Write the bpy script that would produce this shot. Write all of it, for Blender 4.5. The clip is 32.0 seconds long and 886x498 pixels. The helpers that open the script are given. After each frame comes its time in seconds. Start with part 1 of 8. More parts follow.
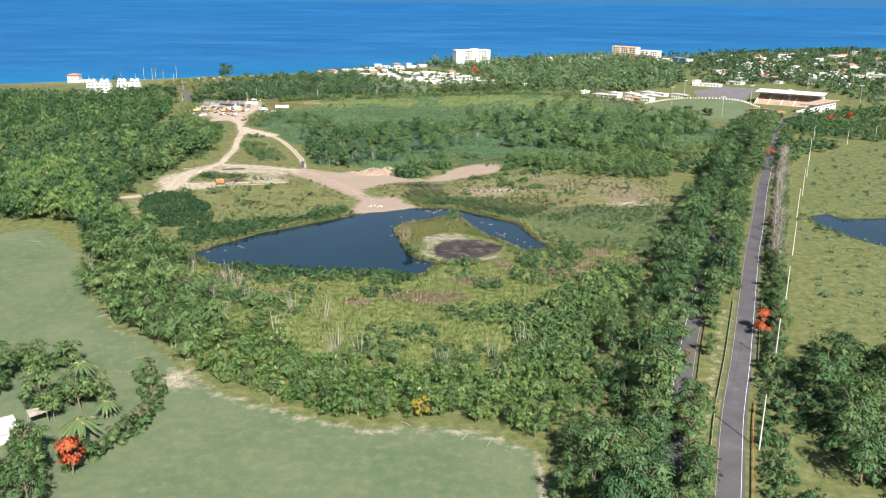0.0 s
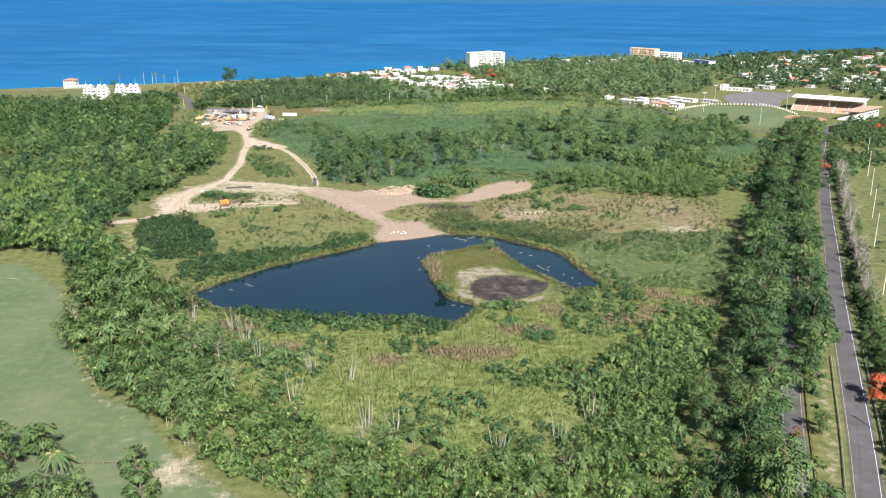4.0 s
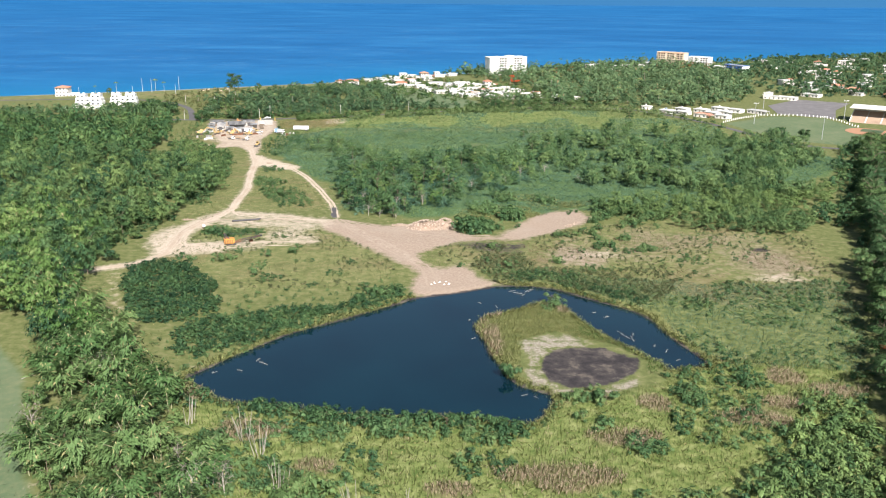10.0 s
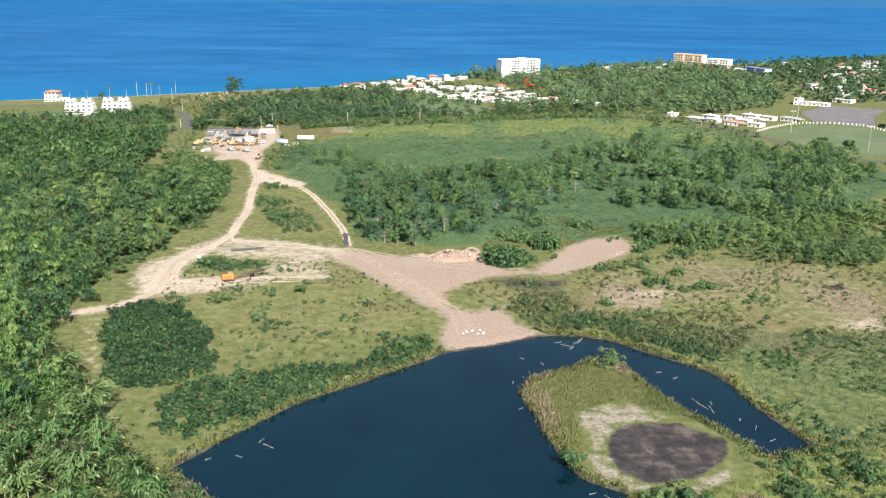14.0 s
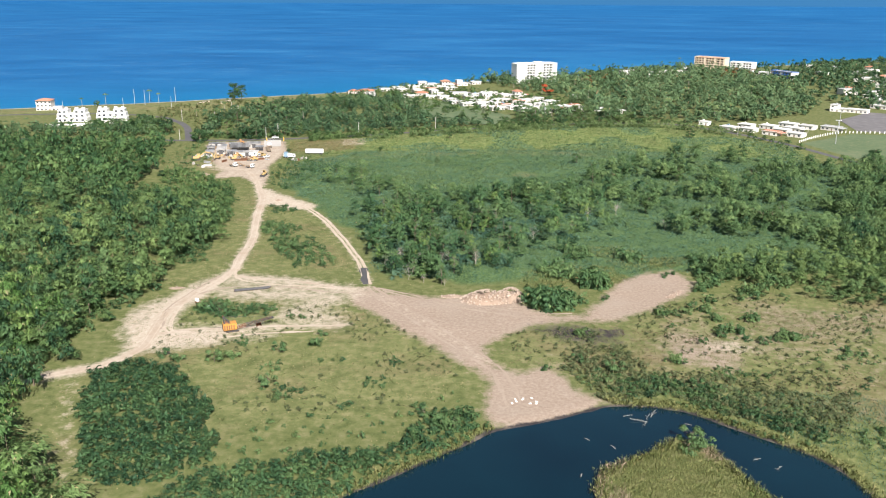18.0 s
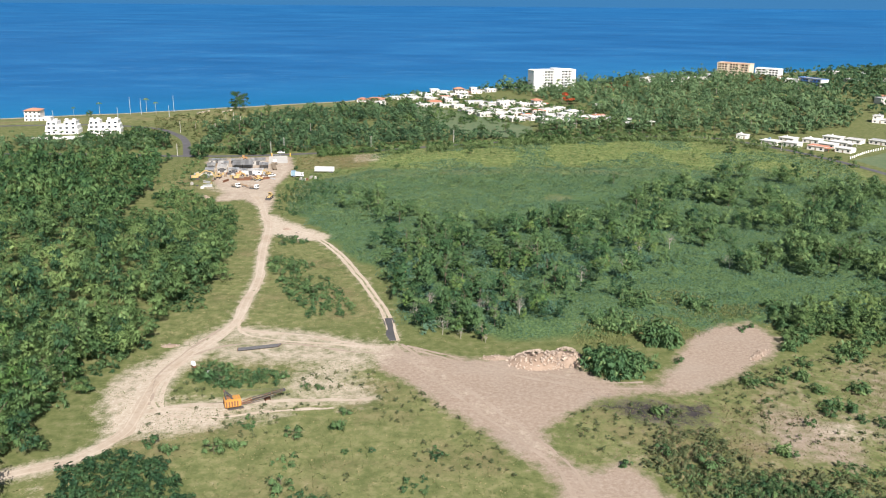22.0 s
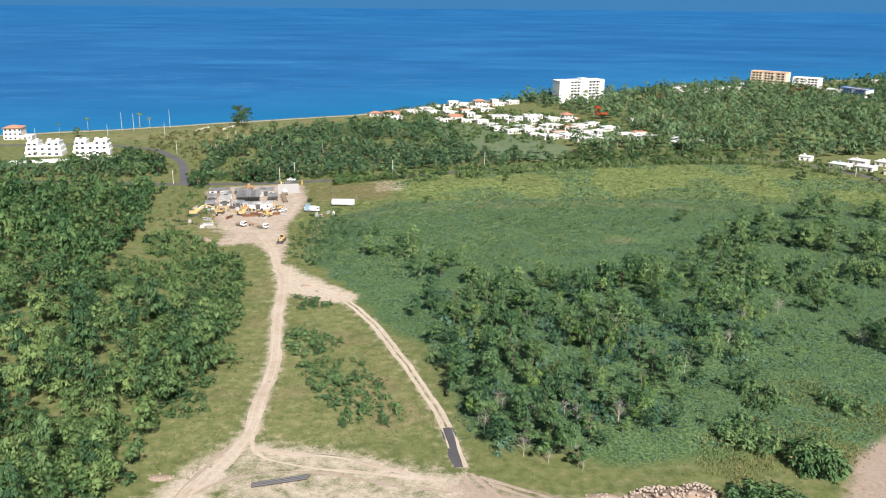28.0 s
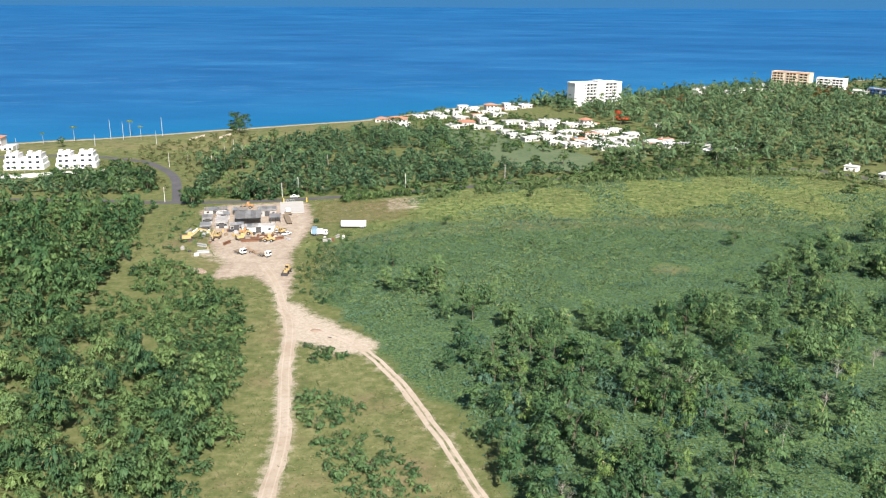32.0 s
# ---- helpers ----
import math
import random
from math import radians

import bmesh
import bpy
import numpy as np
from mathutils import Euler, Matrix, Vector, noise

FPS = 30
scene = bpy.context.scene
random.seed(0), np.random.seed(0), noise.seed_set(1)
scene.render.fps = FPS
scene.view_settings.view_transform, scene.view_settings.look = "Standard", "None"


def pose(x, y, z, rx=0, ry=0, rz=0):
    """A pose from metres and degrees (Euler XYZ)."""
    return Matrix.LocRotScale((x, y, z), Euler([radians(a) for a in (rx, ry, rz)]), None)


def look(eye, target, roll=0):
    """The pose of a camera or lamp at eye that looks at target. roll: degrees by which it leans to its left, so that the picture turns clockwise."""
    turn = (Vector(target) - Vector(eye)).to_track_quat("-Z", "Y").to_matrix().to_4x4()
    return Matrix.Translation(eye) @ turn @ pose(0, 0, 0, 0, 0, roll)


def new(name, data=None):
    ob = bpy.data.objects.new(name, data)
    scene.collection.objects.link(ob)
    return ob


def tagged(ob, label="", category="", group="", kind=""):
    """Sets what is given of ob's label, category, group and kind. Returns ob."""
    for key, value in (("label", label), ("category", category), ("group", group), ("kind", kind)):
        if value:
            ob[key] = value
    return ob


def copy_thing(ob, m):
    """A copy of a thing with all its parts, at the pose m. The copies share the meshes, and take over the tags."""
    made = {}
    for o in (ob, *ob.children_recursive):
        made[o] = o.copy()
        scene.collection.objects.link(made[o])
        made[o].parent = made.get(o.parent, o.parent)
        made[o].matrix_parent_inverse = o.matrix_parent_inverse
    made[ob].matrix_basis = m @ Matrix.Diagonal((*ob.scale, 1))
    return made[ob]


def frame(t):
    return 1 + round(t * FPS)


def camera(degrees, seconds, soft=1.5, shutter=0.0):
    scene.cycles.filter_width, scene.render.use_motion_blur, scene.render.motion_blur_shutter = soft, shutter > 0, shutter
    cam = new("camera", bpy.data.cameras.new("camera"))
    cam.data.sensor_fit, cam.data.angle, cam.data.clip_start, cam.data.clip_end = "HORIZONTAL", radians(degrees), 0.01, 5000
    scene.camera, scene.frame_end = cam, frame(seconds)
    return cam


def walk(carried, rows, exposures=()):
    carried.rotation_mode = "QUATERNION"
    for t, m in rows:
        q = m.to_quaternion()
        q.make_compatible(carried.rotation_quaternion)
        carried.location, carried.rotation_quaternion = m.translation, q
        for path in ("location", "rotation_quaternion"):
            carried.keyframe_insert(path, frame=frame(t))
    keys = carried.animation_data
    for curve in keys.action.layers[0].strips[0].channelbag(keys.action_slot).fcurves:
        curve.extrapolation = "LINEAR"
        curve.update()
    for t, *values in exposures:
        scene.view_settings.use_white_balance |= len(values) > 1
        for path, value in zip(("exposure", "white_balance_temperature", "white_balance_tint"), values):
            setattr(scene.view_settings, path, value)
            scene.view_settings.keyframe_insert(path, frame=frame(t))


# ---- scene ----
cam = camera(54.0, 32.0, soft=1.1)
PATH = [
    (0, (1.816, -24.37, 112.499), (1.8316, -22.37, 111.8847), 0.6),
    (3, (-8.049, 14.375, 112.551), (-8.0392, 16.375, 111.9355), 0.5),
    (6, (-17.306, 51.358, 110.955), (-17.3003, 53.358, 110.3422), 0.5),
    (9, (-26.681, 87.593, 111.092), (-26.6794, 89.593, 110.4792), 0.5),
    (13, (-38.052, 138.079, 110.736), (-38.0504, 140.079, 110.1205), 0.6),
    (19, (-55.6, 212.57, 110.629), (-55.6066, 214.57, 110.0154), 0.4),
    (23, (-69.247, 265.63, 110.731), (-69.2544, 267.63, 110.1228), 0.5),
    (28, (-86.792, 326.837, 111.558), (-86.7945, 328.837, 110.9536), 0.5),
    (32, (-98.825, 375.263, 110.71), (-98.8201, 377.263, 110.1018), 0.3),
]
walk(cam, [(t, look(eye, target, roll)) for t, eye, target, roll in PATH],
     [(0.0, 1.13), (10.0, 1.13), (17.0, 1.05), (23.0, 0.88), (28.0, 0.90), (32.0, 0.99)])

# ---------------------------------------------------------------- light
SUN_DIR = Vector((0.30, -0.955, 0.82)).normalized()      # towards the sun
world = bpy.data.worlds.new("sky")
scene.world = world
world.use_nodes = True
wn = world.node_tree
sky = wn.nodes.new("ShaderNodeTexSky")
sky.sky_type = "NISHITA"
sky.sun_disc = False
sky.sun_elevation = math.asin(SUN_DIR.z)
sky.sun_rotation = math.atan2(SUN_DIR.x, SUN_DIR.y)
wn.nodes["Background"].inputs["Strength"].default_value = 0.051
wn.links.new(sky.outputs["Color"], wn.nodes["Background"].inputs["Color"])
sun_data = bpy.data.lights.new("sun", "SUN")
sun_data.energy = 5.0
sun_data.angle = radians(0.53)
sun_data.color = (1.0, 0.95, 0.90)
sun = new("sun", sun_data)
sun.matrix_world = look(SUN_DIR * 400, (0, 0, 0))

# ---------------------------------------------------------------- small helpers
NORTH = 1.325                  # metres to the north for each unit of the plan's y
MATS = {}


def nodes_of(name, rough=0.8, spec=0.3):
    m = bpy.data.materials.new(name)
    m.use_nodes = True
    nt = m.node_tree
    b = nt.nodes["Principled BSDF"]
    b.inputs["Roughness"].default_value = rough
    b.inputs["Specular IOR Level"].default_value = spec
    MATS[name] = m
    return m, nt, b


def noise_node(nt, scale, detail=4.0, rough=0.6, vec=None):
    n = nt.nodes.new("ShaderNodeTexNoise")
    n.inputs["Scale"].default_value = scale
    n.inputs["Detail"].default_value = detail
    n.inputs["Roughness"].default_value = rough
    if vec is not None:
        nt.links.new(vec, n.inputs["Vector"])
    return n.outputs["Fac"]


def place_of(nt):
    return nt.nodes.new("ShaderNodeNewGeometry").outputs["Position"]


def math_node(nt, op, a, b=0.0, clamp=False):
    n = nt.nodes.new("ShaderNodeMath")
    n.operation = op
    n.use_clamp = clamp
    for i, v in enumerate((a, b)):
        if isinstance(v, (int, float)):
            n.inputs[i].default_value = v
        else:
            nt.links.new(v, n.inputs[i])
    return n.outputs[0]


def ramp(nt, fac, stops):
    n = nt.nodes.new("ShaderNodeValToRGB")
    while len(n.color_ramp.elements) < len(stops):
        n.color_ramp.elements.new(0.5)
    for e, (p, c) in zip(n.color_ramp.elements, stops):
        e.position = p
        e.color = (*c, 1)
    nt.links.new(fac, n.inputs["Fac"])
    return n.outputs["Color"]


def mix(nt, fac, a, b, mode="MIX"):
    n = nt.nodes.new("ShaderNodeMix")
    n.data_type = "RGBA"
    n.blend_type = mode
    for i, v in ((0, fac), (6, a), (7, b)):
        if isinstance(v, (int, float)):
            n.inputs[i].default_value = v
        elif isinstance(v, tuple):
            n.inputs[i].default_value = (*v, 1)
        else:
            nt.links.new(v, n.inputs[i])
    return n.outputs[2]


def bump(nt, bsdf, height, strength, distance):
    n = nt.nodes.new("ShaderNodeBump")
    n.inputs["Strength"].default_value = strength
    n.inputs["Distance"].default_value = distance
    nt.links.new(height, n.inputs["Height"])
    nt.links.new(n.outputs["Normal"], bsdf.inputs["Normal"])


def worn(name, colour, rough=0.7, spec=0.3, metal=0.0, dirt=0.25, scale=1.5, grime=(0.16, 0.13, 0.10), per_object=0.0):
    """A painted or plain surface with blotches, fine grain and a little bump."""
    m, nt, b = nodes_of(name, rough, spec)
    p = place_of(nt)
    big = noise_node(nt, scale * 0.25, 5, 0.65, p)
    fine = noise_node(nt, scale * 6, 3, 0.6, p)
    c = mix(nt, math_node(nt, "MULTIPLY", math_node(nt, "SUBTRACT", big, 0.42, True), dirt * 4, True), colour, grime)
    c = mix(nt, math_node(nt, "MULTIPLY", fine, 0.3), c, tuple(0.75 * v for v in colour))
    if per_object:
        info = nt.nodes.new("ShaderNodeObjectInfo")
        h = nt.nodes.new("ShaderNodeHueSaturation")
        nt.links.new(math_node(nt, "ADD", math_node(nt, "MULTIPLY", info.outputs["Random"], per_object), 1 - per_object / 2), h.inputs["Value"])
        nt.links.new(c, h.inputs["Color"])
        c = h.outputs["Color"]
    nt.links.new(c, b.inputs["Base Color"])
    b.inputs["Metallic"].default_value = metal
    bump(nt, b, fine, 0.25, 0.02)
    return m


def leafy(name, dark, light, dry=None, dry_amount=0.1, patch=0.03, through_light=0.07, rough=0.55, grain=5.6, holes=True, hue=0.012):
    """Foliage: every leaf clump has its own green, and whole patches lean lighter or darker."""
    m, nt, b = nodes_of(name, rough, 0.12)
    g = nt.nodes.new("ShaderNodeNewGeometry")
    dark, light = ((a, c * 0.97, d * 1.09) for a, c, d in (dark, light))
    area = noise_node(nt, patch, 6, 0.74, g.outputs["Position"])
    info = nt.nodes.new("ShaderNodeObjectInfo")
    v = math_node(nt, "ADD", math_node(nt, "MULTIPLY", g.outputs["Random Per Island"], 0.14),
                  math_node(nt, "MULTIPLY", math_node(nt, "SUBTRACT", area, 0.31), 1.25))
    v = math_node(nt, "ADD", v, math_node(nt, "MULTIPLY", math_node(nt, "SUBTRACT", info.outputs["Random"], 0.5), 0.35), True)
    tone = nt.nodes.new("ShaderNodeAttribute")
    tone.attribute_name = "tone"
    v = math_node(nt, "ADD", v, math_node(nt, "MULTIPLY", tone.outputs["Fac"], 0.6), True)
    stops = [(0.0, dark), (0.55, tuple((a + c) / 2 for a, c in zip(dark, light))), (1.0, light)]
    c = ramp(nt, v, stops)
    tint = nt.nodes.new("ShaderNodeHueSaturation")
    nt.links.new(math_node(nt, "ADD", 0.5, math_node(nt, "MULTIPLY", math_node(nt, "ADD", tone.outputs["Fac"], math_node(nt, "SUBTRACT", info.outputs["Random"], 0.5)), -hue)), tint.inputs["Hue"])
    nt.links.new(c, tint.inputs["Color"])
    c = tint.outputs["Color"]
    if dry:
        lot = nt.nodes.new("ShaderNodeTexWhiteNoise")
        lot.noise_dimensions = "1D"
        nt.links.new(g.outputs["Random Per Island"], lot.inputs["W"])
        c = mix(nt, math_node(nt, "LESS_THAN", lot.outputs["Value"], dry_amount), c, dry)
    speck = noise_node(nt, grain, 2, 0.6, g.outputs["Position"])
    c = mix(nt, math_node(nt, "MULTIPLY", math_node(nt, "SUBTRACT", speck, 0.42, True), 0.65, True), c, light)
    nt.links.new(c, b.inputs["Base Color"])
    t = nt.nodes.new("ShaderNodeBsdfTranslucent")
    nt.links.new(mix(nt, 1.0, c, (1.0, 1.0, 0.55), "MULTIPLY"), t.inputs["Color"])
    s = nt.nodes.new("ShaderNodeMixShader")
    s.inputs[0].default_value = through_light
    nt.links.new(b.outputs[0], s.inputs[1])
    nt.links.new(t.outputs[0], s.inputs[2])
    gap = nt.nodes.new("ShaderNodeBsdfTransparent")
    lace = nt.nodes.new("ShaderNodeMixShader")
    nt.links.new(math_node(nt, "GREATER_THAN", noise_node(nt, grain * 0.9, 2, 0.7, g.outputs["Position"]), 0.415), lace.inputs[0])
    nt.links.new(gap.outputs[0], lace.inputs[1])
    nt.links.new(s.outputs[0], lace.inputs[2])
    nt.links.new((lace if holes else s).outputs[0], nt.nodes["Material Output"].inputs["Surface"])
    return m


def part(name, bm, material, parent=None, label="", smooth=False):
    """Links a bmesh as one mesh object under a thing or a part."""
    me = bpy.data.meshes.new(name)
    bm.to_mesh(me)
    bm.free()
    if smooth:
        me.shade_smooth()
    me.materials.append(material)
    ob = new(name, me)
    ob.parent = parent
    if label:
        tagged(ob, label)
    return ob


def sited(m):
    """The pose in the world of a pose drawn on the plan: its place and its bearing, at true size."""
    e = m.to_euler()
    return pose(m.translation.x, m.translation.y * NORTH, m.translation.z, math.degrees(e.x), math.degrees(e.y), math.degrees(math.atan2(NORTH * math.sin(e.z), math.cos(e.z))))


def thing(name, label, category, m=None, group="", kind=""):
    ob = new(name)
    ob.empty_display_size = 0.2
    if m is not None:
        ob.matrix_basis = sited(m)
    return tagged(ob, label, category, group, kind)


def box(bm, x0, x1, y0, y1, z0, z1, m=None):
    r = bmesh.ops.create_cube(bm, size=1)["verts"]
    mm = Matrix.Translation(((x0 + x1) / 2, (y0 + y1) / 2, (z0 + z1) / 2)) @ Matrix.Diagonal((x1 - x0, y1 - y0, z1 - z0, 1))
    bmesh.ops.transform(bm, matrix=(m @ mm) if m is not None else mm, verts=r)
    return bm


def boxes(*rows, m=None):
    bm = bmesh.new()
    for r in rows:
        box(bm, *r, m=m)
    return bm


def bevelled(bm, width=0.05, segments=1):
    bmesh.ops.bevel(bm, geom=bm.edges[:], offset=width, segments=segments, affect="EDGES", clamp_overlap=True)
    return bm


def tube(bm, a, b, r0, r1=None, sides=6):
    a, b = Vector(a), Vector(b)
    d = b - a
    m = Matrix.Translation((a + b) / 2) @ d.to_track_quat("Z", "Y").to_matrix().to_4x4()
    bmesh.ops.create_cone(bm, cap_ends=True, segments=sides, radius1=r0, radius2=r0 if r1 is None else r1, depth=d.length, matrix=m)
    return bm


def mesh_from(name, verts, quads, material, smooth=False):
    """A mesh of quads from arrays."""
    me = bpy.data.meshes.new(name)
    nv, nq = len(verts), len(quads)
    me.vertices.add(nv)
    me.vertices.foreach_set("co", np.ascontiguousarray(verts, dtype=np.float32).ravel())
    me.loops.add(nq * 4)
    me.loops.foreach_set("vertex_index", np.ascontiguousarray(quads, dtype=np.int32).ravel())
    me.polygons.add(nq)
    me.polygons.foreach_set("loop_start", np.arange(0, nq * 4, 4, dtype=np.int32))
    if smooth:
        me.polygons.foreach_set("use_smooth", np.ones(nq, dtype=bool))
    me.update(calc_edges=True)
    me.materials.append(material)
    return me

# ---------------------------------------------------------------- materials
leafy("leaf_tree", (0.032, 0.080, 0.028), (0.194, 0.296, 0.090), (0.208, 0.187, 0.084), 0.012)
leafy("leaf_dark", (0.024, 0.066, 0.027), (0.132, 0.226, 0.076), (0.182, 0.154, 0.074), 0.012)
leafy("leaf_bamboo", (0.048, 0.108, 0.030), (0.192, 0.285, 0.096), (0.30, 0.27, 0.13), 0.04)
leafy("leaf_reed", (0.118, 0.150, 0.042), (0.318, 0.328, 0.124), (0.350, 0.290, 0.137), 0.03, patch=0.05, holes=False)
leafy("leaf_vine", (0.040, 0.102, 0.062), (0.138, 0.238, 0.136), None, 0, patch=0.03, grain=4.0)
leafy("leaf_pasture", (0.070, 0.105, 0.050), (0.130, 0.165, 0.082), (0.18, 0.17, 0.10), 0.10, patch=0.08, holes=False)
leafy("leaf_shrub", (0.040, 0.098, 0.038), (0.184, 0.288, 0.096), (0.221, 0.188, 0.084), 0.012)
leafy("leaf_meadow", (0.090, 0.122, 0.040), (0.225, 0.235, 0.096), (0.330, 0.270, 0.140), 0.06, patch=0.05, holes=False)
leafy("leaf_bright", (0.060, 0.130, 0.030), (0.200, 0.300, 0.085), (0.30, 0.27, 0.15), 0.05)
leafy("leaf_coast", (0.048, 0.102, 0.046), (0.165, 0.265, 0.108), (0.24, 0.18, 0.10), 0.02)
leafy("leaf_pale", (0.075, 0.132, 0.042), (0.192, 0.268, 0.098), (0.25, 0.24, 0.12), 0.03, patch=0.04)
leafy("leaf_tan", (0.23, 0.180, 0.070), (0.37, 0.300, 0.130), (0.14, 0.17, 0.06), 0.2, patch=0.08, hue=0.0)
leafy("leaf_olive", (0.058, 0.090, 0.036), (0.158, 0.196, 0.084), (0.200, 0.150, 0.080), 0.10, patch=0.05)
leafy("leaf_brown", (0.115, 0.095, 0.046), (0.235, 0.190, 0.104), (0.12, 0.16, 0.055), 0.30, patch=0.06, hue=0.0, holes=False)
leafy("leaf_straw", (0.310, 0.240, 0.150), (0.490, 0.395, 0.265), (0.16, 0.20, 0.07), 0.25, patch=0.1, hue=0.0)
leafy("leaf_palm", (0.045, 0.095, 0.030), (0.165, 0.225, 0.085), (0.36, 0.27, 0.11), 0.08)
leafy("leaf_flame", (0.38, 0.065, 0.028), (0.66, 0.160, 0.060), (0.06, 0.13, 0.03), 0.12)
leafy("leaf_rust", (0.16, 0.07, 0.03), (0.36, 0.16, 0.06), (0.07, 0.13, 0.03), 0.35)
leafy("leaf_yellow", (0.28, 0.20, 0.03), (0.50, 0.36, 0.05), (0.08, 0.14, 0.03), 0.35)
leafy("twig", (0.20, 0.16, 0.13), (0.46, 0.41, 0.36), None, 0, through_light=0.0, rough=0.9, holes=False)
worn("bark", (0.17, 0.135, 0.10), 0.95, 0.1, scale=6)
worn("bark_pale", (0.38, 0.35, 0.30), 0.95, 0.1, scale=6)
worn("deadwood", (0.34, 0.32, 0.29), 0.95, 0.1, scale=5)
worn("white_paint", (0.80, 0.79, 0.76), 0.6, 0.3, dirt=0.10, scale=0.6, grime=(0.45, 0.42, 0.37))
worn("plaster", (0.64, 0.61, 0.57), 0.85, 0.2, dirt=0.16, scale=0.8, grime=(0.40, 0.36, 0.30), per_object=0.35)
worn("cream_plaster", (0.66, 0.55, 0.42), 0.85, 0.2, dirt=0.12, scale=0.8, grime=(0.40, 0.30, 0.22))
worn("roof_white", (0.62, 0.60, 0.58), 0.75, 0.2, dirt=0.22, scale=0.7, grime=(0.34, 0.32, 0.29), per_object=0.4)
worn("roof_grey", (0.36, 0.36, 0.36), 0.7, 0.25, dirt=0.25, scale=0.9, per_object=0.5)
worn("roof_tile", (0.46, 0.21, 0.14), 0.85, 0.15, dirt=0.2, scale=1.4, grime=(0.22, 0.10, 0.07), per_object=0.3)
worn("zinc", (0.52, 0.53, 0.54), 0.45, 0.5, metal=0.35, dirt=0.3, scale=1.0, grime=(0.30, 0.20, 0.13))
worn("rust", (0.20, 0.105, 0.065), 0.9, 0.2, metal=0.1, dirt=0.4, scale=2, grime=(0.12, 0.05, 0.03))
worn("machine_yellow", (0.50, 0.36, 0.16), 0.5, 0.4, dirt=0.3, scale=2, grime=(0.30, 0.15, 0.05))
worn("crane_orange", (0.52, 0.25, 0.055), 0.6, 0.35, dirt=0.35, scale=3, grime=(0.22, 0.10, 0.04))
worn("machine_orange", (0.38, 0.22, 0.10), 0.55, 0.4, dirt=0.3, scale=2, grime=(0.26, 0.11, 0.04))
worn("truck_white", (0.78, 0.78, 0.77), 0.4, 0.5, dirt=0.12, scale=1.5)
worn("stand_tan", (0.44, 0.33, 0.25), 0.85, 0.15, dirt=0.3, scale=0.8, grime=(0.28, 0.17, 0.12))
worn("truck_blue", (0.20, 0.30, 0.38), 0.4, 0.5, dirt=0.15, scale=1.5)
worn("truck_red", (0.30, 0.08, 0.06), 0.4, 0.5, dirt=0.15, scale=1.5)
worn("rubber", (0.022, 0.022, 0.023), 0.9, 0.2, dirt=0.3, scale=3)
worn("steel_dark", (0.09, 0.09, 0.095), 0.6, 0.4, metal=0.5, dirt=0.3, scale=3)
worn("galvanised", (0.50, 0.51, 0.52), 0.5, 0.5, metal=0.5, dirt=0.15, scale=3)
worn("concrete", (0.42, 0.40, 0.37), 0.9, 0.2, dirt=0.25, scale=0.8, per_object=0.2)
worn("concrete_pole", (0.56, 0.54, 0.50), 0.9, 0.2, dirt=0.15, scale=1)
worn("wood_post", (0.22, 0.17, 0.12), 0.95, 0.1, dirt=0.3, scale=4)
worn("rubble_stone", (0.40, 0.325, 0.265), 0.95, 0.1, dirt=0.25, scale=2, grime=(0.30, 0.22, 0.17), per_object=0.3)
worn("orange_barrier", (0.55, 0.17, 0.06), 0.6, 0.3, dirt=0.2, scale=2)
worn("blue_paint", (0.10, 0.22, 0.50), 0.5, 0.3, dirt=0.12, scale=1)
worn("yellow_paint", (0.72, 0.44, 0.06), 0.6, 0.3, dirt=0.15, scale=1)
worn("road_paint", (0.72, 0.71, 0.66), 0.8, 0.2, dirt=0.3, scale=3, grime=(0.2, 0.2, 0.2))
worn("road_paint_yellow", (0.42, 0.31, 0.16), 0.8, 0.2, dirt=0.3, scale=3, grime=(0.2, 0.2, 0.2))
worn("tarp", (0.62, 0.57, 0.47), 0.8, 0.2, dirt=0.1, scale=1)

m_, nt_, b_ = nodes_of("window_glass", 0.08, 0.6)
b_.inputs["Base Color"].default_value = (0.025, 0.032, 0.04, 1)
m_, nt_, b_ = nodes_of("dark_glass", 0.12, 0.5)
b_.inputs["Base Color"].default_value = (0.012, 0.014, 0.018, 1)


def make_asphalt(name, tone):
    m, nt, b = nodes_of(name, 0.85, 0.25)
    p = place_of(nt)
    wide = noise_node(nt, 0.12, 5, 0.65, p)
    fine = noise_node(nt, 7.0, 3, 0.7, p)
    c = ramp(nt, wide, [(0.25, tuple(0.7 * v for v in tone)), (0.55, tone), (0.8, tuple(1.5 * v for v in tone))])
    c = mix(nt, math_node(nt, "MULTIPLY", fine, 0.35), c, tuple(0.5 * v for v in tone))
    nt.links.new(c, b.inputs["Base Color"])
    bump(nt, b, fine, 0.3, 0.01)


make_asphalt("asphalt", (0.105, 0.100, 0.105))
make_asphalt("asphalt_lot", (0.17, 0.16, 0.16))
make_asphalt("asphalt_patch", (0.085, 0.082, 0.085))


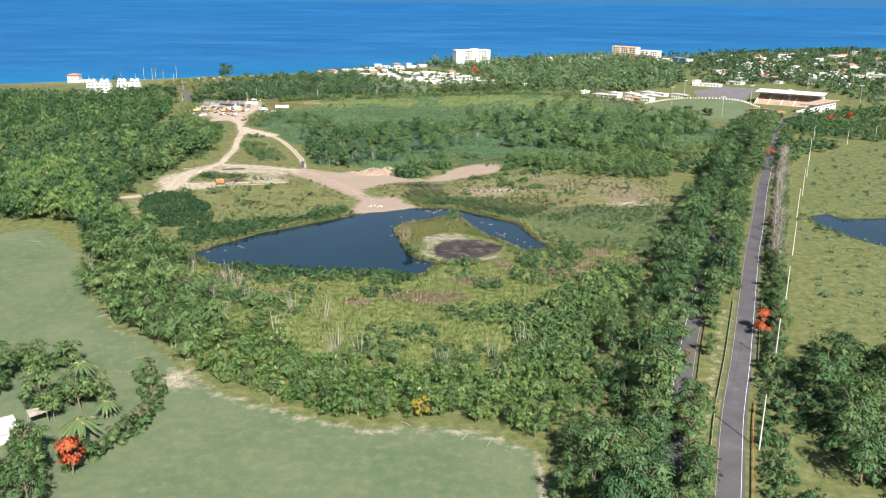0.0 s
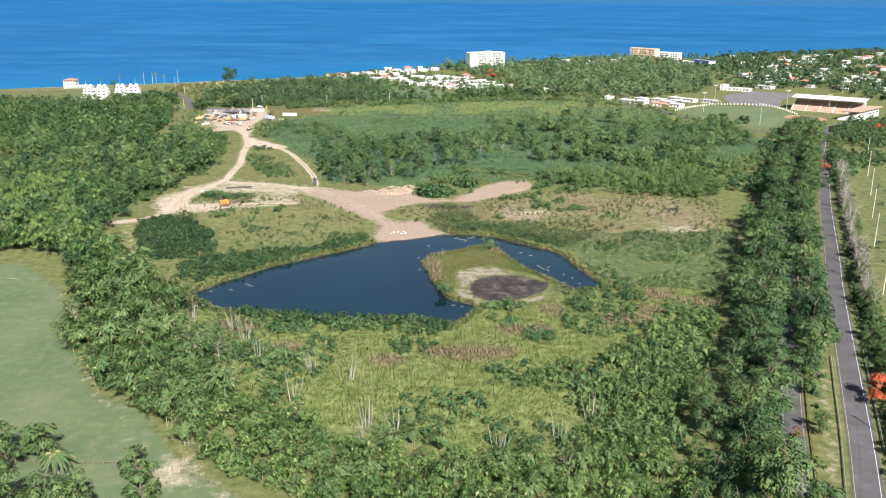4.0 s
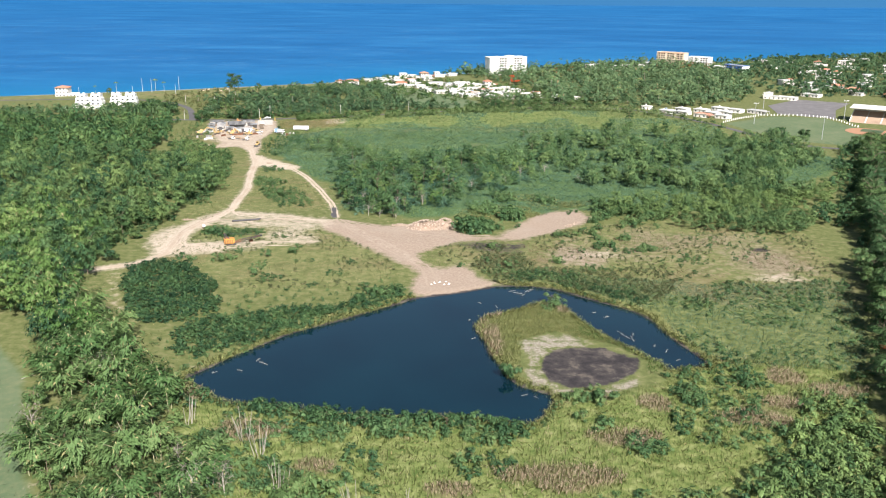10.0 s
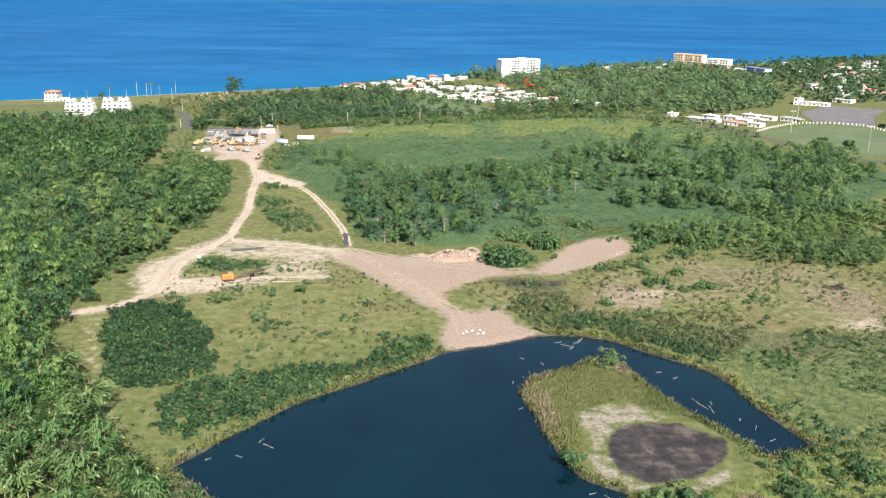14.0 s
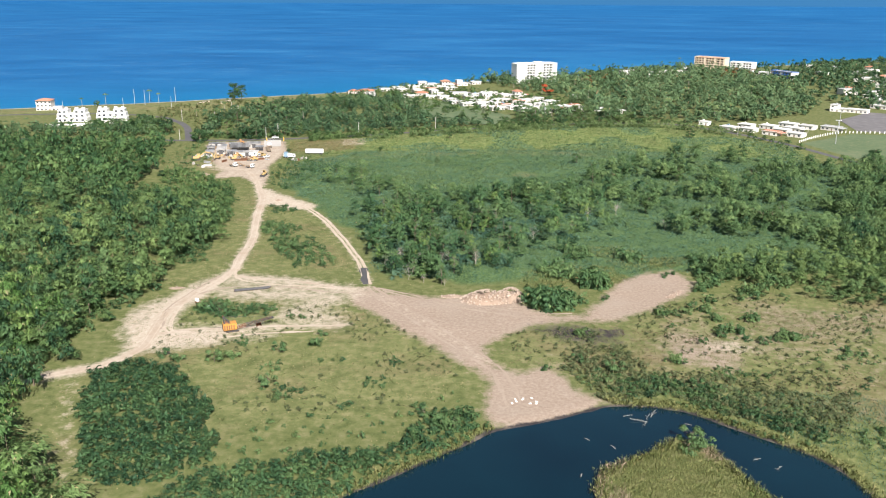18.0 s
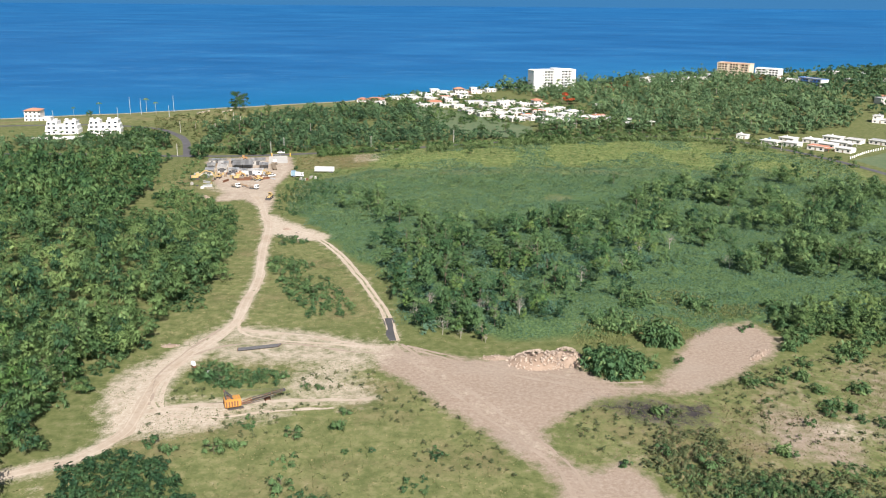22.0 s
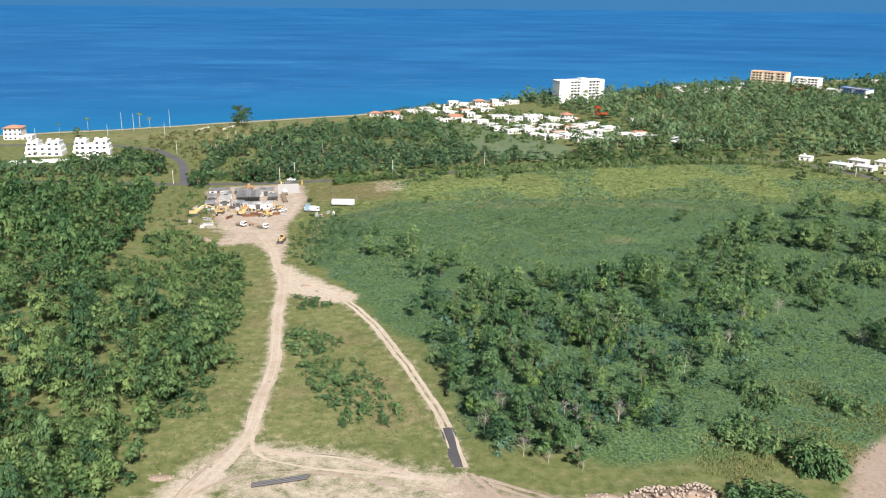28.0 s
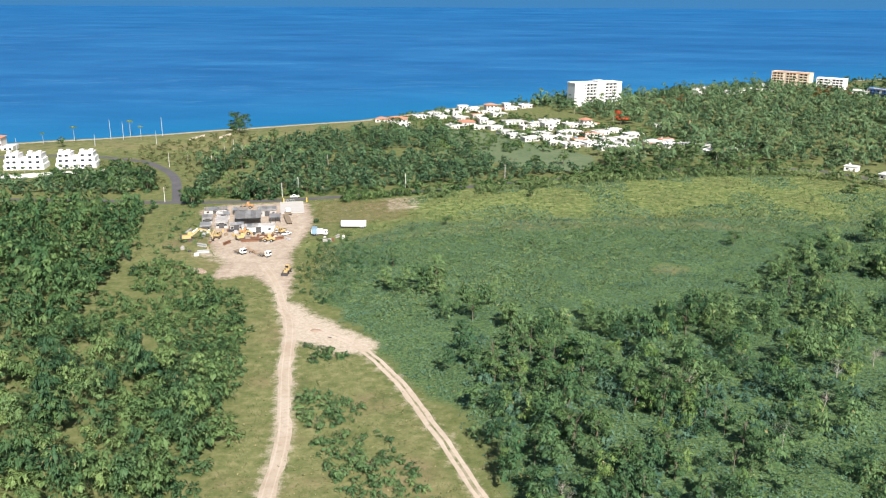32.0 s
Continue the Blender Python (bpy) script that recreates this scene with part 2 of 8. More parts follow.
def make_dirt(name, tone, pale, damp):
    m, nt, b = nodes_of(name, 0.95, 0.1)
    p = place_of(nt)
    wide = noise_node(nt, 0.09, 6, 0.65, p)
    mid = noise_node(nt, 0.7, 5, 0.65, p)
    fine = noise_node(nt, 5.0, 4, 0.7, p)
    c = ramp(nt, wide, [(0.3, tone), (0.62, pale)])
    c = mix(nt, math_node(nt, "MULTIPLY", math_node(nt, "SUBTRACT", mid, 0.5, True), 3.0, True), c, damp)
    c = mix(nt, math_node(nt, "MULTIPLY", fine, 0.35), c, damp)
    nt.links.new(c, b.inputs["Base Color"])
    bump(nt, b, fine, 0.4, 0.06)


make_dirt("track_dirt", (0.352, 0.279, 0.210), (0.459, 0.394, 0.320), (0.276, 0.208, 0.149))
make_dirt("rut_dirt", (0.400, 0.325, 0.252), (0.490, 0.418, 0.342), (0.330, 0.260, 0.192))
make_dirt("pad_rut", (0.298, 0.234, 0.182), (0.350, 0.285, 0.230), (0.250, 0.188, 0.140))
make_dirt("pink_dirt", (0.283, 0.208, 0.155), (0.337, 0.262, 0.206), (0.223, 0.157, 0.112))

# pond: dark still water
m_, nt_, b_ = nodes_of("pond_water", 0.05, 0.62)
p_ = place_of(nt_)
nt_.links.new(ramp(nt_, noise_node(nt_, 0.03, 3, 0.5, p_), [(0.3, (0.001, 0.010, 0.017)), (0.7, (0.002, 0.017, 0.026))]), b_.inputs["Base Color"])
bump(nt_, b_, noise_node(nt_, 1.2, 4, 0.6, p_), 0.05, 0.05)

# sea: deep blue, turquoise near the shore, wind streaks
m_, nt_, b_ = nodes_of("sea_water", 0.5, 0.06)
p_ = place_of(nt_)
sh_ = nt_.nodes.new("ShaderNodeAttribute")
sh_.attribute_name = "shallow"
stretch_ = nt_.nodes.new("ShaderNodeMapping")
stretch_.inputs["Scale"].default_value = (0.0040, 0.0085, 1)
stretch_.inputs["Rotation"].default_value = (0, 0, radians(14))
nt_.links.new(p_, stretch_.inputs["Vector"])
streak_ = noise_node(nt_, 1.0, 9, 0.66, stretch_.outputs["Vector"])
c_ = ramp(nt_, streak_, [(0.30, (0.008, 0.075, 0.205)), (0.50, (0.014, 0.104, 0.262)), (0.72, (0.026, 0.152, 0.330))])
chop_ = nt_.nodes.new("ShaderNodeMapping")
chop_.inputs["Scale"].default_value = (0.03, 0.11, 1)
chop_.inputs["Rotation"].default_value = (0, 0, radians(-8))
nt_.links.new(p_, chop_.inputs["Vector"])
ripple_ = noise_node(nt_, 1.0, 6, 0.75, chop_.outputs["Vector"])
c_ = mix(nt_, math_node(nt_, "MULTIPLY", math_node(nt_, "SUBTRACT", ripple_, 0.45, True), 2.4, True), c_, (0.006, 0.074, 0.208))
slick_ = nt_.nodes.new("ShaderNodeMapping")
slick_.inputs["Scale"].default_value = (0.0016, 0.0060, 1)
slick_.inputs["Rotation"].default_value = (0, 0, radians(24))
nt_.links.new(p_, slick_.inputs["Vector"])
line_ = noise_node(nt_, 1.0, 5, 0.7, slick_.outputs["Vector"])
thin_ = math_node(nt_, "SUBTRACT", 1.0, math_node(nt_, "MULTIPLY", math_node(nt_, "ABSOLUTE", math_node(nt_, "SUBTRACT", line_, 0.57)), 90.0), True)
c_ = mix(nt_, math_node(nt_, "MULTIPLY", math_node(nt_, "MULTIPLY", thin_, math_node(nt_, "SUBTRACT", ripple_, 0.40, True)), 2.2, True), c_, (0.10, 0.26, 0.46))
c_ = mix(nt_, sh_.outputs["Fac"], c_, (0.006, 0.165, 0.310))
nt_.links.new(c_, b_.inputs["Base Color"])
bump(nt_, b_, noise_node(nt_, 0.25, 5, 0.65, p_), 0.35, 0.6)

# the ground sheet: one soil under everything, with grass, dirt, mud and sand by its masks
m_, nt_, b_ = nodes_of("ground", 0.95, 0.1)
p_ = place_of(nt_)
wide_ = noise_node(nt_, 0.035, 6, 0.62, p_)
mid_ = noise_node(nt_, 0.30, 5, 0.65, p_)
fine_ = noise_node(nt_, 2.2, 4, 0.7, p_)
edge_ = math_node(nt_, "ADD", math_node(nt_, "MULTIPLY", math_node(nt_, "SUBTRACT", mid_, 0.5), 1.5),
                  math_node(nt_, "MULTIPLY", math_node(nt_, "SUBTRACT", fine_, 0.5), 0.9))


def ground_mask(layer, channel, sharp=3.0, ragged=1.0):
    a = nt_.nodes.new("ShaderNodeAttribute")
    a.attribute_name = layer
    s = nt_.nodes.new("ShaderNodeSeparateColor")
    nt_.links.new(a.outputs["Color"], s.inputs["Color"])
    v = math_node(nt_, "ADD", s.outputs[channel], math_node(nt_, "MULTIPLY", edge_, 0.42 * ragged))
    return math_node(nt_, "MULTIPLY", math_node(nt_, "SUBTRACT", v, 0.5 - 0.5 / sharp), sharp, True)


c_ = ramp(nt_, mid_, [(0.34, (0.078, 0.098, 0.034)), (0.50, (0.118, 0.132, 0.050)), (0.66, (0.165, 0.164, 0.076))])
vine_ = ramp(nt_, noise_node(nt_, 1.1, 6, 0.78, p_), [(0.38, (0.026, 0.055, 0.022)), (0.50, (0.068, 0.112, 0.044)), (0.62, (0.132, 0.188, 0.074))])
c_ = mix(nt_, ground_mask("green", 0, 2.0, 0.8), c_, vine_)
lush_ = ramp(nt_, mid_, [(0.36, (0.074, 0.112, 0.030)), (0.50, (0.148, 0.184, 0.058)), (0.64, (0.236, 0.256, 0.104))])
c_ = mix(nt_, ground_mask("green", 1, 1.6, 1.2), c_, lush_)
past_ = ramp(nt_, wide_, [(0.30, (0.082, 0.126, 0.066)), (0.52, (0.110, 0.150, 0.082)), (0.75, (0.158, 0.178, 0.108))])
past_ = mix(nt_, math_node(nt_, "MULTIPLY", fine_, 0.45), past_, (0.085, 0.115, 0.055))
past_ = mix(nt_, math_node(nt_, "MULTIPLY", math_node(nt_, "SUBTRACT", mid_, 0.46, True), 3.0, True), past_, (0.165, 0.175, 0.095))
c_ = mix(nt_, ground_mask("cover", 0), c_, past_)
dry_ = ramp(nt_, mid_, [(0.34, (0.105, 0.122, 0.046)), (0.50, (0.152, 0.162, 0.066)), (0.66, (0.215, 0.202, 0.098))])
dry_ = mix(nt_, math_node(nt_, "MULTIPLY", math_node(nt_, "SUBTRACT", wide_, 0.50, True), 4.0, True), dry_, (0.190, 0.146, 0.084))
weed_ = noise_node(nt_, 0.11, 6, 0.70, p_)
dry_ = mix(nt_, math_node(nt_, "MULTIPLY", math_node(nt_, "SUBTRACT", weed_, 0.50, True), 5.0, True), dry_, (0.078, 0.098, 0.034))
c_ = mix(nt_, ground_mask("cover", 1, 1.6, 1.3), c_, dry_)
grit_ = noise_node(nt_, 0.9, 7, 0.72, p_)
pink_ = ramp(nt_, grit_, [(0.34, (0.240, 0.180, 0.136)), (0.50, (0.286, 0.222, 0.172)), (0.66, (0.345, 0.280, 0.226))])
pink_ = mix(nt_, math_node(nt_, "MULTIPLY", math_node(nt_, "SUBTRACT", wide_, 0.50, True), 3.0, True), pink_, (0.315, 0.262, 0.212))
c_ = mix(nt_, ground_mask("cover", 2, 2.2, 1.7), c_, pink_)
pale_ = ramp(nt_, grit_, [(0.30, (0.320, 0.262, 0.196)), (0.52, (0.420, 0.355, 0.280)), (0.75, (0.520, 0.458, 0.385))])
c_ = mix(nt_, ground_mask("soil", 0, 2.0, 2.0), c_, pale_)
mud_ = ramp(nt_, noise_node(nt_, 0.16, 7, 0.66, p_), [(0.40, (0.030, 0.027, 0.029)), (0.52, (0.052, 0.046, 0.045)), (0.64, (0.120, 0.102, 0.085))])
c_ = mix(nt_, ground_mask("soil", 1, 4.5, 1.3), c_, mud_)
sand_ = ramp(nt_, grit_, [(0.34, (0.165, 0.140, 0.110)), (0.48, (0.250, 0.220, 0.178)), (0.62, (0.335, 0.300, 0.250))])
c_ = mix(nt_, ground_mask("soil", 2, 4.5, 1.6), c_, sand_)
nt_.links.new(c_, b_.inputs["Base Color"])
bump(nt_, b_, math_node(nt_, "ADD", mid_, math_node(nt_, "MULTIPLY", fine_, 0.5)), 0.45, 0.16)

# distance haze painted as a flat pale blue that glows by itself
m_, nt_, b_ = nodes_of("glowing_haze", 1.0, 0.0)
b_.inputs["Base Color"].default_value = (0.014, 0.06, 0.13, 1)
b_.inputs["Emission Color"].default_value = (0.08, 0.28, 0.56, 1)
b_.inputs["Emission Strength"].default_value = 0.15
worn("infield_clay", (0.37, 0.21, 0.13), 0.95, 0.1, dirt=0.2, scale=0.5, grime=(0.33, 0.15, 0.08))
worn("culm", (0.34, 0.33, 0.20), 0.8, 0.2, scale=3)
worn("stand_roof", (0.68, 0.66, 0.62), 0.8, 0.2, dirt=0.2, scale=0.6)

# ---------------------------------------------------------------- plan of the land: x in metres east, y in plan units of NORTH metres
POND = [(-106, 251), (-98, 259), (-92, 265), (-81, 276), (-64, 287), (-48, 297), (-41, 303), (-23, 308), (-8, 314), (1, 314),
        (13, 312), (21, 307), (28, 302), (36, 297), (43, 290), (46, 278), (54, 260), (40, 257), (33, 266), (26, 274), (20, 283),
        (16, 292), (12, 299), (5, 299), (-3, 294), (-14, 289), (-18, 282), (-15, 272), (-13, 262), (-10, 254), (-7, 249), (2, 244),
        (2, 240), (-5, 231), (-16, 232), (-27, 234), (-39, 233), (-56, 234), (-65, 236), (-74, 237), (-89, 239), (-98, 245)]
EAST_POND = [(192, 306), (204, 310), (209, 303), (222, 304), (250, 306), (250, 264), (226, 260), (206, 265), (197, 276), (190, 294)]
COAST = [(-4000, 60), (-1500, 520), (-700, 690), (-428, 768), (-362, 789), (-298, 815), (-243, 836), (-170, 863), (-141, 884), (-100, 920),
         (-31, 954), (40, 975), (100, 1000), (164, 1032), (241, 1064), (397, 1124), (479, 1152), (645, 1210), (884, 1305), (2000, 1750), (4000, 2500)]
PASTURE = [(-600, 330), (-198, 272), (-184, 279), (-153, 252), (-129, 213), (-109, 189), (-92, 181), (-78, 165), (-62, 153), (-52, 148),
           (-40, 143), (-18, 136), (0, 137), (13, 135), (27, 128), (40, -200), (-600, -200)]
EAST_PASTURE = [(120, 175), (178, 290), (255, 420), (330, 470), (600, 470), (600, 60), (200, 60), (150, 150)]
BEACH_FIELD = [(-100, 815), (-58, 792), (4, 722), (-3, 681), (-55, 694), (-85, 736)]
BALL_FIELD = [(206, 625), (226, 566), (262, 550), (324, 583), (309, 613), (304, 650), (262, 658)]
MUD_FLAT = [(1.2, 261.7), (5.3, 266.4), (14.2, 269.3), (22.2, 268.6), (31.6, 262.2), (28.4, 255.0), (18.0, 248.3), (9.6, 247.3), (2.1, 249.9), (0.4, 257.1)]
SAND_RIM = [(-5.2, 272.1), (2.2, 276.1), (11.1, 278.1), (20.9, 276.1), (25.5, 271.2), (28.7, 265.6), (33.0, 261.7), (29.0, 248.2), (17.6, 242.2), (14.0, 244.7), (5.5, 245.2), (0.8, 243.9), (-5.2, 246.6), (-6.6, 253.6), (-4.4, 261.1), (-5.9, 265.1)]
BANK_SCRUB = [(-19.6, 330.5), (-6.2, 346.8), (3.0, 342.3), (8.6, 328.2), (20.8, 331.1), (26.1, 328.5), (42.0, 322.4), (58.2, 312.1), (49.1, 297.8), (30.4, 305.3), (13.0, 314.8), (0.7, 318.1), (-7.5, 315.2)]
EAST_SCRUB_LOW = [(35.4, 331.3), (51.5, 334.4), (69.1, 329.2), (59.7, 314.3), (44.2, 323.6)]
PINK_PAD = [(-88, 382), (-83, 385), (-73, 378.6), (-61, 377.6), (-47, 377), (-26, 374), (-15, 364), (-4, 365), (4, 374), (14, 389), (30, 400), (39, 402), (45, 391),
            (40, 382), (30, 377), (22, 370), (8, 361), (2, 359.5), (-14, 358.5), (-24, 355.5), (-33, 350), (-40, 343), (-38, 336), (-32, 329), (-23, 331),
            (-18, 326), (-14, 319), (-7, 314.5), (-16, 309), (-25, 305), (-34, 301.5), (-40, 305), (-41, 313), (-39, 322), (-44, 330), (-50, 337), (-58, 345), (-68, 355),
            (-77, 365), (-86, 372)]
FORK_PAD = [(-152, 508), (-141, 497), (-127, 486), (-118, 478), (-121, 473), (-130, 472), (-138, 477), (-146, 480), (-151, 485), (-156, 505)]
BARE_EAST = [(16, 352), (34, 356), (42, 346), (36, 332), (20, 334), (12, 342)]
BARE_FAR_EAST = [(94, 352), (118, 358), (124, 330), (110, 318), (90, 326)]
DRY_NORTH = [(-112, 300), (-60, 312), (-44, 322), (-62, 352), (-88, 372), (-140, 376), (-150, 336), (-122, 322)]
DRY_EAST = [(-38, 342), (-24, 354), (10, 360), (30, 374), (70, 384), (140, 372), (128, 300), (70, 300), (40, 318), (0, 326), (-28, 328)]
TRIANGLE = [(-136, 396), (-141, 440), (-146, 478), (-126, 472), (-104, 440), (-88, 404), (-100, 390)]
STRIP_WEST = [(-146, 380), (-140, 410), (-143, 440), (-150, 488), (-160, 512), (-170, 515), (-160, 480), (-152, 446), (-154, 412), (-163, 388)]
DRY_YARD = [(-164, 620), (-116, 628), (-116, 598), (-132, 590), (-158, 590)]
DRY_FIELD = [(-128, 562), (-60, 600), (20, 592), (60, 580), (-20, 585), (-100, 575)]
GRASS_LOW = [(-200, 528), (-170, 545), (-196, 568), (-222, 575), (-232, 548)]
YARD = [(-222, 606), (-212, 616), (-188, 620), (-169, 621), (-161, 592), (-161, 570), (-163, 552), (-158, 531), (-154, 512), (-166, 522), (-174, 530), (-188, 526), (-189, 536), (-187, 541), (-199, 558), (-204, 568), (-206, 580)]
COAST_STRIP = [(-600, 690), (-428, 745), (-362, 768), (-298, 795), (-243, 816), (-160, 850), (-150, 830), (-210, 790), (-250, 720), (-300, 730), (-420, 710), (-600, 650)]
BAY_TRACK_WEST = [(-163, 327), (-157, 327), (-140, 290), (-122, 258), (-126, 256), (-150, 290)]

TRACK_WEST = [(-172, 540), (-163, 524), (-156, 506), (-150, 490), (-145, 462), (-139, 433), (-138, 413), (-137, 399), (-141, 386), (-146, 375),
              (-149, 363), (-148, 350), (-148, 340), (-155, 331), (-166, 326), (-180, 322)]
TRACK_EAST = [(-156, 503), (-150, 495), (-139, 487), (-126, 478), (-113, 461), (-102, 440), (-94, 423), (-87, 406), (-84, 395), (-82, 387)]
TRACK_CROSS = [(-135, 393), (-124, 391), (-113, 390), (-98, 385), (-86, 382)]
TRACK_SPUR = [(-146, 349), (-136, 352), (-127, 353), (-111, 354.5), (-86, 356)]
ROAD_EAST = [(-20, -80), (20, 10), (52, 77), (69, 112), (83, 142), (97, 169), (110, 195), (140, 255), (159, 291), (192, 355), (224, 414), (262, 486), (300, 545), (345, 590)]
ROAD_WEST = [(5, 5), (36, 75), (57, 118), (73, 154), (88, 187), (104, 219), (125, 262), (146, 304), (178, 366), (212, 423), (255, 496), (290, 552)]
ROAD_COAST = [(-700, 600), (-349, 622), (-246, 620), (-188, 624), (-117, 640), (-61, 658), (-8, 674), (60, 690), (130, 690), (168, 660), (196, 618), (222, 560), (262, 540), (330, 570)]
ROAD_SHORE = [(-239, 622), (-246, 640), (-257, 665), (-273, 686), (-300, 706), (-360, 716), (-470, 700)]
VINE_FIELD = [(-122, 478), (-145, 520), (-150, 556), (-112, 590), (20, 600), (120, 590), (205, 560), (240, 500), (120, 400), (40, 400), (-40, 390), (-80, 400), (-90, 440)]
NORTH_MEADOW = [(-112, 632), (-160, 560), (-112, 588), (20, 598), (120, 588), (190, 560), (190, 612), (160, 655), (120, 680), (60, 684), (-8, 666), (-61, 650)]
MARSH = [(-104, 246), (-89, 240), (-56, 234), (-5, 230), (3, 240), (30, 246), (42, 255), (54, 260), (75, 262), (98, 256), (70, 205), (40, 160), (-10, 168), (-60, 178), (-88, 200)]
EAST_MARSH = [(54, 262), (48, 280), (46, 292), (30, 304), (14, 316), (0, 318), (0, 328), (40, 320), (80, 316), (128, 320), (118, 288), (98, 256)]
STRAW_SPOTS = [(1, 211, 11, 4), (18, 225, 9, 3), (54, 234, 10, 4), (72, 253, 5, 4), (-27, 207, 6, 3), (83, 246, 8, 3), (-80, 227, 9, 4), (-99, 242, 3, 3), (-13, 273, 3, 10), (14, 294, 4, 3), (-12, 212, 5, 2), (30, 240, 4, 3), (64, 240, 6, 3), (-60, 214, 6, 3)]
SEA_LEVEL, POND_LEVEL = -4.5, -0.55


def grid_noise(x, y, scale, seed):
    """Smooth value noise, about -1 to 1."""
    table = np.random.default_rng(seed).uniform(-1, 1, (64, 64))
    u, v = np.asarray(x) / scale + 1000.3, np.asarray(y) / scale + 1000.7
    i, j = np.floor(u).astype(int), np.floor(v).astype(int)
    a, b = u - i, v - j
    a, b = a * a * (3 - 2 * a), b * b * (3 - 2 * b)
    i0, i1, j0, j1 = i % 64, (i + 1) % 64, j % 64, (j + 1) % 64
    return (table[i0, j0] * (1 - a) + table[i1, j0] * a) * (1 - b) + (table[i0, j1] * (1 - a) + table[i1, j1] * a) * b


def line_distance(points, x, y, closed=False):
    p = np.array(points, float)
    q = np.roll(p, -1, 0) if closed else p[1:]
    best = np.full(np.shape(x), 1e9)
    for (ax, ay), (bx, by) in zip(p, q):
        dx, dy = bx - ax, by - ay
        t = np.clip(((x - ax) * dx + (y - ay) * dy) / (dx * dx + dy * dy + 1e-9), 0, 1)
        best = np.minimum(best, np.hypot(x - ax - t * dx, y - ay - t * dy))
    return best


def inside(points, x, y):
    p = np.array(points, float)
    odd = np.zeros(np.shape(x), bool)
    for (ax, ay), (bx, by) in zip(p, np.roll(p, -1, 0)):
        if ay != by:
            odd ^= ((ay > y) != (by > y)) & (x < (bx - ax) * (y - ay) / (by - ay) + ax)
    return odd


def area(points, x, y):
    """Signed distance to a polygon: negative inside."""
    d = line_distance(points, x, y, True)
    return np.where(inside(points, x, y), -d, d)


def offshore(x, y):
    """Distance from the coastline, positive out at sea."""
    c = np.array(COAST, float)
    return np.where(y > np.interp(x, c[:, 0], c[:, 1]), 1, -1) * line_distance(COAST, x, y)


def soft(distance, width):
    return np.clip(0.5 - distance / width, 0, 1)


def wobble(x, y):
    return 1.3 * grid_noise(x, y, 9, 3) + 0.6 * grid_noise(x, y, 3.7, 4)


def height(x, y):
    x, y = np.asarray(x, float), np.asarray(y, float)
    z = 0.25 * grid_noise(x, y, 38, 1) + 0.10 * grid_noise(x, y, 11, 2)
    flat = np.minimum(line_distance(ROAD_EAST, x, y), line_distance(ROAD_WEST, x, y))
    flat = np.minimum(flat, line_distance(ROAD_COAST, x, y))
    flat = np.minimum(flat, line_distance(ROAD_SHORE, x, y))
    z *= np.clip((flat - 6) / 8, 0, 1)
    for pond in (POND, EAST_POND):
        d = area(pond, x, y) + 0.5 * wobble(x, y)
        z = np.where(d < 4, np.minimum(z, np.clip(-0.45 + d * 0.22, -2.2, 3)), z)
    off = offshore(x, y)
    z += np.clip((off + 45) / 45, 0, 1) * -4.4 + np.clip(off, 0, 60) * -0.12
    d = area(VINE_FIELD, x, y)
    z += np.clip(-d / 10, 0, 1) * np.clip((line_distance(TRACK_EAST, x, y) - 4) / 4, 0, 1) * (0.9 + 0.70 * grid_noise(x, y, 9, 31) + 0.40 * grid_noise(x, y, 5.1, 32))
    d = area(PINK_PAD, x, y)
    z += np.where(d < 0, 0.12 * grid_noise(x, y, 5, 9), 0)
    return z


def curve(points, step=2.0):
    """A smooth line through the points, evenly stepped."""
    p = np.array(points, float)
    q = np.vstack([2 * p[0] - p[1], p, 2 * p[-1] - p[-2]])
    out = []
    for i in range(1, len(q) - 2):
        n = max(2, int(np.hypot(*(q[i + 1] - q[i])) / step))
        for t in np.linspace(0, 1, n, endpoint=False):
            out.append(0.5 * (2 * q[i] + (q[i + 1] - q[i - 1]) * t + (2 * q[i - 1] - 5 * q[i] + 4 * q[i + 1] - q[i + 2]) * t ** 2
                              + (3 * q[i] - q[i - 1] - 3 * q[i + 1] + q[i + 2]) * t ** 3))
    out.append(p[-1])
    return np.array(out)


def sides_of(line):
    d = np.gradient(line, axis=0)
    d /= np.hypot(d[:, 0], d[:, 1])[:, None] + 1e-9
    return np.stack([d[:, 1], -d[:, 0]], 1)


def ribbon(name, points, left, right, lift, material, ragged=0.0, across=3, step=2.0, seed=1, level=None):
    """A strip that lies on the ground along a line, from left to right of it (metres to the right are positive)."""
    line = curve([(x, y * NORTH) for x, y in points], step)
    n = sides_of(line)
    rows = []
    for k in range(across + 1):
        f = k / across
        off = np.full(len(line), left + (right - left) * f)
        if ragged and k in (0, across):
            off += (1 if k else -1) * ragged * grid_noise(np.arange(len(line)) * step, np.full(len(line), 7.0 * k + seed), 5, 20 + seed)
        xy = line + n * off[:, None]
        z = (height(xy[:, 0], xy[:, 1] / NORTH) if level is None else np.full(len(line), level)) + lift
        if ragged and k in (0, across):
            z -= lift * 0.8
        rows.append(np.column_stack([xy, z]))
    v = np.stack(rows, 1).reshape(-1, 3)
    i = np.arange(len(line) - 1)[:, None] * (across + 1) + np.arange(across)[None, :]
    q = np.stack([i, i + 1, i + across + 2, i + across + 1], -1).reshape(-1, 4)
    ob = new(name, mesh_from(name, v, q, MATS[material], True))
    return ob


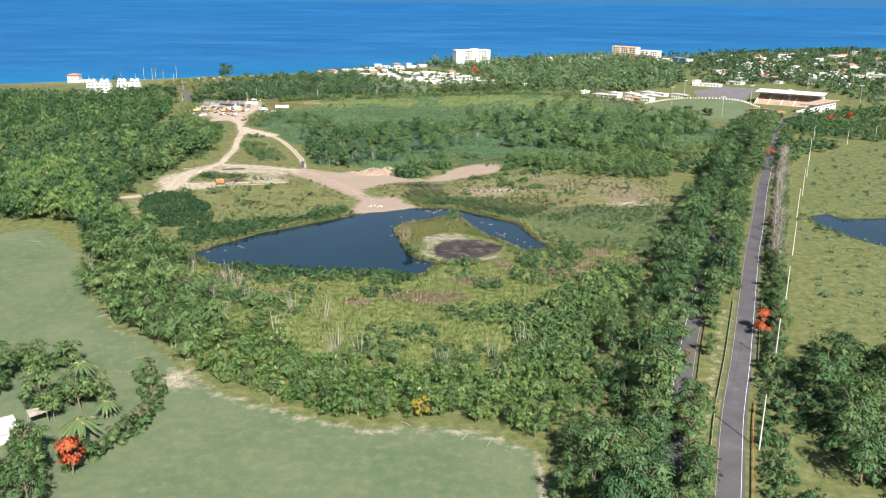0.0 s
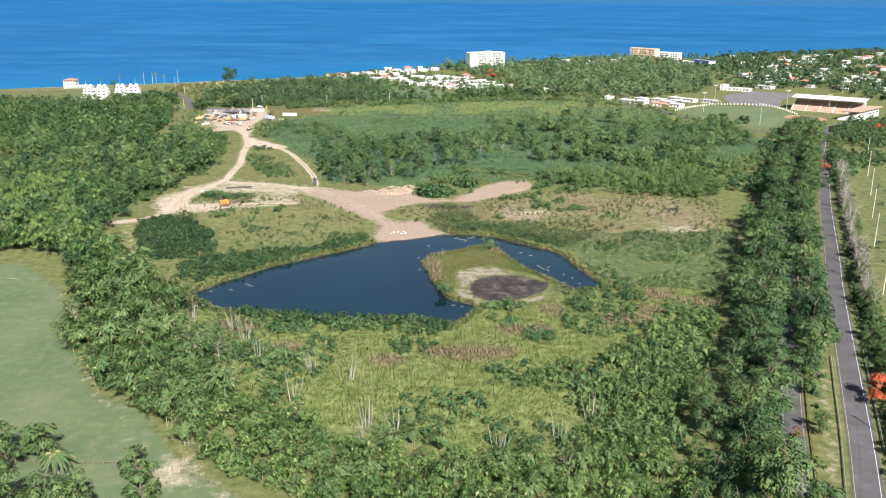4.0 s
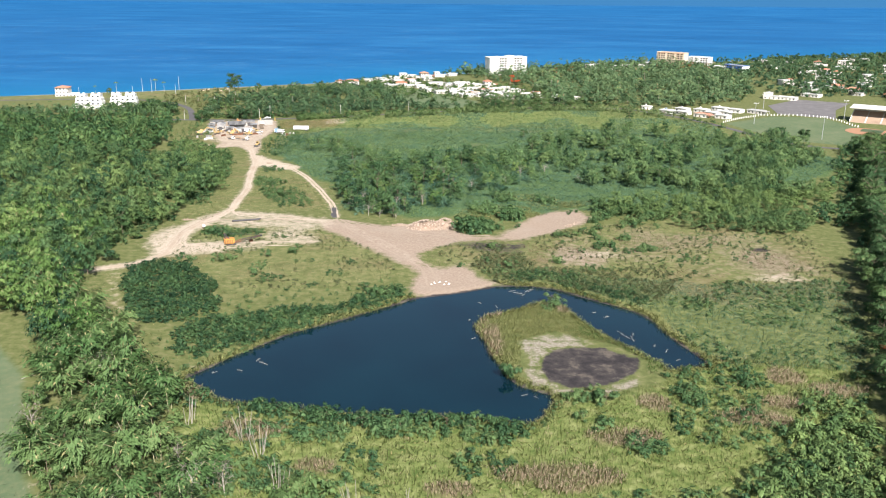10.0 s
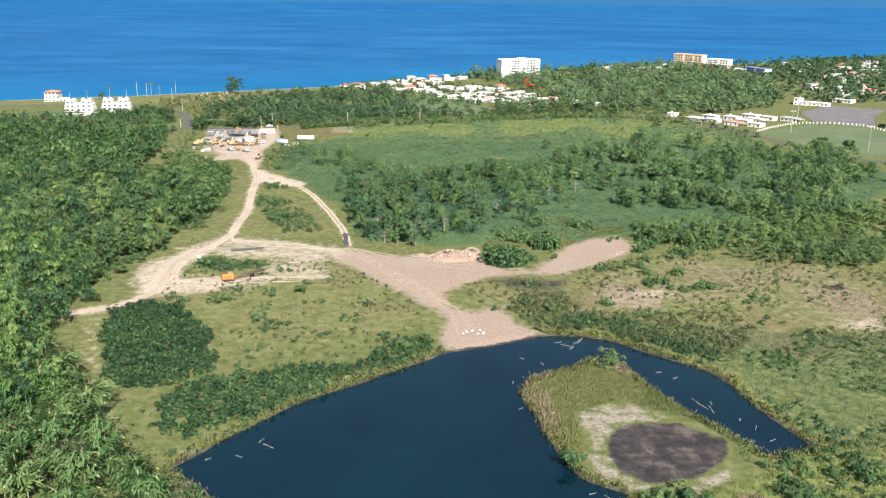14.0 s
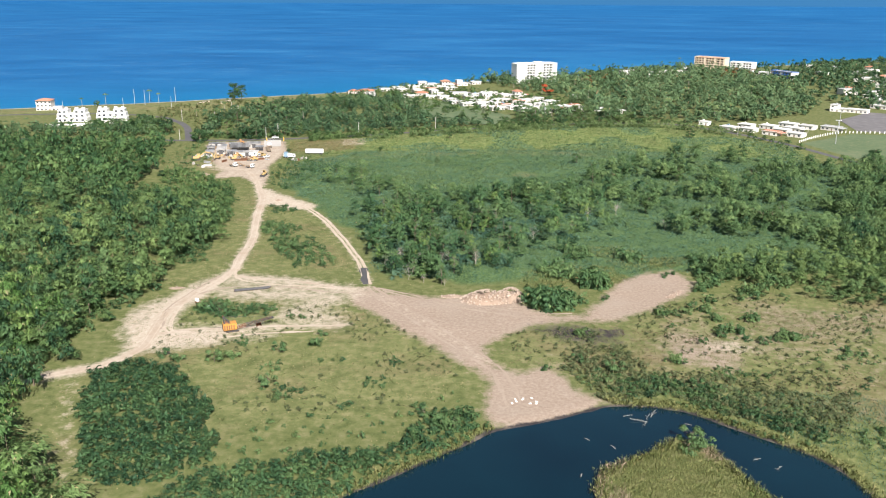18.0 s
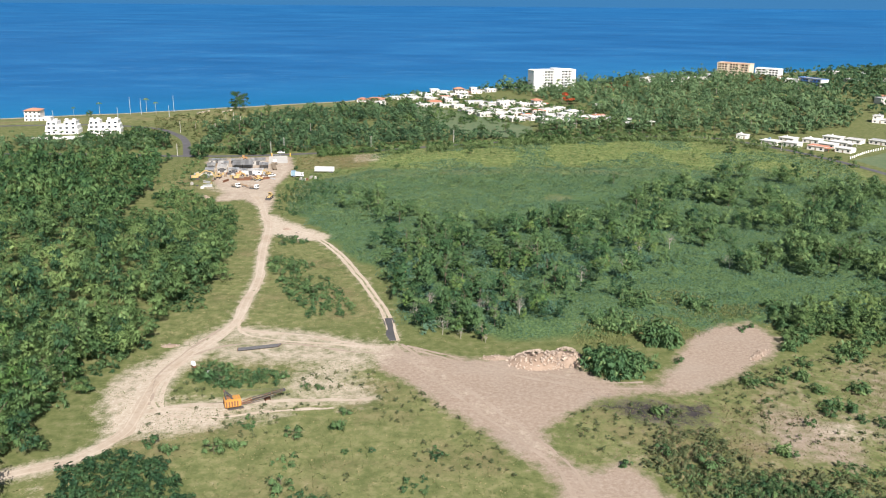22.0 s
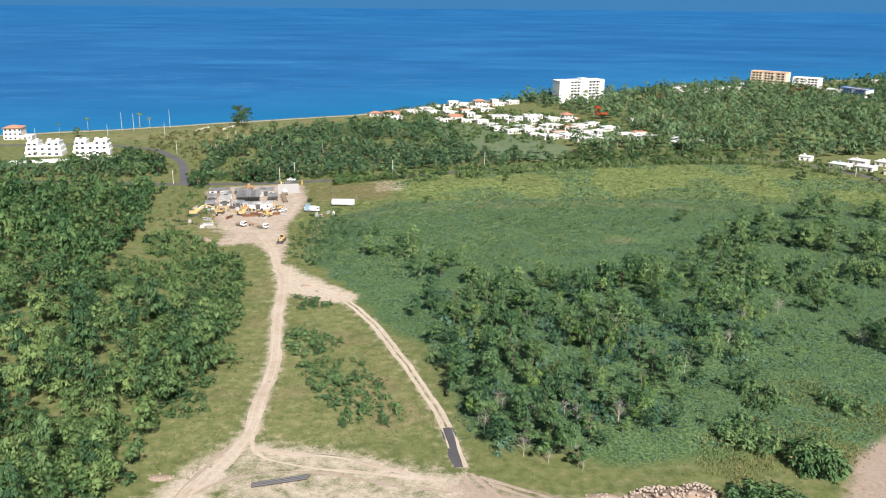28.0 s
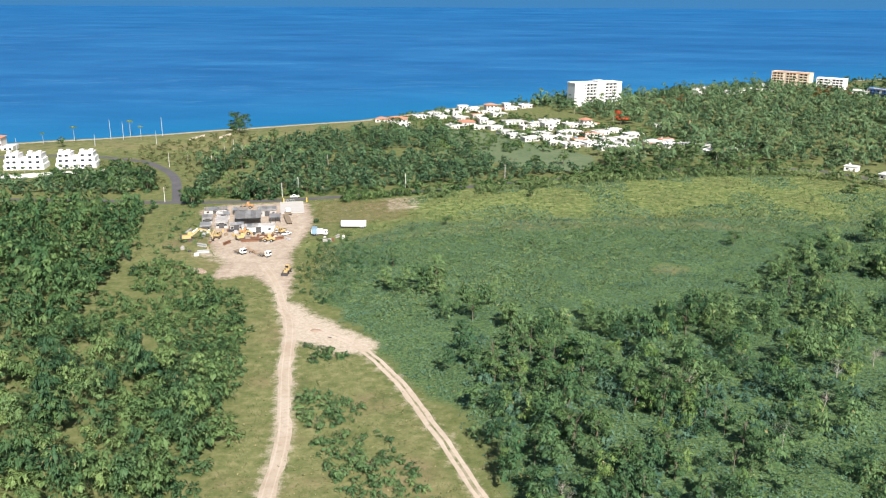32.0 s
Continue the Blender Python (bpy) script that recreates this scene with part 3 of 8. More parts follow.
# ---------------------------------------------------------------- the ground: one sheet
gx = np.concatenate([np.linspace(-4000, -450, 24, endpoint=False), np.linspace(-450, -300, 30, endpoint=False), np.arange(-300, 180, 3.0), np.linspace(180, 350, 50, endpoint=False), np.linspace(350, 800, 60, endpoint=False), np.linspace(800, 4000, 18)])
gy = np.concatenate([np.linspace(-3000, 70, 24, endpoint=False), np.arange(70, 660, 2.7), np.arange(660, 1400, 7.0), np.linspace(1400, 2700, 12)])
GX, GY = np.meshgrid(gx, gy)
fx, fy = GX.ravel(), GY.ravel()
gz = height(fx, fy)
nxg = len(gx)
gi = np.arange(len(gy) - 1)[:, None] * nxg + np.arange(nxg - 1)[None, :]
gq = np.stack([gi, gi + 1, gi + nxg + 1, gi + nxg], -1).reshape(-1, 4)
ground_mesh = mesh_from("ground", np.column_stack([fx, fy * NORTH, gz]), gq, MATS["ground"], True)
pasture = np.maximum.reduce([soft(area(p, fx, fy), 6) for p in (PASTURE, BEACH_FIELD, BALL_FIELD)] + [0.30 * soft(area(EAST_PASTURE, fx, fy), 12)])
straw = np.maximum.reduce([soft(np.hypot((fx - a) / c, (fy - b) / d) - 1, 0.6) for a, b, c, d in STRAW_SPOTS])
dry = np.maximum.reduce([0.9 * straw, 0.7 * soft(line_distance([(-94, 573), (-78, 578), (-51, 584), (-17, 591)], fx, fy) - 1.5, 5), 0.6 * soft(np.hypot((fx + 6) / 8, (fy - 536) / 5) - 1, 0.8)] + [soft(area(p, fx, fy), 14) for p in (DRY_NORTH, DRY_EAST, TRIANGLE, STRIP_WEST, DRY_YARD, COAST_STRIP, GRASS_LOW, DRY_FIELD, BAY_TRACK_WEST)])
pink = np.maximum.reduce([soft(area(PINK_PAD, fx, fy) + 1.0 * wobble(fx, fy), 7), 0.62 * soft(area(BARE_EAST, fx, fy) + 3 * wobble(fx, fy), 14), 0.58 * soft(area(BARE_FAR_EAST, fx, fy) + 3 * wobble(fx, fy), 16),
                          0.95 * soft(area(YARD, fx, fy), 5), (0.24 + 0.26 * grid_noise(fx, fy, 17, 141)) * soft(area(DRY_EAST, fx, fy) + 4 * wobble(fx, fy), 20)])
pale = np.maximum.reduce([soft(line_distance(TRACK_WEST, fx, fy) - 2.0, 5), 0.7 * soft(line_distance(TRACK_EAST, fx, fy) - 1.7, 4),
                          0.8 * soft(line_distance(TRACK_CROSS, fx, fy) - 3.5, 8), 0.8 * soft(line_distance(TRACK_SPUR, fx, fy) - 2, 6),
                          soft(line_distance([(-143, 384), (-150, 368), (-149, 345), (-140, 345), (-128, 348)], fx, fy) - 5.5, 8),
                          0.74 * soft(line_distance([(-132, 380), (-108, 378), (-92, 376), (-106, 364), (-92, 360)], fx, fy) - 6, 14), 0.66 * soft(line_distance([(-140, 392), (-120, 386), (-100, 381), (-86, 379)], fx, fy) - 5, 12), 0.62 * soft(line_distance([(-146, 352), (-130, 349), (-112, 351)], fx, fy) - 5, 12),
                          0.6 * soft(line_distance([(-82, 384), (-66, 366), (-50, 348), (-40, 334)], fx, fy) - 1.5, 6), 0.9 * soft(area(FORK_PAD, fx, fy) + 0.6 * wobble(fx, fy), 5), 0.45 * soft(line_distance([(-40, 372), (-12, 364)], fx, fy) - 1.5, 8),
                          0.56 * soft(np.hypot((fx - 38) / 8, (fy - 344) / 4) - 1, 1.2), 0.6 * soft(np.hypot((fx - 104) / 13, (fy - 322) / 4) - 1, 1.2),
                          0.8 * soft(line_distance([(-127, 213), (-105, 186), (-90, 171), (-77, 160)], fx, fy) - 0.3, 2.5),
                          0.75 * soft(np.hypot(fx + 75, fy - 158) - 5, 9), 0.75 * soft(np.abs(area(PASTURE, fx, fy) + 0.8) - 0.8, 3.2) * (fy < 170) * (fx > -75), 0.62 * soft(line_distance([(64, 118), (80, 150), (96, 184), (106, 204)], fx, fy) - 0.8, 4),
                          0.7 * soft(line_distance([(-200, 552), (-178, 545)], fx, fy) - 4, 8), 0.6 * soft(area([(-130, 628), (-112, 632), (-110, 612), (-126, 606)], fx, fy), 6),
                          0.62 * soft(line_distance([(-162, 327), (-152, 306), (-139, 282), (-124, 258)], fx, fy) - 1.0, 6), 0.85 * soft(line_distance([(-152, 498), (-146, 489), (-136, 485), (-126, 477)], fx, fy) - 3.5, 6), 0.6 * soft(line_distance([(-192, 545), (-178, 538), (-164, 530)], fx, fy) - 3, 8), 0.72 * soft(np.hypot((fx + 154) / 8, (fy - 360) / 15) - 1, 0.8), 0.25 * soft(area(DRY_YARD, fx, fy), 6), 0.52 * soft(area(YARD, fx, fy) + wobble(fx, fy), 6), 0.7 * soft(line_distance([(-174, 612), (-166, 590), (-164, 572), (-168, 552), (-164, 536)], fx, fy) - 2.5, 5), soft(np.abs(offshore(fx, fy) + 6) - 4, 9)])
mud = np.maximum(soft(area(MUD_FLAT, fx, fy) + 0.9 * wobble(fx, fy), 3.5), 0.62 * soft(area([(-26, 362), (-8, 360), (8, 352), (4, 344), (-16, 342), (-27, 350)], fx, fy) + 4.5 * wobble(fx, fy), 14))
mud = np.maximum(mud, soft(np.minimum(area(POND, fx, fy), area(EAST_POND, fx, fy)) - 0.3, 2.5))
mud = np.maximum(mud, 0.8 * soft(np.hypot(fx + 134, (fy - 484) * 1.5) - 2.5, 4))
mud = np.maximum(mud, soft(np.hypot(fx - 110, (fy - 351) * 1.6) - 4, 3))
sand = 0.54 * soft(area(SAND_RIM, fx, fy) + 1.3 * wobble(fx, fy), 3.0) * (1 - 0.7 * mud) * np.clip((27 - fx + 0.5 * (262 - fy)) / 6, 0.2, 1)
sand = np.maximum(sand, 0.55 * soft(np.hypot(fx + 103, fy - 256) - 3, 5))
vine = soft(area(VINE_FIELD, fx, fy) + 3 * wobble(fx, fy), np.where(fy > 540, 50, 9)) * (1 - pale)
lush = (1 - straw) * np.maximum(soft(area(MARSH, fx, fy), 8), np.maximum((0.72 + 0.35 * grid_noise(fx, fy, 26, 131)) * soft(area(NORTH_MEADOW, fx, fy) + 8 * wobble(fx, fy), 40), np.maximum(0.42 * soft(area(EAST_MARSH, fx, fy), 8), 0.12 * soft(area(EAST_PASTURE, fx, fy) + 6 * wobble(fx, fy), 30))))
one = np.ones(len(fx))
for layer, cols in (("green", (vine, lush, 0 * one, one)), ("cover", (pasture, dry, pink, one)), ("soil", (pale, mud, sand, one))):
    a = ground_mesh.attributes.new(layer, "FLOAT_COLOR", "POINT")
    a.data.foreach_set("color", np.stack(cols, 1).astype(np.float32).ravel())
ground = tagged(new("ground", ground_mesh), "coastal plain with meadow, bare earth and low green growth", "ground", kind="structure")

# ---------------------------------------------------------------- water
sx = np.concatenate([np.linspace(-4600, -600, 40, endpoint=False), np.linspace(-600, 900, 150, endpoint=False), np.linspace(900, 4600, 38)])
sy = np.concatenate([np.arange(-100, 700, 80), np.arange(700, 1400, 10.0), np.linspace(1400, 3870, 60)])
SX, SY = np.meshgrid(sx, sy)
si = np.arange(len(sy) - 1)[:, None] * len(sx) + np.arange(len(sx) - 1)[None, :]
sq = np.stack([si, si + 1, si + len(sx) + 1, si + len(sx)], -1).reshape(-1, 4)
so = offshore(SX.ravel(), SY.ravel())
keep = (so[sq] > -60).any(1)
sea_mesh = mesh_from("sea", np.column_stack([SX.ravel(), SY.ravel() * NORTH, np.full(SX.size, SEA_LEVEL)]), sq[keep], MATS["sea_water"], True)
sea_mesh.attributes.new("shallow", "FLOAT", "POINT").data.foreach_set("value", (0.5 * np.exp(-np.clip(so, 0, None) / 90)).astype(np.float32))
tagged(new("water", sea_mesh), "deep blue open sea with faint wind streaks", "sea", kind="structure")
# added wall past the sea's end: its glow stands in for haze
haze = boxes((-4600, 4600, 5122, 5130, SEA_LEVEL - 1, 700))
tagged(part("backdrop", haze, MATS["glowing_haze"]), "glowing pale blue wall painted as haze over the horizon", "haze", kind="structure")


def pond_sheet(points, label):
    p = np.array(points, float)
    x0, y0 = p.min(0) - 6
    x1, y1 = p.max(0) + 6
    px, py = np.meshgrid(np.arange(x0, x1, 3.0), np.arange(y0, y1, 3.0))
    k = np.arange(px.shape[0] - 1)[:, None] * px.shape[1] + np.arange(px.shape[1] - 1)[None, :]
    q = np.stack([k, k + 1, k + px.shape[1] + 1, k + px.shape[1]], -1).reshape(-1, 4)
    near = area(points, px.ravel(), py.ravel()) < 4
    q = q[near[q].any(1)]
    tagged(new("water", mesh_from("water", np.column_stack([px.ravel(), py.ravel() * NORTH, np.full(px.size, POND_LEVEL)]), q, MATS["pond_water"], True)), label, "pond", kind="structure")


pond_sheet(POND, "still dark blue pond with a marshy spit reaching in")
pond_sheet(EAST_POND, "small blue pond in the rough pasture")

# ---------------------------------------------------------------- roads and tracks
tagged(ribbon("road", ROAD_EAST, -3.5, 3.5, 0.06, "asphalt", level=0.0), "grey asphalt carriageway with worn yellow edge line", "road", kind="structure")
tagged(ribbon("road", ROAD_WEST, -3.1, 3.1, 0.06, "asphalt", level=0.0), "grey asphalt carriageway half hidden under trees", "road", kind="structure")
tagged(ribbon("road", ROAD_COAST, -2.7, 2.7, 0.06, "asphalt", level=0.0), "narrow asphalt road behind the coast", "road", kind="structure")
tagged(ribbon("road", ROAD_SHORE, -2.7, 2.7, 0.07, "asphalt", level=0.0), "curved grey asphalt side road to the shore houses", "road", kind="structure")
for pts, l, r, mat in ((ROAD_EAST, -3.0, -2.88, "road_paint_yellow"), (ROAD_EAST, 2.6, 2.72, "road_paint"),
                       (ROAD_WEST, -2.4, -2.28, "road_paint"), (ROAD_WEST, 2.5, 2.62, "road_paint_yellow")):
    tagged(ribbon("road_marking", pts, l, r, 0.068, mat, across=1, step=6, level=0.0), "worn painted line along the asphalt", "road marking", kind="structure")
for pts, l, r, rag, name, mat, label in (
        (TRACK_WEST, -1.9, 1.9, 0.6, "dirt_track", "track_dirt", "pale rutted dirt track through dry grass"),
        (TRACK_WEST, -1.35, -0.65, 0.15, "wheel_rut", "rut_dirt", "packed pale wheel rut in the track"),
        (TRACK_WEST, 0.65, 1.35, 0.15, "wheel_rut", "rut_dirt", "packed pale wheel rut in the track"),
        (TRACK_EAST, -1.6, -0.35, 0.25, "dirt_track", "rut_dirt", "pale wheel rut of the narrow dirt track"),
        (TRACK_EAST, 0.35, 1.6, 0.25, "dirt_track", "rut_dirt", "pale wheel rut of the narrow dirt track"),
        (TRACK_SPUR, -0.8, 0.8, 0.6, "dirt_track", "track_dirt", "faint pale wheel track past the dragline"),
        (TRACK_CROSS, -1.6, -0.2, 0.6, "dirt_track", "track_dirt", "pale crossing track with wheel ruts")):
    tagged(ribbon(name, pts, l, r, 0.05, mat, ragged=rag, across=4, step=1.5) if name != "wheel_rut" else ribbon(name, pts, l, r, 0.075, mat, ragged=rag, across=2, step=1.5), label, "dirt track", kind="structure")
for pts, half in (([(-137, 402), (-133, 392), (-120, 387), (-104, 385), (-88, 383)], 0.5), ([(-146, 376), (-134, 384), (-116, 385), (-98, 381), (-84, 379)], 0.4),
                  ([(-149, 356), (-140, 348), (-126, 347), (-112, 350), (-96, 352)], 0.5), ([(-143, 384), (-146, 366), (-143, 352), (-134, 350)], 0.6), ([(-141, 394), (-147, 378), (-150, 366), (-146, 352)], 0.4),
                  ([(-82, 384), (-69, 366), (-55, 349), (-45, 337.5), (-38, 327), (-35, 313)], 0.45), ([(-80, 385), (-66, 369), (-52, 352), (-42, 340), (-35, 329), (-31, 315)], 0.45), ([(-78, 384), (-52, 374), (-26, 366), (-8, 365)], 0.45), ([(-76, 382), (-52, 371), (-28, 363), (-8, 362)], 0.4)):
    tagged(ribbon("wheel_rut", pts, -half, half, 0.06, "rut_dirt" if half > 0.46 else "pad_rut", ragged=0.45, across=2, step=1.5), "pale wheel track across the bare earth", "dirt track", kind="structure")
tagged(ribbon("asphalt_patch", [(-85.6, 402), (-84.6, 397), (-83.6, 391), (-82.6, 387)], -1.45, 1.45, 0.09, "asphalt_patch", ragged=0.4, across=3, step=1.0),
       "dark asphalt patch across the dirt track", "asphalt patch", kind="structure")

# ---------------------------------------------------------------- plants: leaf clumps as small bent cards
def cards(centres, normals, size, r, stretch=1.5, shade=None, along=None, slim=1.0):
    """Leaf clumps: bent diamonds round the centres. shade: the direction by which each takes the light. along: the way its long axis points. Returns n x 4 x 6: place, shading normal."""
    n = len(centres)
    nor = normals / (np.linalg.norm(normals, axis=1, keepdims=True) + 1e-9)
    shade = nor if shade is None else shade / (np.linalg.norm(shade, axis=1, keepdims=True) + 1e-9)
    nor = np.where((nor * shade).sum(1, keepdims=True) < 0, -nor, nor)
    if along is None:
        t = np.cross(nor, r.normal(size=(n, 3)))
    else:
        t = along - nor * (along * nor).sum(1, keepdims=True)
    t /= np.linalg.norm(t, axis=1, keepdims=True) + 1e-9
    b = np.cross(nor, t)
    s = (size * r.uniform(0.6, 1.35, n))[:, None]
    droop = nor * s * -0.35
    q = np.stack([centres - t * s * stretch * 0.5 + droop, centres - b * s * 0.5 * slim, centres + t * s * stretch * 0.5 + droop, centres + b * s * 0.5 * slim], 1)
    own = 0.90 * shade + 0.10 * nor
    return np.concatenate([q, np.repeat(own[:, None, :], 4, 1)], 2)


def crown(seed, n, radius, top, base, lobes=7, size=0.8, flat=0.7, lumpy=0.45):
    """A crown of leaf sprays on uneven umbrella lobes between the heights base and top: each spray points out of its lobe and droops."""
    r = np.random.default_rng(seed)
    n = int(n * 1.25)
    lobes = int(lobes * 1.3)
    mid = (top + base) / 2
    ang = r.uniform(0, 2 * np.pi, lobes)
    dist = radius * np.sqrt(r.uniform(0.03, 1, lobes)) * (1 - lumpy * 0.40)
    lz = mid + (top - base) * (r.uniform(-0.36, 0.40, lobes) - 0.30 * (dist / radius) ** 2)
    lr = radius * r.uniform(0.20, 0.46, lobes)
    which = r.choice(lobes, n, p=lr ** 2 / (lr ** 2).sum())
    d = r.normal(size=(n, 3))
    d[:, 2] = np.abs(d[:, 2]) * 1.1 - 0.30
    d /= np.linalg.norm(d, axis=1, keepdims=True)
    c = np.stack([np.cos(ang) * dist, np.sin(ang) * dist, lz], 1)[which]
    deep = r.random(n) < 0.15
    rr = (lr[which] * np.where(deep, r.uniform(0.2, 0.55, n), r.uniform(0.82, 1.11, n)))[:, None]
    size = size * np.where(deep, 2.0, 0.86)
    p = c + d * rr * np.array([1, 1, flat])
    out = c * np.array([1, 1, 0]) / radius * 0.6 + d * np.array([1, 1, 0.25]) + np.array([0, 0, -0.20]) + 0.22 * r.normal(size=(n, 3))
    whole = p - np.array([0, 0, mid - 0.2 * (top - base)])
    whole /= np.linalg.norm(whole, axis=1, keepdims=True) + 1e-9
    shade = 1.20 * d + 0.55 * whole + 0.10 * r.normal(size=(n, 3)) + np.array([0, 0, 0.12])
    return cards(p, 0.7 * d + 0.30 * r.normal(size=(n, 3)) + np.array([0, 0, 0.6]), size, r, 1.9, shade, out, 0.72)


def mat(seed, n, radius, tall, size):
    """A low leafy mat: clumps lying almost level, a few standing up."""
    r = np.random.default_rng(seed)
    a, d = r.uniform(0, 2 * np.pi, n), radius * np.sqrt(r.random(n))
    p = np.column_stack([np.cos(a) * d, np.sin(a) * d, tall * (r.random(n) ** 1.5) + 0.04])
    nor = r.normal(size=(n, 3)) * 0.50 + np.array([0, 0, 0.9])
    return cards(p, nor, size, r, 1.3, nor)


def tuft(seed, n, spread, tall, size, lean=0.5):
    """Upright blades or shoots."""
    r = np.random.default_rng(seed)
    p = np.column_stack([r.normal(0, spread, n), r.normal(0, spread, n), r.uniform(0.25, 0.8, n) * tall])
    nor = r.normal(size=(n, 3))
    nor[:, 2] = np.abs(nor[:, 2]) * lean + 0.15
    q = cards(p, nor, size, r, 1.0, 0.22 * nor + np.array([0, 0, 1.2]))
    up = np.array([0, 0, tall * 0.5])
    q[:, 0, :3] -= up * r.uniform(0.4, 1, n)[:, None]
    q[:, 2, :3] += up * r.uniform(0.5, 1.1, n)[:, None] + r.normal(0, 0.2, (n, 3)) * tall * np.array([1, 1, 0.2])
    return q


def bamboo_crown(seed, n, stems, radius, tall):
    """A fan of arching culms feathered with narrow leaves."""
    r = np.random.default_rng(seed)
    a = r.uniform(0, 2 * np.pi, stems)
    reach = radius * r.uniform(0.3, 1.1, stems)
    hi = tall * r.uniform(0.65, 1.05, stems)
    k = r.integers(0, stems, n)
    f = r.uniform(0.22, 1.0, n)
    out = reach[k] * f ** 2.2
    z = hi[k] * (f - 0.30 * f ** 4)
    p = np.column_stack([np.cos(a[k]) * out, np.sin(a[k]) * out, z]) + r.normal(0, 0.34, (n, 3))
    radial = np.column_stack([np.cos(a[k]), np.sin(a[k]), 0 * z])
    shade = radial + np.array([0, 0, 0.9]) + 0.4 * r.normal(size=(n, 3))
    shade /= np.linalg.norm(shade, axis=1, keepdims=True)
    along = radial * (0.35 + f[:, None]) + np.array([0, 0, 1.0]) * (0.9 - 1.5 * f[:, None]) + 0.45 * r.normal(size=(n, 3))
    along /= np.linalg.norm(along, axis=1, keepdims=True)
    wide = np.cross(shade, along)
    wide /= np.linalg.norm(wide, axis=1, keepdims=True) + 1e-9
    ln, wd = (0.52 * r.uniform(0.6, 1.4, n))[:, None], (0.13 * r.uniform(0.7, 1.3, n))[:, None]
    q = np.stack([p - along * ln, p - wide * wd, p + along * ln - np.array([0, 0, 0.15]), p + wide * wd], 1)
    return np.concatenate([q, np.repeat(shade[:, None, :], 4, 1)], 2)


def leaf_mesh(name, v, material):
    """A mesh of leaf clumps from rows of place and shading normal, four rows a clump."""
    me = mesh_from(name, v[:, :3], np.arange(len(v)).reshape(-1, 4), MATS[material], True)
    me.attributes.new("custom_normal", "FLOAT_VECTOR", "POINT").data.foreach_set("vector", np.ascontiguousarray(v[:, 3:], dtype=np.float32).ravel())
    me.update()
    return me


def strew(name, templates, x, y, scale, material, label, category, lift=0.0, tall=None, seed=3):
    """Many plants of the templates, joined into one piece of uncountable growth."""
    r = np.random.default_rng(seed)
    kind = r.integers(0, len(templates), len(x))
    z = height(x, y) + lift
    turn = r.uniform(0, 2 * np.pi, len(x))
    tall = np.ones(len(x)) if tall is None else tall
    out, tones = [], []
    for i, t in enumerate(templates):
        s = np.nonzero(kind == i)[0]
        if not len(s):
            continue
        c, w = np.cos(turn[s])[:, None], np.sin(turn[s])[:, None]
        flat = t.reshape(-1, 6)
        vx = (c * flat[None, :, 0] - w * flat[None, :, 1]) * scale[s][:, None] + x[s][:, None]
        vy = (w * flat[None, :, 0] + c * flat[None, :, 1]) * scale[s][:, None] + y[s][:, None] * NORTH
        vz = flat[None, :, 2] * (scale[s] * tall[s])[:, None] + z[s][:, None]
        ux, uy = c * flat[None, :, 3] - w * flat[None, :, 4], w * flat[None, :, 3] + c * flat[None, :, 4]
        out.append(np.stack([vx, vy, vz, ux, uy, np.broadcast_to(flat[None, :, 5], ux.shape)], -1).reshape(-1, 6))
        tones.append(np.repeat(r.uniform(-0.5, 0.5, len(s)), len(flat)))
    v = np.concatenate(out)
    me = leaf_mesh(name, v, material)
    me.attributes.new("tone", "FLOAT", "POINT").data.foreach_set("value", np.concatenate(tones).astype(np.float32))
    return tagged(new(name, me), label, category, kind="stuff")


def dots(points, spacing, seed, jitter=0.9, margin=0.0, ragged=1.0):
    """Scattered places inside a polygon."""
    r = np.random.default_rng(seed)
    p = np.array(points, float)
    x, y = np.meshgrid(np.arange(p[:, 0].min(), p[:, 0].max() + spacing, spacing), np.arange(p[:, 1].min(), p[:, 1].max() + spacing, spacing / 1.14))
    x = x.ravel() + r.uniform(-0.5, 0.5, x.size) * spacing * jitter
    y = y.ravel() + r.uniform(-0.5, 0.5, y.size) * spacing * jitter
    ok = area(points, x, y) + ragged * (2.2 * grid_noise(x, y, 13, 90) + 1.2 * grid_noise(x, y, 5, 91)) < -margin
    return x[ok], y[ok]


def free(x, y, room=0.0):
    """True where no track, road, water, building yard or bare pad lies within room."""
    ok = (line_distance(TRACK_WEST, x, y) > 3.2 + room) & (line_distance(TRACK_EAST, x, y) > 2.6 + room) & (line_distance(TRACK_CROSS, x, y) > 2.5 + room)
    ok &= (line_distance(TRACK_SPUR, x, y) > 1.8 + room) & (line_distance(ROAD_EAST, x, y) > 5.2 + room) & (line_distance(ROAD_WEST, x, y) > 4.4 + room)
    ok &= (line_distance(ROAD_COAST, x, y) > 4 + room) & (line_distance(ROAD_SHORE, x, y) > 4.4 + room)
    ok &= (area(POND, x, y) > 0.6 + room) & (area(EAST_POND, x, y) > 0.6 + room) & (area(PINK_PAD, x, y) > 0.5 + room) & (area(YARD, x, y) > 1 + room) & (area(FORK_PAD, x, y) > 0.5 + room)
    ok &= (area(BALL_FIELD, x, y) > 3) & (offshore(x, y) < -16)
    return ok


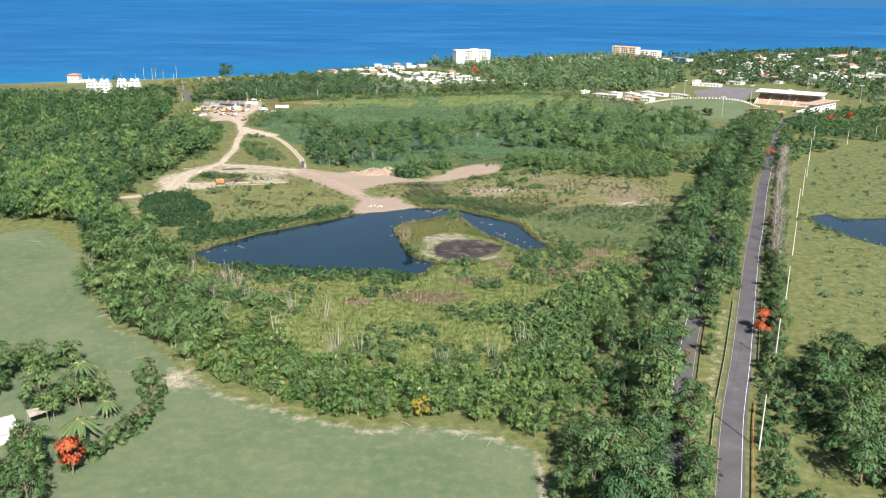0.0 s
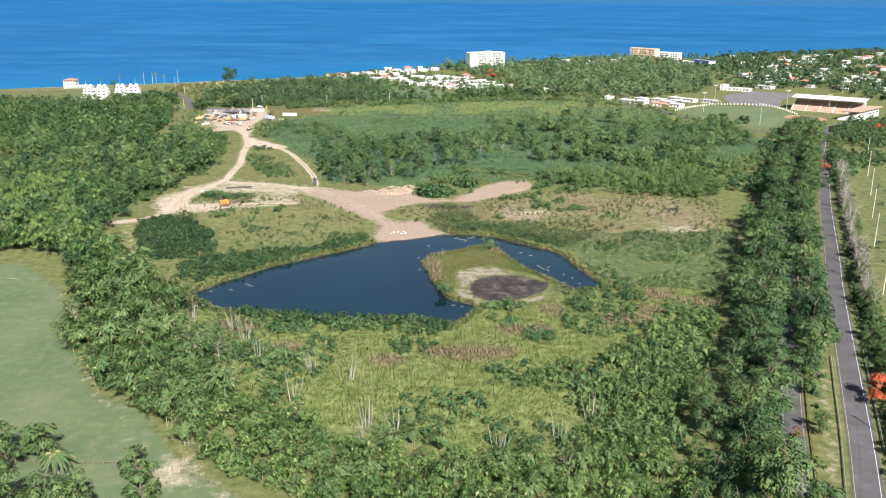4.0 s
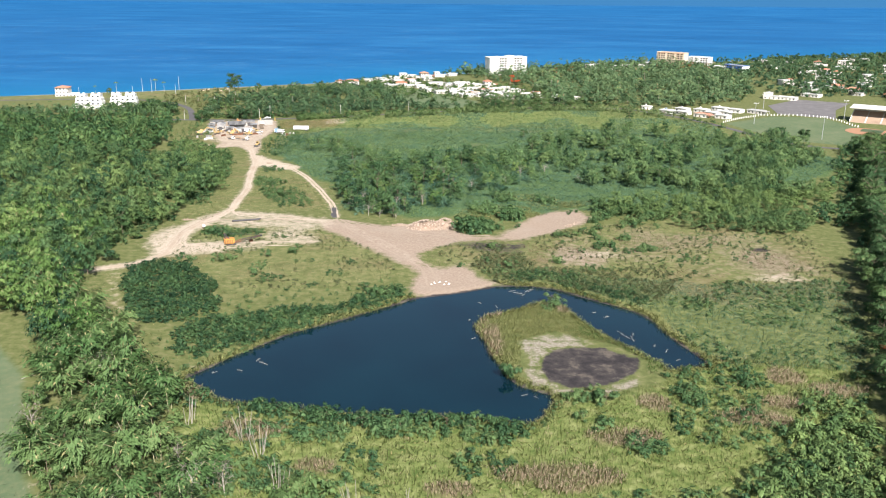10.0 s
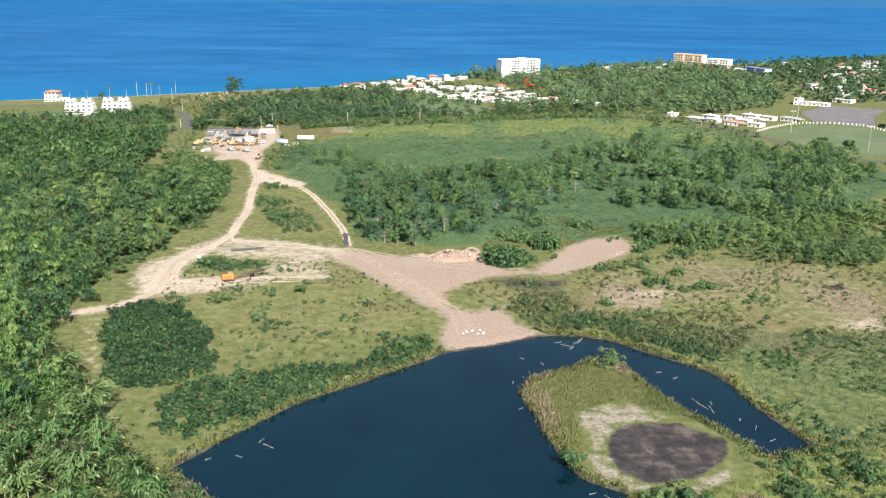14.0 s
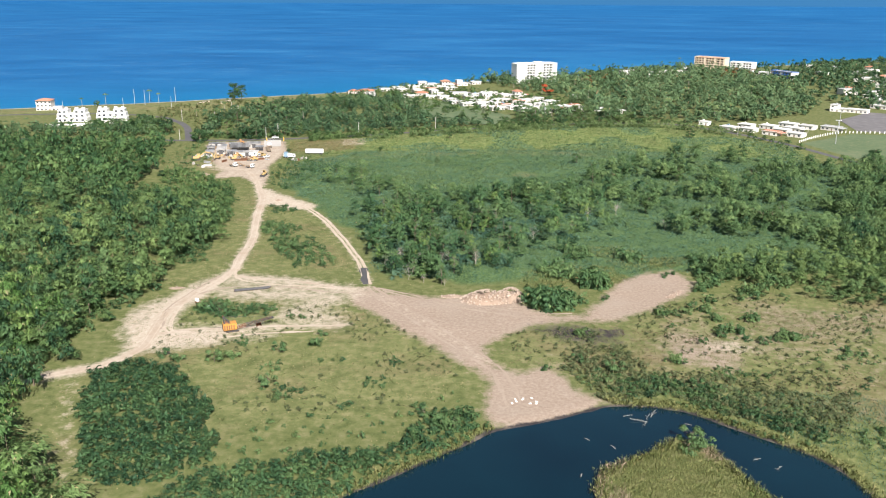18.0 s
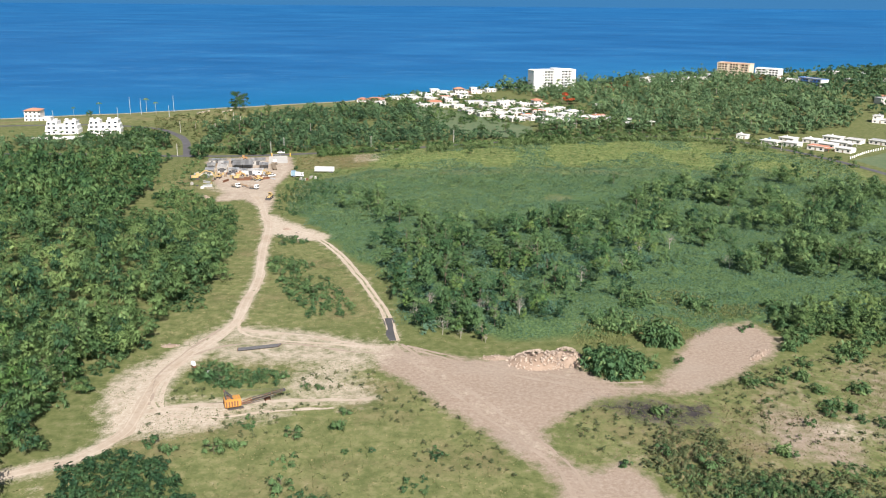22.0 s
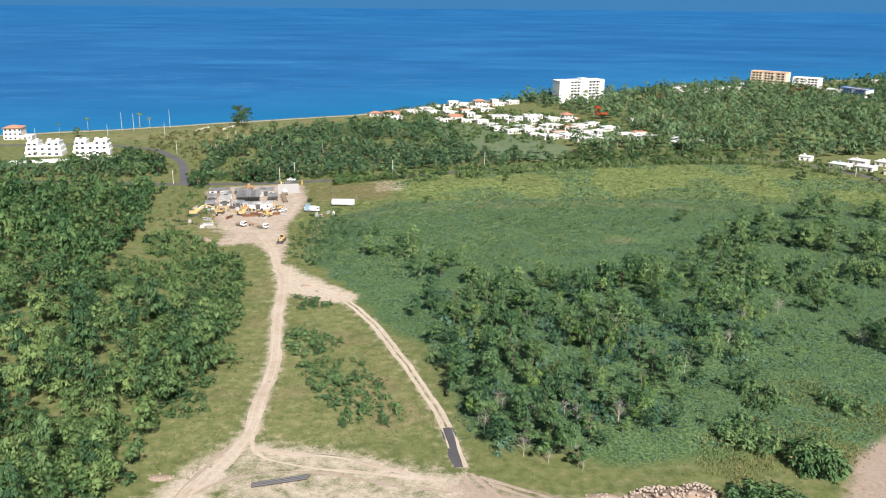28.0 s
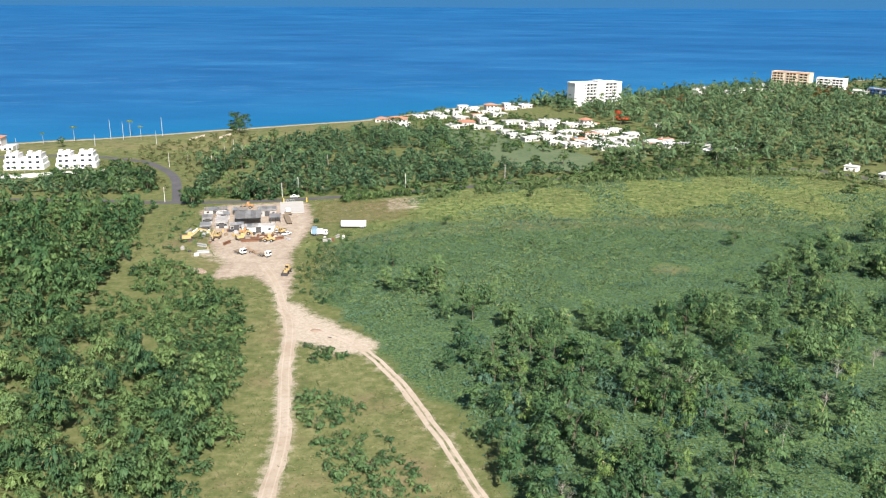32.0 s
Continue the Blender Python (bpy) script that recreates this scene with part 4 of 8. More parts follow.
def grow(name, polygon, spacing, templates, material, label, category, seed, smin=0.8, smax=1.25, margin=0.0, room=0.0, thin=None, tall=None, avoid=()):
    x, y = dots(polygon, spacing, seed, margin=margin)
    ok = free(x, y, room)
    for a, b, c, d in avoid:
        ok &= np.hypot((x - a) / c, (y - b) / d) > 0.95
    if thin is not None:
        ok &= grid_noise(x, y, thin[0], seed + 50) > thin[1]
    x, y = x[ok], y[ok]
    r = np.random.default_rng(seed + 1)
    return strew(name, templates, x, y, r.uniform(smin, smax, len(x)), material, label, category, seed=seed,
                 tall=None if tall is None else r.uniform(*tall, len(x)))


def blob(cx, cy, rx, ry):
    return [(cx + rx * math.cos(a) * (1 + 0.2 * math.sin(3 * a + cx)), cy + ry * math.sin(a)) for a in np.linspace(0, 2 * np.pi, 14, endpoint=False)]


def clumps(name, spots, spacing, templates, material, label, category, seed, smin=0.7, smax=1.2, tall=None):
    """Growth in a number of rough ovals: middle and half widths."""
    xs, ys = [], []
    for i, s in enumerate(spots):
        x, y = dots(blob(*s), spacing, seed + i, ragged=0.5)
        xs.append(x)
        ys.append(y)
    x, y = np.concatenate(xs), np.concatenate(ys)
    ok = free(x, y, -1.0)
    x, y = x[ok], y[ok]
    r = np.random.default_rng(seed + 1)
    return strew(name, templates, x, y, r.uniform(smin, smax, len(x)), material, label, category, seed=seed, tall=None if tall is None else r.uniform(*tall, len(x)))


FAR_TREES = [crown(100 + i, 112, 4.2, (9.0, 7.0, 11.0)[i % 3], 1.6, 8, 0.90, 0.76) for i in range(7)]
TOWN_CROWNS = [crown(110 + i, 42, 4.4, (8.0, 6.5, 10.0)[i % 3], 0.4, 6, 1.6, 0.8) for i in range(5)]
MID_TREES = [crown(120 + i, 400, (3.8, 3.1, 4.4)[i % 3], (9.0, 10.5, 8.0)[i % 3], (2.6, 3.4, 2.0)[i % 3], 13, 0.43, 0.72) for i in range(8)]
LOW_TREES = [crown(130 + i, 340, 3.6, (8.0, 6.5, 9.5)[i % 3], 0.9, 14, 0.46, 0.74) for i in range(6)]
SHRUBS = [crown(140 + i, 106, 1.8, 2.8, -0.2, 7, 0.36) for i in range(6)]
REEDS = [tuft(160 + i, 17, 0.85, 0.85, 0.17, 1.2) for i in range(6)]
GRASSES = [tuft(170 + i, 8, 0.85, 0.26, 0.28, 1.8) for i in range(6)]
VINES = [mat(180 + i, 15, 2.1, 0.55, 0.44) for i in range(6)]
CREEPER = [mat(186 + i, 34, 2.2, 0.80, 0.29) for i in range(6)]

WOODS_WEST = [(-161, 334), (-170, 352), (-169, 370), (-164, 388), (-155, 410), (-151, 435), (-157, 457), (-186, 464), (-222, 490), (-228, 545), (-238, 570), (-243, 612),
              (-450, 612), (-310, 420), (-262, 330), (-226, 282), (-190, 284), (-168, 300)]
WOODS_WEST_LOW = [(-157, 455), (-161, 485), (-176, 520), (-226, 545), (-222, 488), (-186, 462)]
SOUTH_BELT = [(-78, 170), (-60, 156), (-40, 146), (-18, 139), (0, 140), (13, 138), (28, 132), (48, 150), (48, 164), (10, 160), (-20, 165), (-60, 182), (-80, 186)]
BAMBOO_BELT = [(-152, 256), (-166, 296), (-142, 284), (-116, 250), (-104, 240), (-78, 208), (-66, 182), (-78, 168), (-92, 184), (-108, 192), (-128, 216)]
SPIT = [(-16, 288), (-3, 294), (6, 299), (12, 299), (16, 291), (26, 275), (33, 267), (28, 272), (4, 276), (-6, 272), (-8, 252), (-13, 262), (-15, 272), (-18, 281)]
DARK_SHRUBS = [(-157, 329), (-146, 334), (-132, 332), (-121, 320), (-111, 300), (-106, 290), (-116, 284), (-128, 281), (-141, 290), (-150, 308)]
SHORE_SHRUBS = [(-116, 262), (-113, 288), (-88, 291), (-66, 294), (-54, 310), (-42, 309), (-47, 300), (-64, 290), (-80, 279), (-92, 268), (-104, 261)]
ROW_WEST = [(36, 110), (54, 150), (72, 186), (99, 240), (141, 325), (176, 396), (222, 470), (262, 520), (212, 430), (170, 356), (120, 258), (84, 186), (52, 118)]
COAST_WOODS = [(-232, 632), (-250, 700), (-215, 765), (-150, 800), (-100, 800), (-85, 740), (-60, 690), (-8, 680), (-117, 646), (-188, 630)]
EAST_WOODS = [(8, 690), (5, 722), (40, 735), (95, 730), (50, 830), (0, 900), (-40, 940), (40, 960), (160, 1020), (330, 1080), (330, 880), (290, 760), (250, 715), (165, 690), (130, 700), (60, 700)]
TOWN_TREES = [(330, 880), (330, 1075), (640, 1195), (790, 1240), (760, 1000), (560, 760), (440, 640), (420, 760), (330, 760)]
WEST_COAST = [(-560, 625), (-262, 628), (-290, 690), (-330, 655), (-420, 655), (-560, 690)]

WEST_NEAR = [p for p in WOODS_WEST if p[1] < 470] [:8] + [(-222, 490), (-300, 480), (-310, 420), (-262, 330), (-226, 282), (-190, 284), (-168, 300)]
WEST_FAR = [(-222, 488), (-228, 545), (-238, 570), (-243, 612), (-450, 612), (-330, 470), (-300, 478)]
grow("forest", WEST_NEAR, 8.4, MID_TREES, "leaf_tree", "dense green woodland of mixed trees west of the track", "forest", 11, 0.75, 1.3, margin=1, tall=(0.8, 1.4))
grow("forest", WEST_NEAR, 11.0, MID_TREES, "leaf_dark", "taller dark green trees in the western woodland", "forest", 111, 0.8, 1.4, margin=3, tall=(0.9, 1.6))
grow("forest", WEST_NEAR, 12.0, MID_TREES, "leaf_shrub", "light yellow-green trees in the western woodland", "forest", 211, 0.6, 1.1, margin=2, thin=(22, -0.1), tall=(1.1, 1.8))
WEST_SOUTH = [(-226, 392), (-184, 360), (-174, 332), (-168, 308), (-159, 290), (-144, 276), (-138, 266), (-152, 262), (-168, 282), (-186, 284), (-226, 300), (-262, 330)]
WEST_EDGE = [(-208, 393), (-190, 402), (-166, 405), (-158, 396), (-160, 385), (-164, 371), (-166, 356), (-172, 342), (-184, 335), (-200, 350)]
grow("forest", WEST_EDGE, 6.6, MID_TREES, "leaf_tree", "leafy woodland edge beside the dirt track", "forest", 218, 0.6, 1.1, tall=(0.8, 1.2))
grow("thicket", WEST_EDGE, 3.4, SHRUBS, "leaf_dark", "dark undergrowth at the woodland edge", "thicket", 219, 0.7, 1.3)
grow("forest", WEST_SOUTH, 6.2, MID_TREES, "leaf_bright", "tall yellow-green trees above the dry strip", "forest", 216, 0.8, 1.3, tall=(1.1, 1.6))
grow("forest", WEST_SOUTH, 9.0, MID_TREES, "leaf_dark", "dark trees among the tall yellow-green ones", "forest", 217, 0.8, 1.3, tall=(1.0, 1.5))
grow("forest", WEST_FAR, 6.0, FAR_TREES, "leaf_tree", "green woodland below the shore houses", "forest", 112, 0.6, 1.2, tall=(0.8, 1.5))
grow("thicket", WOODS_WEST_LOW, 3.0, SHRUBS, "leaf_tree", "loose green thicket of young trees and scrub", "thicket", 12, 0.4, 1.4, thin=(11, -0.25), tall=(0.8, 1.5))
WOOD_DENSE = [(-97, 487), (-92, 460), (-95, 446), (-89, 432), (-82, 411), (-78, 396), (-74, 388), (-60, 386), (-43, 389), (-31, 393), (-22, 410), (-12, 421), (6, 432), (22, 450), (26, 470), (20, 486), (-5, 490), (-20, 487), (-45, 481), (-56, 470), (-70, 474), (-84, 479)]
grow("forest", WOOD_DENSE, 7.6, MID_TREES, "leaf_shrub", "green woodland trees with dark gaps and creeper", "forest", 13, 0.55, 1.25, thin=(9, -0.08), tall=(0.8, 1.4))
grow("forest", WOOD_DENSE, 13, MID_TREES, "leaf_bright", "light green slender trees in the woodland", "forest", 213, 0.4, 0.8, thin=(14, -0.2), tall=(1.2, 1.8))
grow("forest", [(-98, 486), (-60, 490), (0, 494), (20, 482), (16, 440), (4, 420), (-20, 398), (-58, 384), (-78, 392), (-88, 434), (-96, 460)], 12.0, MID_TREES, "leaf_dark", "dark green trees among the woodland", "forest", 215, 0.4, 0.9, thin=(13, -0.2), tall=(0.9, 1.5))
grow("thicket", WOOD_DENSE, 3.2, SHRUBS, "leaf_vine", "creeper and scrub below the woodland trees", "thicket", 214, 0.4, 1.2, thin=(7, 0.15), tall=(0.8, 1.5))
EAST_CLUMPS = [(36, 495, 13, 7), (8, 489, 8, 5), (50, 483, 11, 6), (84, 494, 14, 7), (106, 490, 9, 7), (124, 491, 9, 7), (44, 526, 8, 5), (66, 552, 8, 4), (76, 532, 13, 6), (104, 522, 12, 7), (138, 516, 10, 8), (80, 446, 10, 9), (92, 460, 9, 8), (56, 441, 6, 4), (-27, 486, 7, 5), (-10, 490, 8, 5), (-46, 487, 7, 5), (-64, 479, 6, 5), (-77, 488, 4, 4), (-108, 513, 7, 5),
               (-80, 505, 4, 4), (-97, 494, 4, 4), (-4, 500, 5, 4), (158, 470, 22, 14), (190, 505, 22, 20), (160, 540, 20, 8), (205, 540, 14, 12), (96, 560, 9, 4), (132, 566, 8, 4), (140, 430, 24, 12), (112, 440, 12, 8)]
EAST_CLUMPS = [(a, b, c * 1.2 + 1.5, d * 1.2 + 1.5) for a, b, c, d in EAST_CLUMPS]
clumps("forest", EAST_CLUMPS, 5.8, MID_TREES, "leaf_shrub", "tree clumps rising out of the creeper", "forest", 113, 0.5, 1.2, (0.9, 1.4))
clumps("forest", [(a, b, c * 0.6, d * 0.6) for a, b, c, d in EAST_CLUMPS if c > 7], 7.5, MID_TREES, "leaf_dark", "dark taller trees in the clumps", "forest", 153, 0.7, 1.2, (1.0, 1.4))
grow("forest", [(47, 393), (66, 387), (110, 386), (170, 408), (195, 436), (150, 432), (96, 416), (56, 404)], 5.0, MID_TREES, "leaf_tree", "green trees where the meadow meets the creeper", "forest", 114, 0.5, 1.0, tall=(0.8, 1.2))
clumps("thicket", [(-11, 372, 9, 5), (-8, 398, 7, 7), (2, 414, 6, 6), (38, 396, 5, 2.5), (24, 412, 6, 4)], 2.4, SHRUBS, "leaf_shrub", "creeper-grown mounds beside the cleared pad", "thicket", 115, 0.8, 1.4, (0.8, 1.5))
clumps("meadow", [(-4, 398, 10, 8), (16, 418, 16, 7), (38, 409, 9, 4), (-148, 542, 7, 17), (20, 600, 30, 4), (-16, 392, 9, 9), (10, 396, 9, 9), (26, 407, 14, 5)], 1.5, REEDS, "leaf_reed", "yellow-green vines and grass", "meadow", 116, 0.6, 1.2)
grow("creeper", VINE_FIELD, 3.0, CREEPER, "leaf_vine", "low mat of blue-green creeper over the field", "creeper", 14, 0.8, 1.7, room=1)
grow("thicket", [(-150, 622), (-117, 632), (-61, 650), (-8, 666), (60, 682), (60, 687), (-8, 671.5), (-61, 655.5), (-117, 637.5), (-150, 629)], 2.4, SHRUBS, "leaf_tree", "tall green scrub screening the coast road", "thicket", 507, 1.0, 1.8, room=-3.6)
grow("meadow", NORTH_MEADOW, 3.4, VINES, "leaf_pale", "rough green meadow with tall weeds", "meadow", 15, 0.7, 1.6, avoid=[(-138, 608, 28, 18)])
grow("shrubs", NORTH_MEADOW, 9, SHRUBS, "leaf_pale", "scattered green shrubs in the rough meadow", "shrubs", 16, 0.3, 1.1, thin=(34, 0.15))
grow("reeds", MARSH, 1.45, REEDS, "leaf_reed", "bright green reeds and tall marsh grass by the pond", "reeds", 17, 0.6, 1.25, avoid=STRAW_SPOTS)
grow("shrubs", MARSH, 3.6, SHRUBS, "leaf_shrub", "dark green shrubs standing in the reeds", "shrubs", 18, 0.5, 1.3, thin=(15, 0.12))
grow("thicket", SOUTH_BELT, 4.6, LOW_TREES, "leaf_bright", "dense green belt of trees along the pasture", "thicket", 19, 0.6, 1.05)
grow("reeds", EAST_MARSH, 1.3, REEDS, "leaf_vine", "green reeds and grass east of the pond", "reeds", 20, 0.5, 1.0)
grow("reeds", SPIT, 0.9, REEDS, "leaf_reed", "tall yellow-green reeds on the pond spit", "reeds", 21, 0.5, 1.1, avoid=STRAW_SPOTS)
grow("thicket", DARK_SHRUBS, 2.0, SHRUBS, "leaf_dark", "dense dark green block of shrubs", "thicket", 22, 0.7, 1.1)
grow("thicket", SHORE_SHRUBS, 2.0, SHRUBS, "leaf_dark", "dark green shrubs along the pond bank", "thicket", 23, 0.6, 1.1)
grow("meadow", DRY_NORTH, 1.8, GRASSES, "leaf_meadow", "dry yellow-green grass on the low rise", "meadow", 24, 0.6, 1.3, room=0.5)
grow("meadow", DRY_EAST, 2.2, GRASSES, "leaf_brown", "dry brownish grass and weeds", "meadow", 25, 0.6, 1.4)
grow("meadow", TRIANGLE, 1.8, GRASSES, "leaf_meadow", "dry grass between the two dirt tracks", "meadow", 26, 0.6, 1.3)
grow("meadow", STRIP_WEST, 1.8, GRASSES, "leaf_meadow", "dry grass verge beside the dirt track", "meadow", 27, 0.6, 1.3)
grow("forest", COAST_WOODS, 7.0, FAR_TREES, "leaf_coast", "loose coastal woodland", "forest", 30, 0.6, 1.2, thin=(30, -0.65))
grow("forest", EAST_WOODS, 9.2, FAR_TREES, "leaf_coast", "dense green woodland around the hotels", "forest", 31, 0.6, 1.5, tall=(0.8, 1.3))
grow("forest", TOWN_TREES, 10.0, TOWN_CROWNS, "leaf_coast", "green trees between the town houses", "forest", 32, 0.6, 1.2, thin=(30, -0.45))
grow("forest", [(150, 385), (182, 425), (212, 470), (238, 520), (262, 545), (300, 560), (330, 570), (352, 585), (420, 600), (500, 640), (560, 640), (480, 560), (400, 490), (330, 470), (262, 430), (222, 398), (190, 360)], 6.6, FAR_TREES, "leaf_shrub", "roadside trees and scrub near the stadium", "forest", 33, 0.5, 1.05, thin=(26, -0.55), room=-2.5)
grow("forest", WEST_COAST, 7.0, FAR_TREES, "leaf_coast", "woodland behind the shore houses", "forest", 34, 0.6, 1.1)
grow("thicket", ROW_WEST, 6.0, LOW_TREES, "leaf_dark", "dense undergrowth below the roadside trees", "thicket", 35, 0.5, 1.0)
grow("thicket", BAMBOO_BELT, 6.0, LOW_TREES, "leaf_tree", "green undergrowth among the bamboo", "thicket", 36, 0.5, 0.9)
grow("meadow", [(120, 175), (178, 290), (255, 420), (330, 470), (420, 470), (330, 330), (190, 160), (150, 130)], 4.6, VINES, "leaf_vine", "rough green pasture east of the road", "meadow", 37, 0.5, 1.1)



clumps("dry_reeds", STRAW_SPOTS, 0.85, [tuft(197 + i, 16, 0.8, 1.35, 0.14, 0.9) for i in range(4)], "leaf_straw", "patches of straw-coloured dry reeds", "reeds", 300, 0.7, 1.3)
clumps("thicket", [(-41, 227, 6, 3), (-31, 226, 5, 3), (-18, 225, 8, 3.5), (-59, 225, 7, 3.5), (-73, 210, 11, 6), (41, 244, 4, 5), (11, 242, 5, 3), (21, 221, 6, 3), (61, 250, 3, 3), (-88, 222, 6, 4)], 2.2, SHRUBS, "leaf_shrub", "dense green shrubs at the south bank", "thicket", 320, 0.7, 1.2)
clumps("thicket", [(55, 206, 14, 9), (42, 186, 15, 11), (66, 222, 6, 8), (36, 170, 16, 8), (24, 196, 8, 6), (74, 236, 5, 7), (-62, 204, 8, 5)], 3.0, SHRUBS, "leaf_tree", "low trees and shrubs in the marsh", "thicket", 340, 0.7, 1.6, (0.9, 1.6))
clumps("thicket", [(-6, 325, 10, 4), (14, 320, 12, 4), (34, 328, 9, 4), (76, 337, 8, 3), (50, 348, 7, 2.5), (100, 300, 12, 5), (86, 286, 10, 5), (60, 300, 9, 4)], 2.4, SHRUBS, "leaf_shrub", "low scrub on the eastern bank", "thicket", 360, 0.35, 0.8)
clumps("weeds", [(20, 350, 16, 5), (70, 360, 26, 8), (60, 326, 24, 6), (110, 340, 14, 12), (4, 340, 12, 6), (90, 312, 20, 8)], 1.6, GRASSES, "leaf_brown", "brown withered weeds in the dry meadow", "weeds", 380, 0.7, 1.5)
grow("thicket", [(34, 166), (52, 176), (72, 206), (88, 240), (66, 226), (46, 206), (28, 182)], 3.0, SHRUBS, "leaf_tree", "green scrub along the roadside tree row", "thicket", 41, 0.9, 1.7)
grow("thicket", [(-2, 318), (12, 317), (30, 306), (46, 296), (50, 302), (30, 314), (14, 324), (-4, 324)], 2.3, SHRUBS, "leaf_dark", "dark green shrubs along the far pond bank", "thicket", 42, 0.5, 1.0)
grow("thicket", [(70, 380), (110, 384), (150, 396), (150, 376), (130, 366), (100, 374)], 4.0, MID_TREES, "leaf_shrub", "green trees where the meadow meets the woods", "thicket", 43, 0.5, 0.9)
grow("grass", [(-170, 300), (-160, 380), (-140, 480), (-100, 480), (-60, 384), (40, 408), (120, 392), (140, 350), (100, 256), (54, 262), (-20, 318), (-106, 252), (-125, 255)], 3.0, GRASSES, "leaf_meadow",
     "rough low grass and weeds", "grass", 44, 0.6, 1.3, avoid=[(72, 345, 66, 30), (-118, 368, 36, 27)])
grow("grass", [(-244, 612), (-228, 545), (-196, 545), (-168, 512), (-146, 505), (-112, 590), (-112, 632), (-150, 640)], 2.2, GRASSES, "leaf_meadow", "rough green grass round the yard", "grass", 45, 0.7, 1.5)
grow("shrubs", [(-226, 545), (-196, 560), (-205, 600), (-236, 600)], 7, SHRUBS, "leaf_shrub", "scattered shrubs beside the yard", "shrubs", 46, 0.5, 1.2)
grow("shrubs", [(-160, 520), (-140, 505), (-120, 540), (-140, 572), (-156, 565)], 4, SHRUBS, "leaf_shrub", "green weeds and shrubs below the yard", "shrubs", 47, 0.4, 1.0)
grow("shrubs", DRY_EAST, 6, SHRUBS, "leaf_shrub", "low green shrubs in the dry meadow", "shrubs", 48, 0.3, 0.8, thin=(18, 0.1))
grow("shrubs", [(-106, 252), (-90, 268), (-60, 292), (-44, 305), (-50, 320), (-112, 300), (-122, 268)], 5, SHRUBS, "leaf_shrub", "low shrubs on the grassy bank", "shrubs", 49, 0.3, 0.8)
grow("thicket", [(-141, 446), (-137, 456), (-126, 450), (-111, 432), (-104, 419), (-97, 404), (-113, 402), (-125, 419), (-134, 432)], 2.5, SHRUBS, "leaf_shrub", "green thicket between the two dirt tracks", "thicket", 51, 0.45, 1.05, thin=(8, -0.3))
grow("thicket", [(-198, 500), (-183, 518), (-164, 488), (-159, 466), (-157, 447), (-153, 425), (-152, 409), (-153, 403), (-172, 403), (-180, 442), (-203, 472)], 3.0, SHRUBS, "leaf_dark", "low dark shrubs between woodland and track", "thicket", 506, 0.5, 1.4, thin=(9, -0.15))
grow("thicket", [(-144, 474), (-137, 486), (-125, 474), (-132, 467)], 2.3, SHRUBS, "leaf_shrub", "green scrub at the fork of the tracks", "thicket", 52, 0.4, 0.9)
grow("thicket", [(-250, 632), (-150, 640), (-60, 664), (0, 684), (0, 676), (-60, 655), (-116, 634), (-160, 628), (-240, 626)], 4.5, SHRUBS, "leaf_tree", "scrub along the coast road", "thicket", 53, 0.9, 1.9, room=-1.0)
grow("thicket", [(-112, 630), (-60, 648), (-8, 664), (60, 679), (126, 680), (158, 656), (162, 648), (124, 674), (60, 673), (-8, 658), (-60, 642), (-112, 624)], 2.9, SHRUBS, "leaf_pale", "tall scrub along the near side of the coast road", "thicket", 154, 0.9, 1.6, room=-3.4, tall=(1.0, 1.7))
grow("thicket", [(-10, 668), (60, 684), (128, 686), (160, 660), (186, 616), (200, 600), (196, 630), (166, 676), (130, 702), (60, 702), (-10, 688)], 5.0, SHRUBS, "leaf_tree", "hedge scrub along the road bend", "thicket", 54, 0.8, 1.7, room=-1.0)
grow("shrubs", [(-330, 640), (-250, 640), (-220, 760), (-260, 800), (-310, 740)], 7, SHRUBS, "leaf_meadow", "dry brush behind the beach", "shrubs", 55, 0.6, 1.5)
grow("forest", [(-330, 640), (-262, 634), (-280, 680), (-330, 665)], 6.5, FAR_TREES, "leaf_tree", "trees below the shore houses", "forest", 56, 0.6, 1.0)
grow("shrubs", [(-110, 730), (20, 730), (95, 722), (95, 770), (30, 830), (-100, 900), (-160, 850), (-110, 810)], 8, SHRUBS, "leaf_tree", "garden shrubs and small trees between village houses", "shrubs", 57, 0.8, 2.2)
grow("thicket", [(104, 110), (150, 130), (150, 176), (124, 180), (108, 160), (98, 140)], 3.6, SHRUBS, "leaf_dark", "dark undergrowth east of the road", "thicket", 58, 0.8, 1.8)
grow("thicket", [(88, 108), (92, 140), (110, 176), (122, 204), (140, 240), (182, 310), (178, 316), (134, 246), (114, 210), (98, 178), (84, 148), (78, 118)], 3.0, SHRUBS, "leaf_shrub", "overgrown verge beside the carriageway", "thicket", 59, 0.4, 1.0, room=-0.8)
grow("grass", [(-185, 268), (-153, 248), (-128, 210), (-92, 178), (-62, 150), (-18, 133), (26, 126), (30, 104), (-90, 104), (-110, 130), (-200, 180), (-240, 240)], 1.7, [t * np.array([1, 1, 0.45, 1, 1, 1]) for t in GRASSES], "leaf_pasture",
     "short grazed grass of the pasture", "grass", 60, 0.5, 1.1)
grow("shrubs", [(124, 180), (180, 290), (255, 420), (320, 465), (330, 380), (230, 230), (160, 170)], 12, SHRUBS, "leaf_vine", "scattered shrubs in the eastern pasture", "shrubs", 63, 0.3, 1.0, thin=(30, 0.1))
grow("shrubs", blob(196, 292, 12, 16), 4, SHRUBS, "leaf_shrub", "shrubs round the eastern pond", "shrubs", 64, 0.6, 1.3)
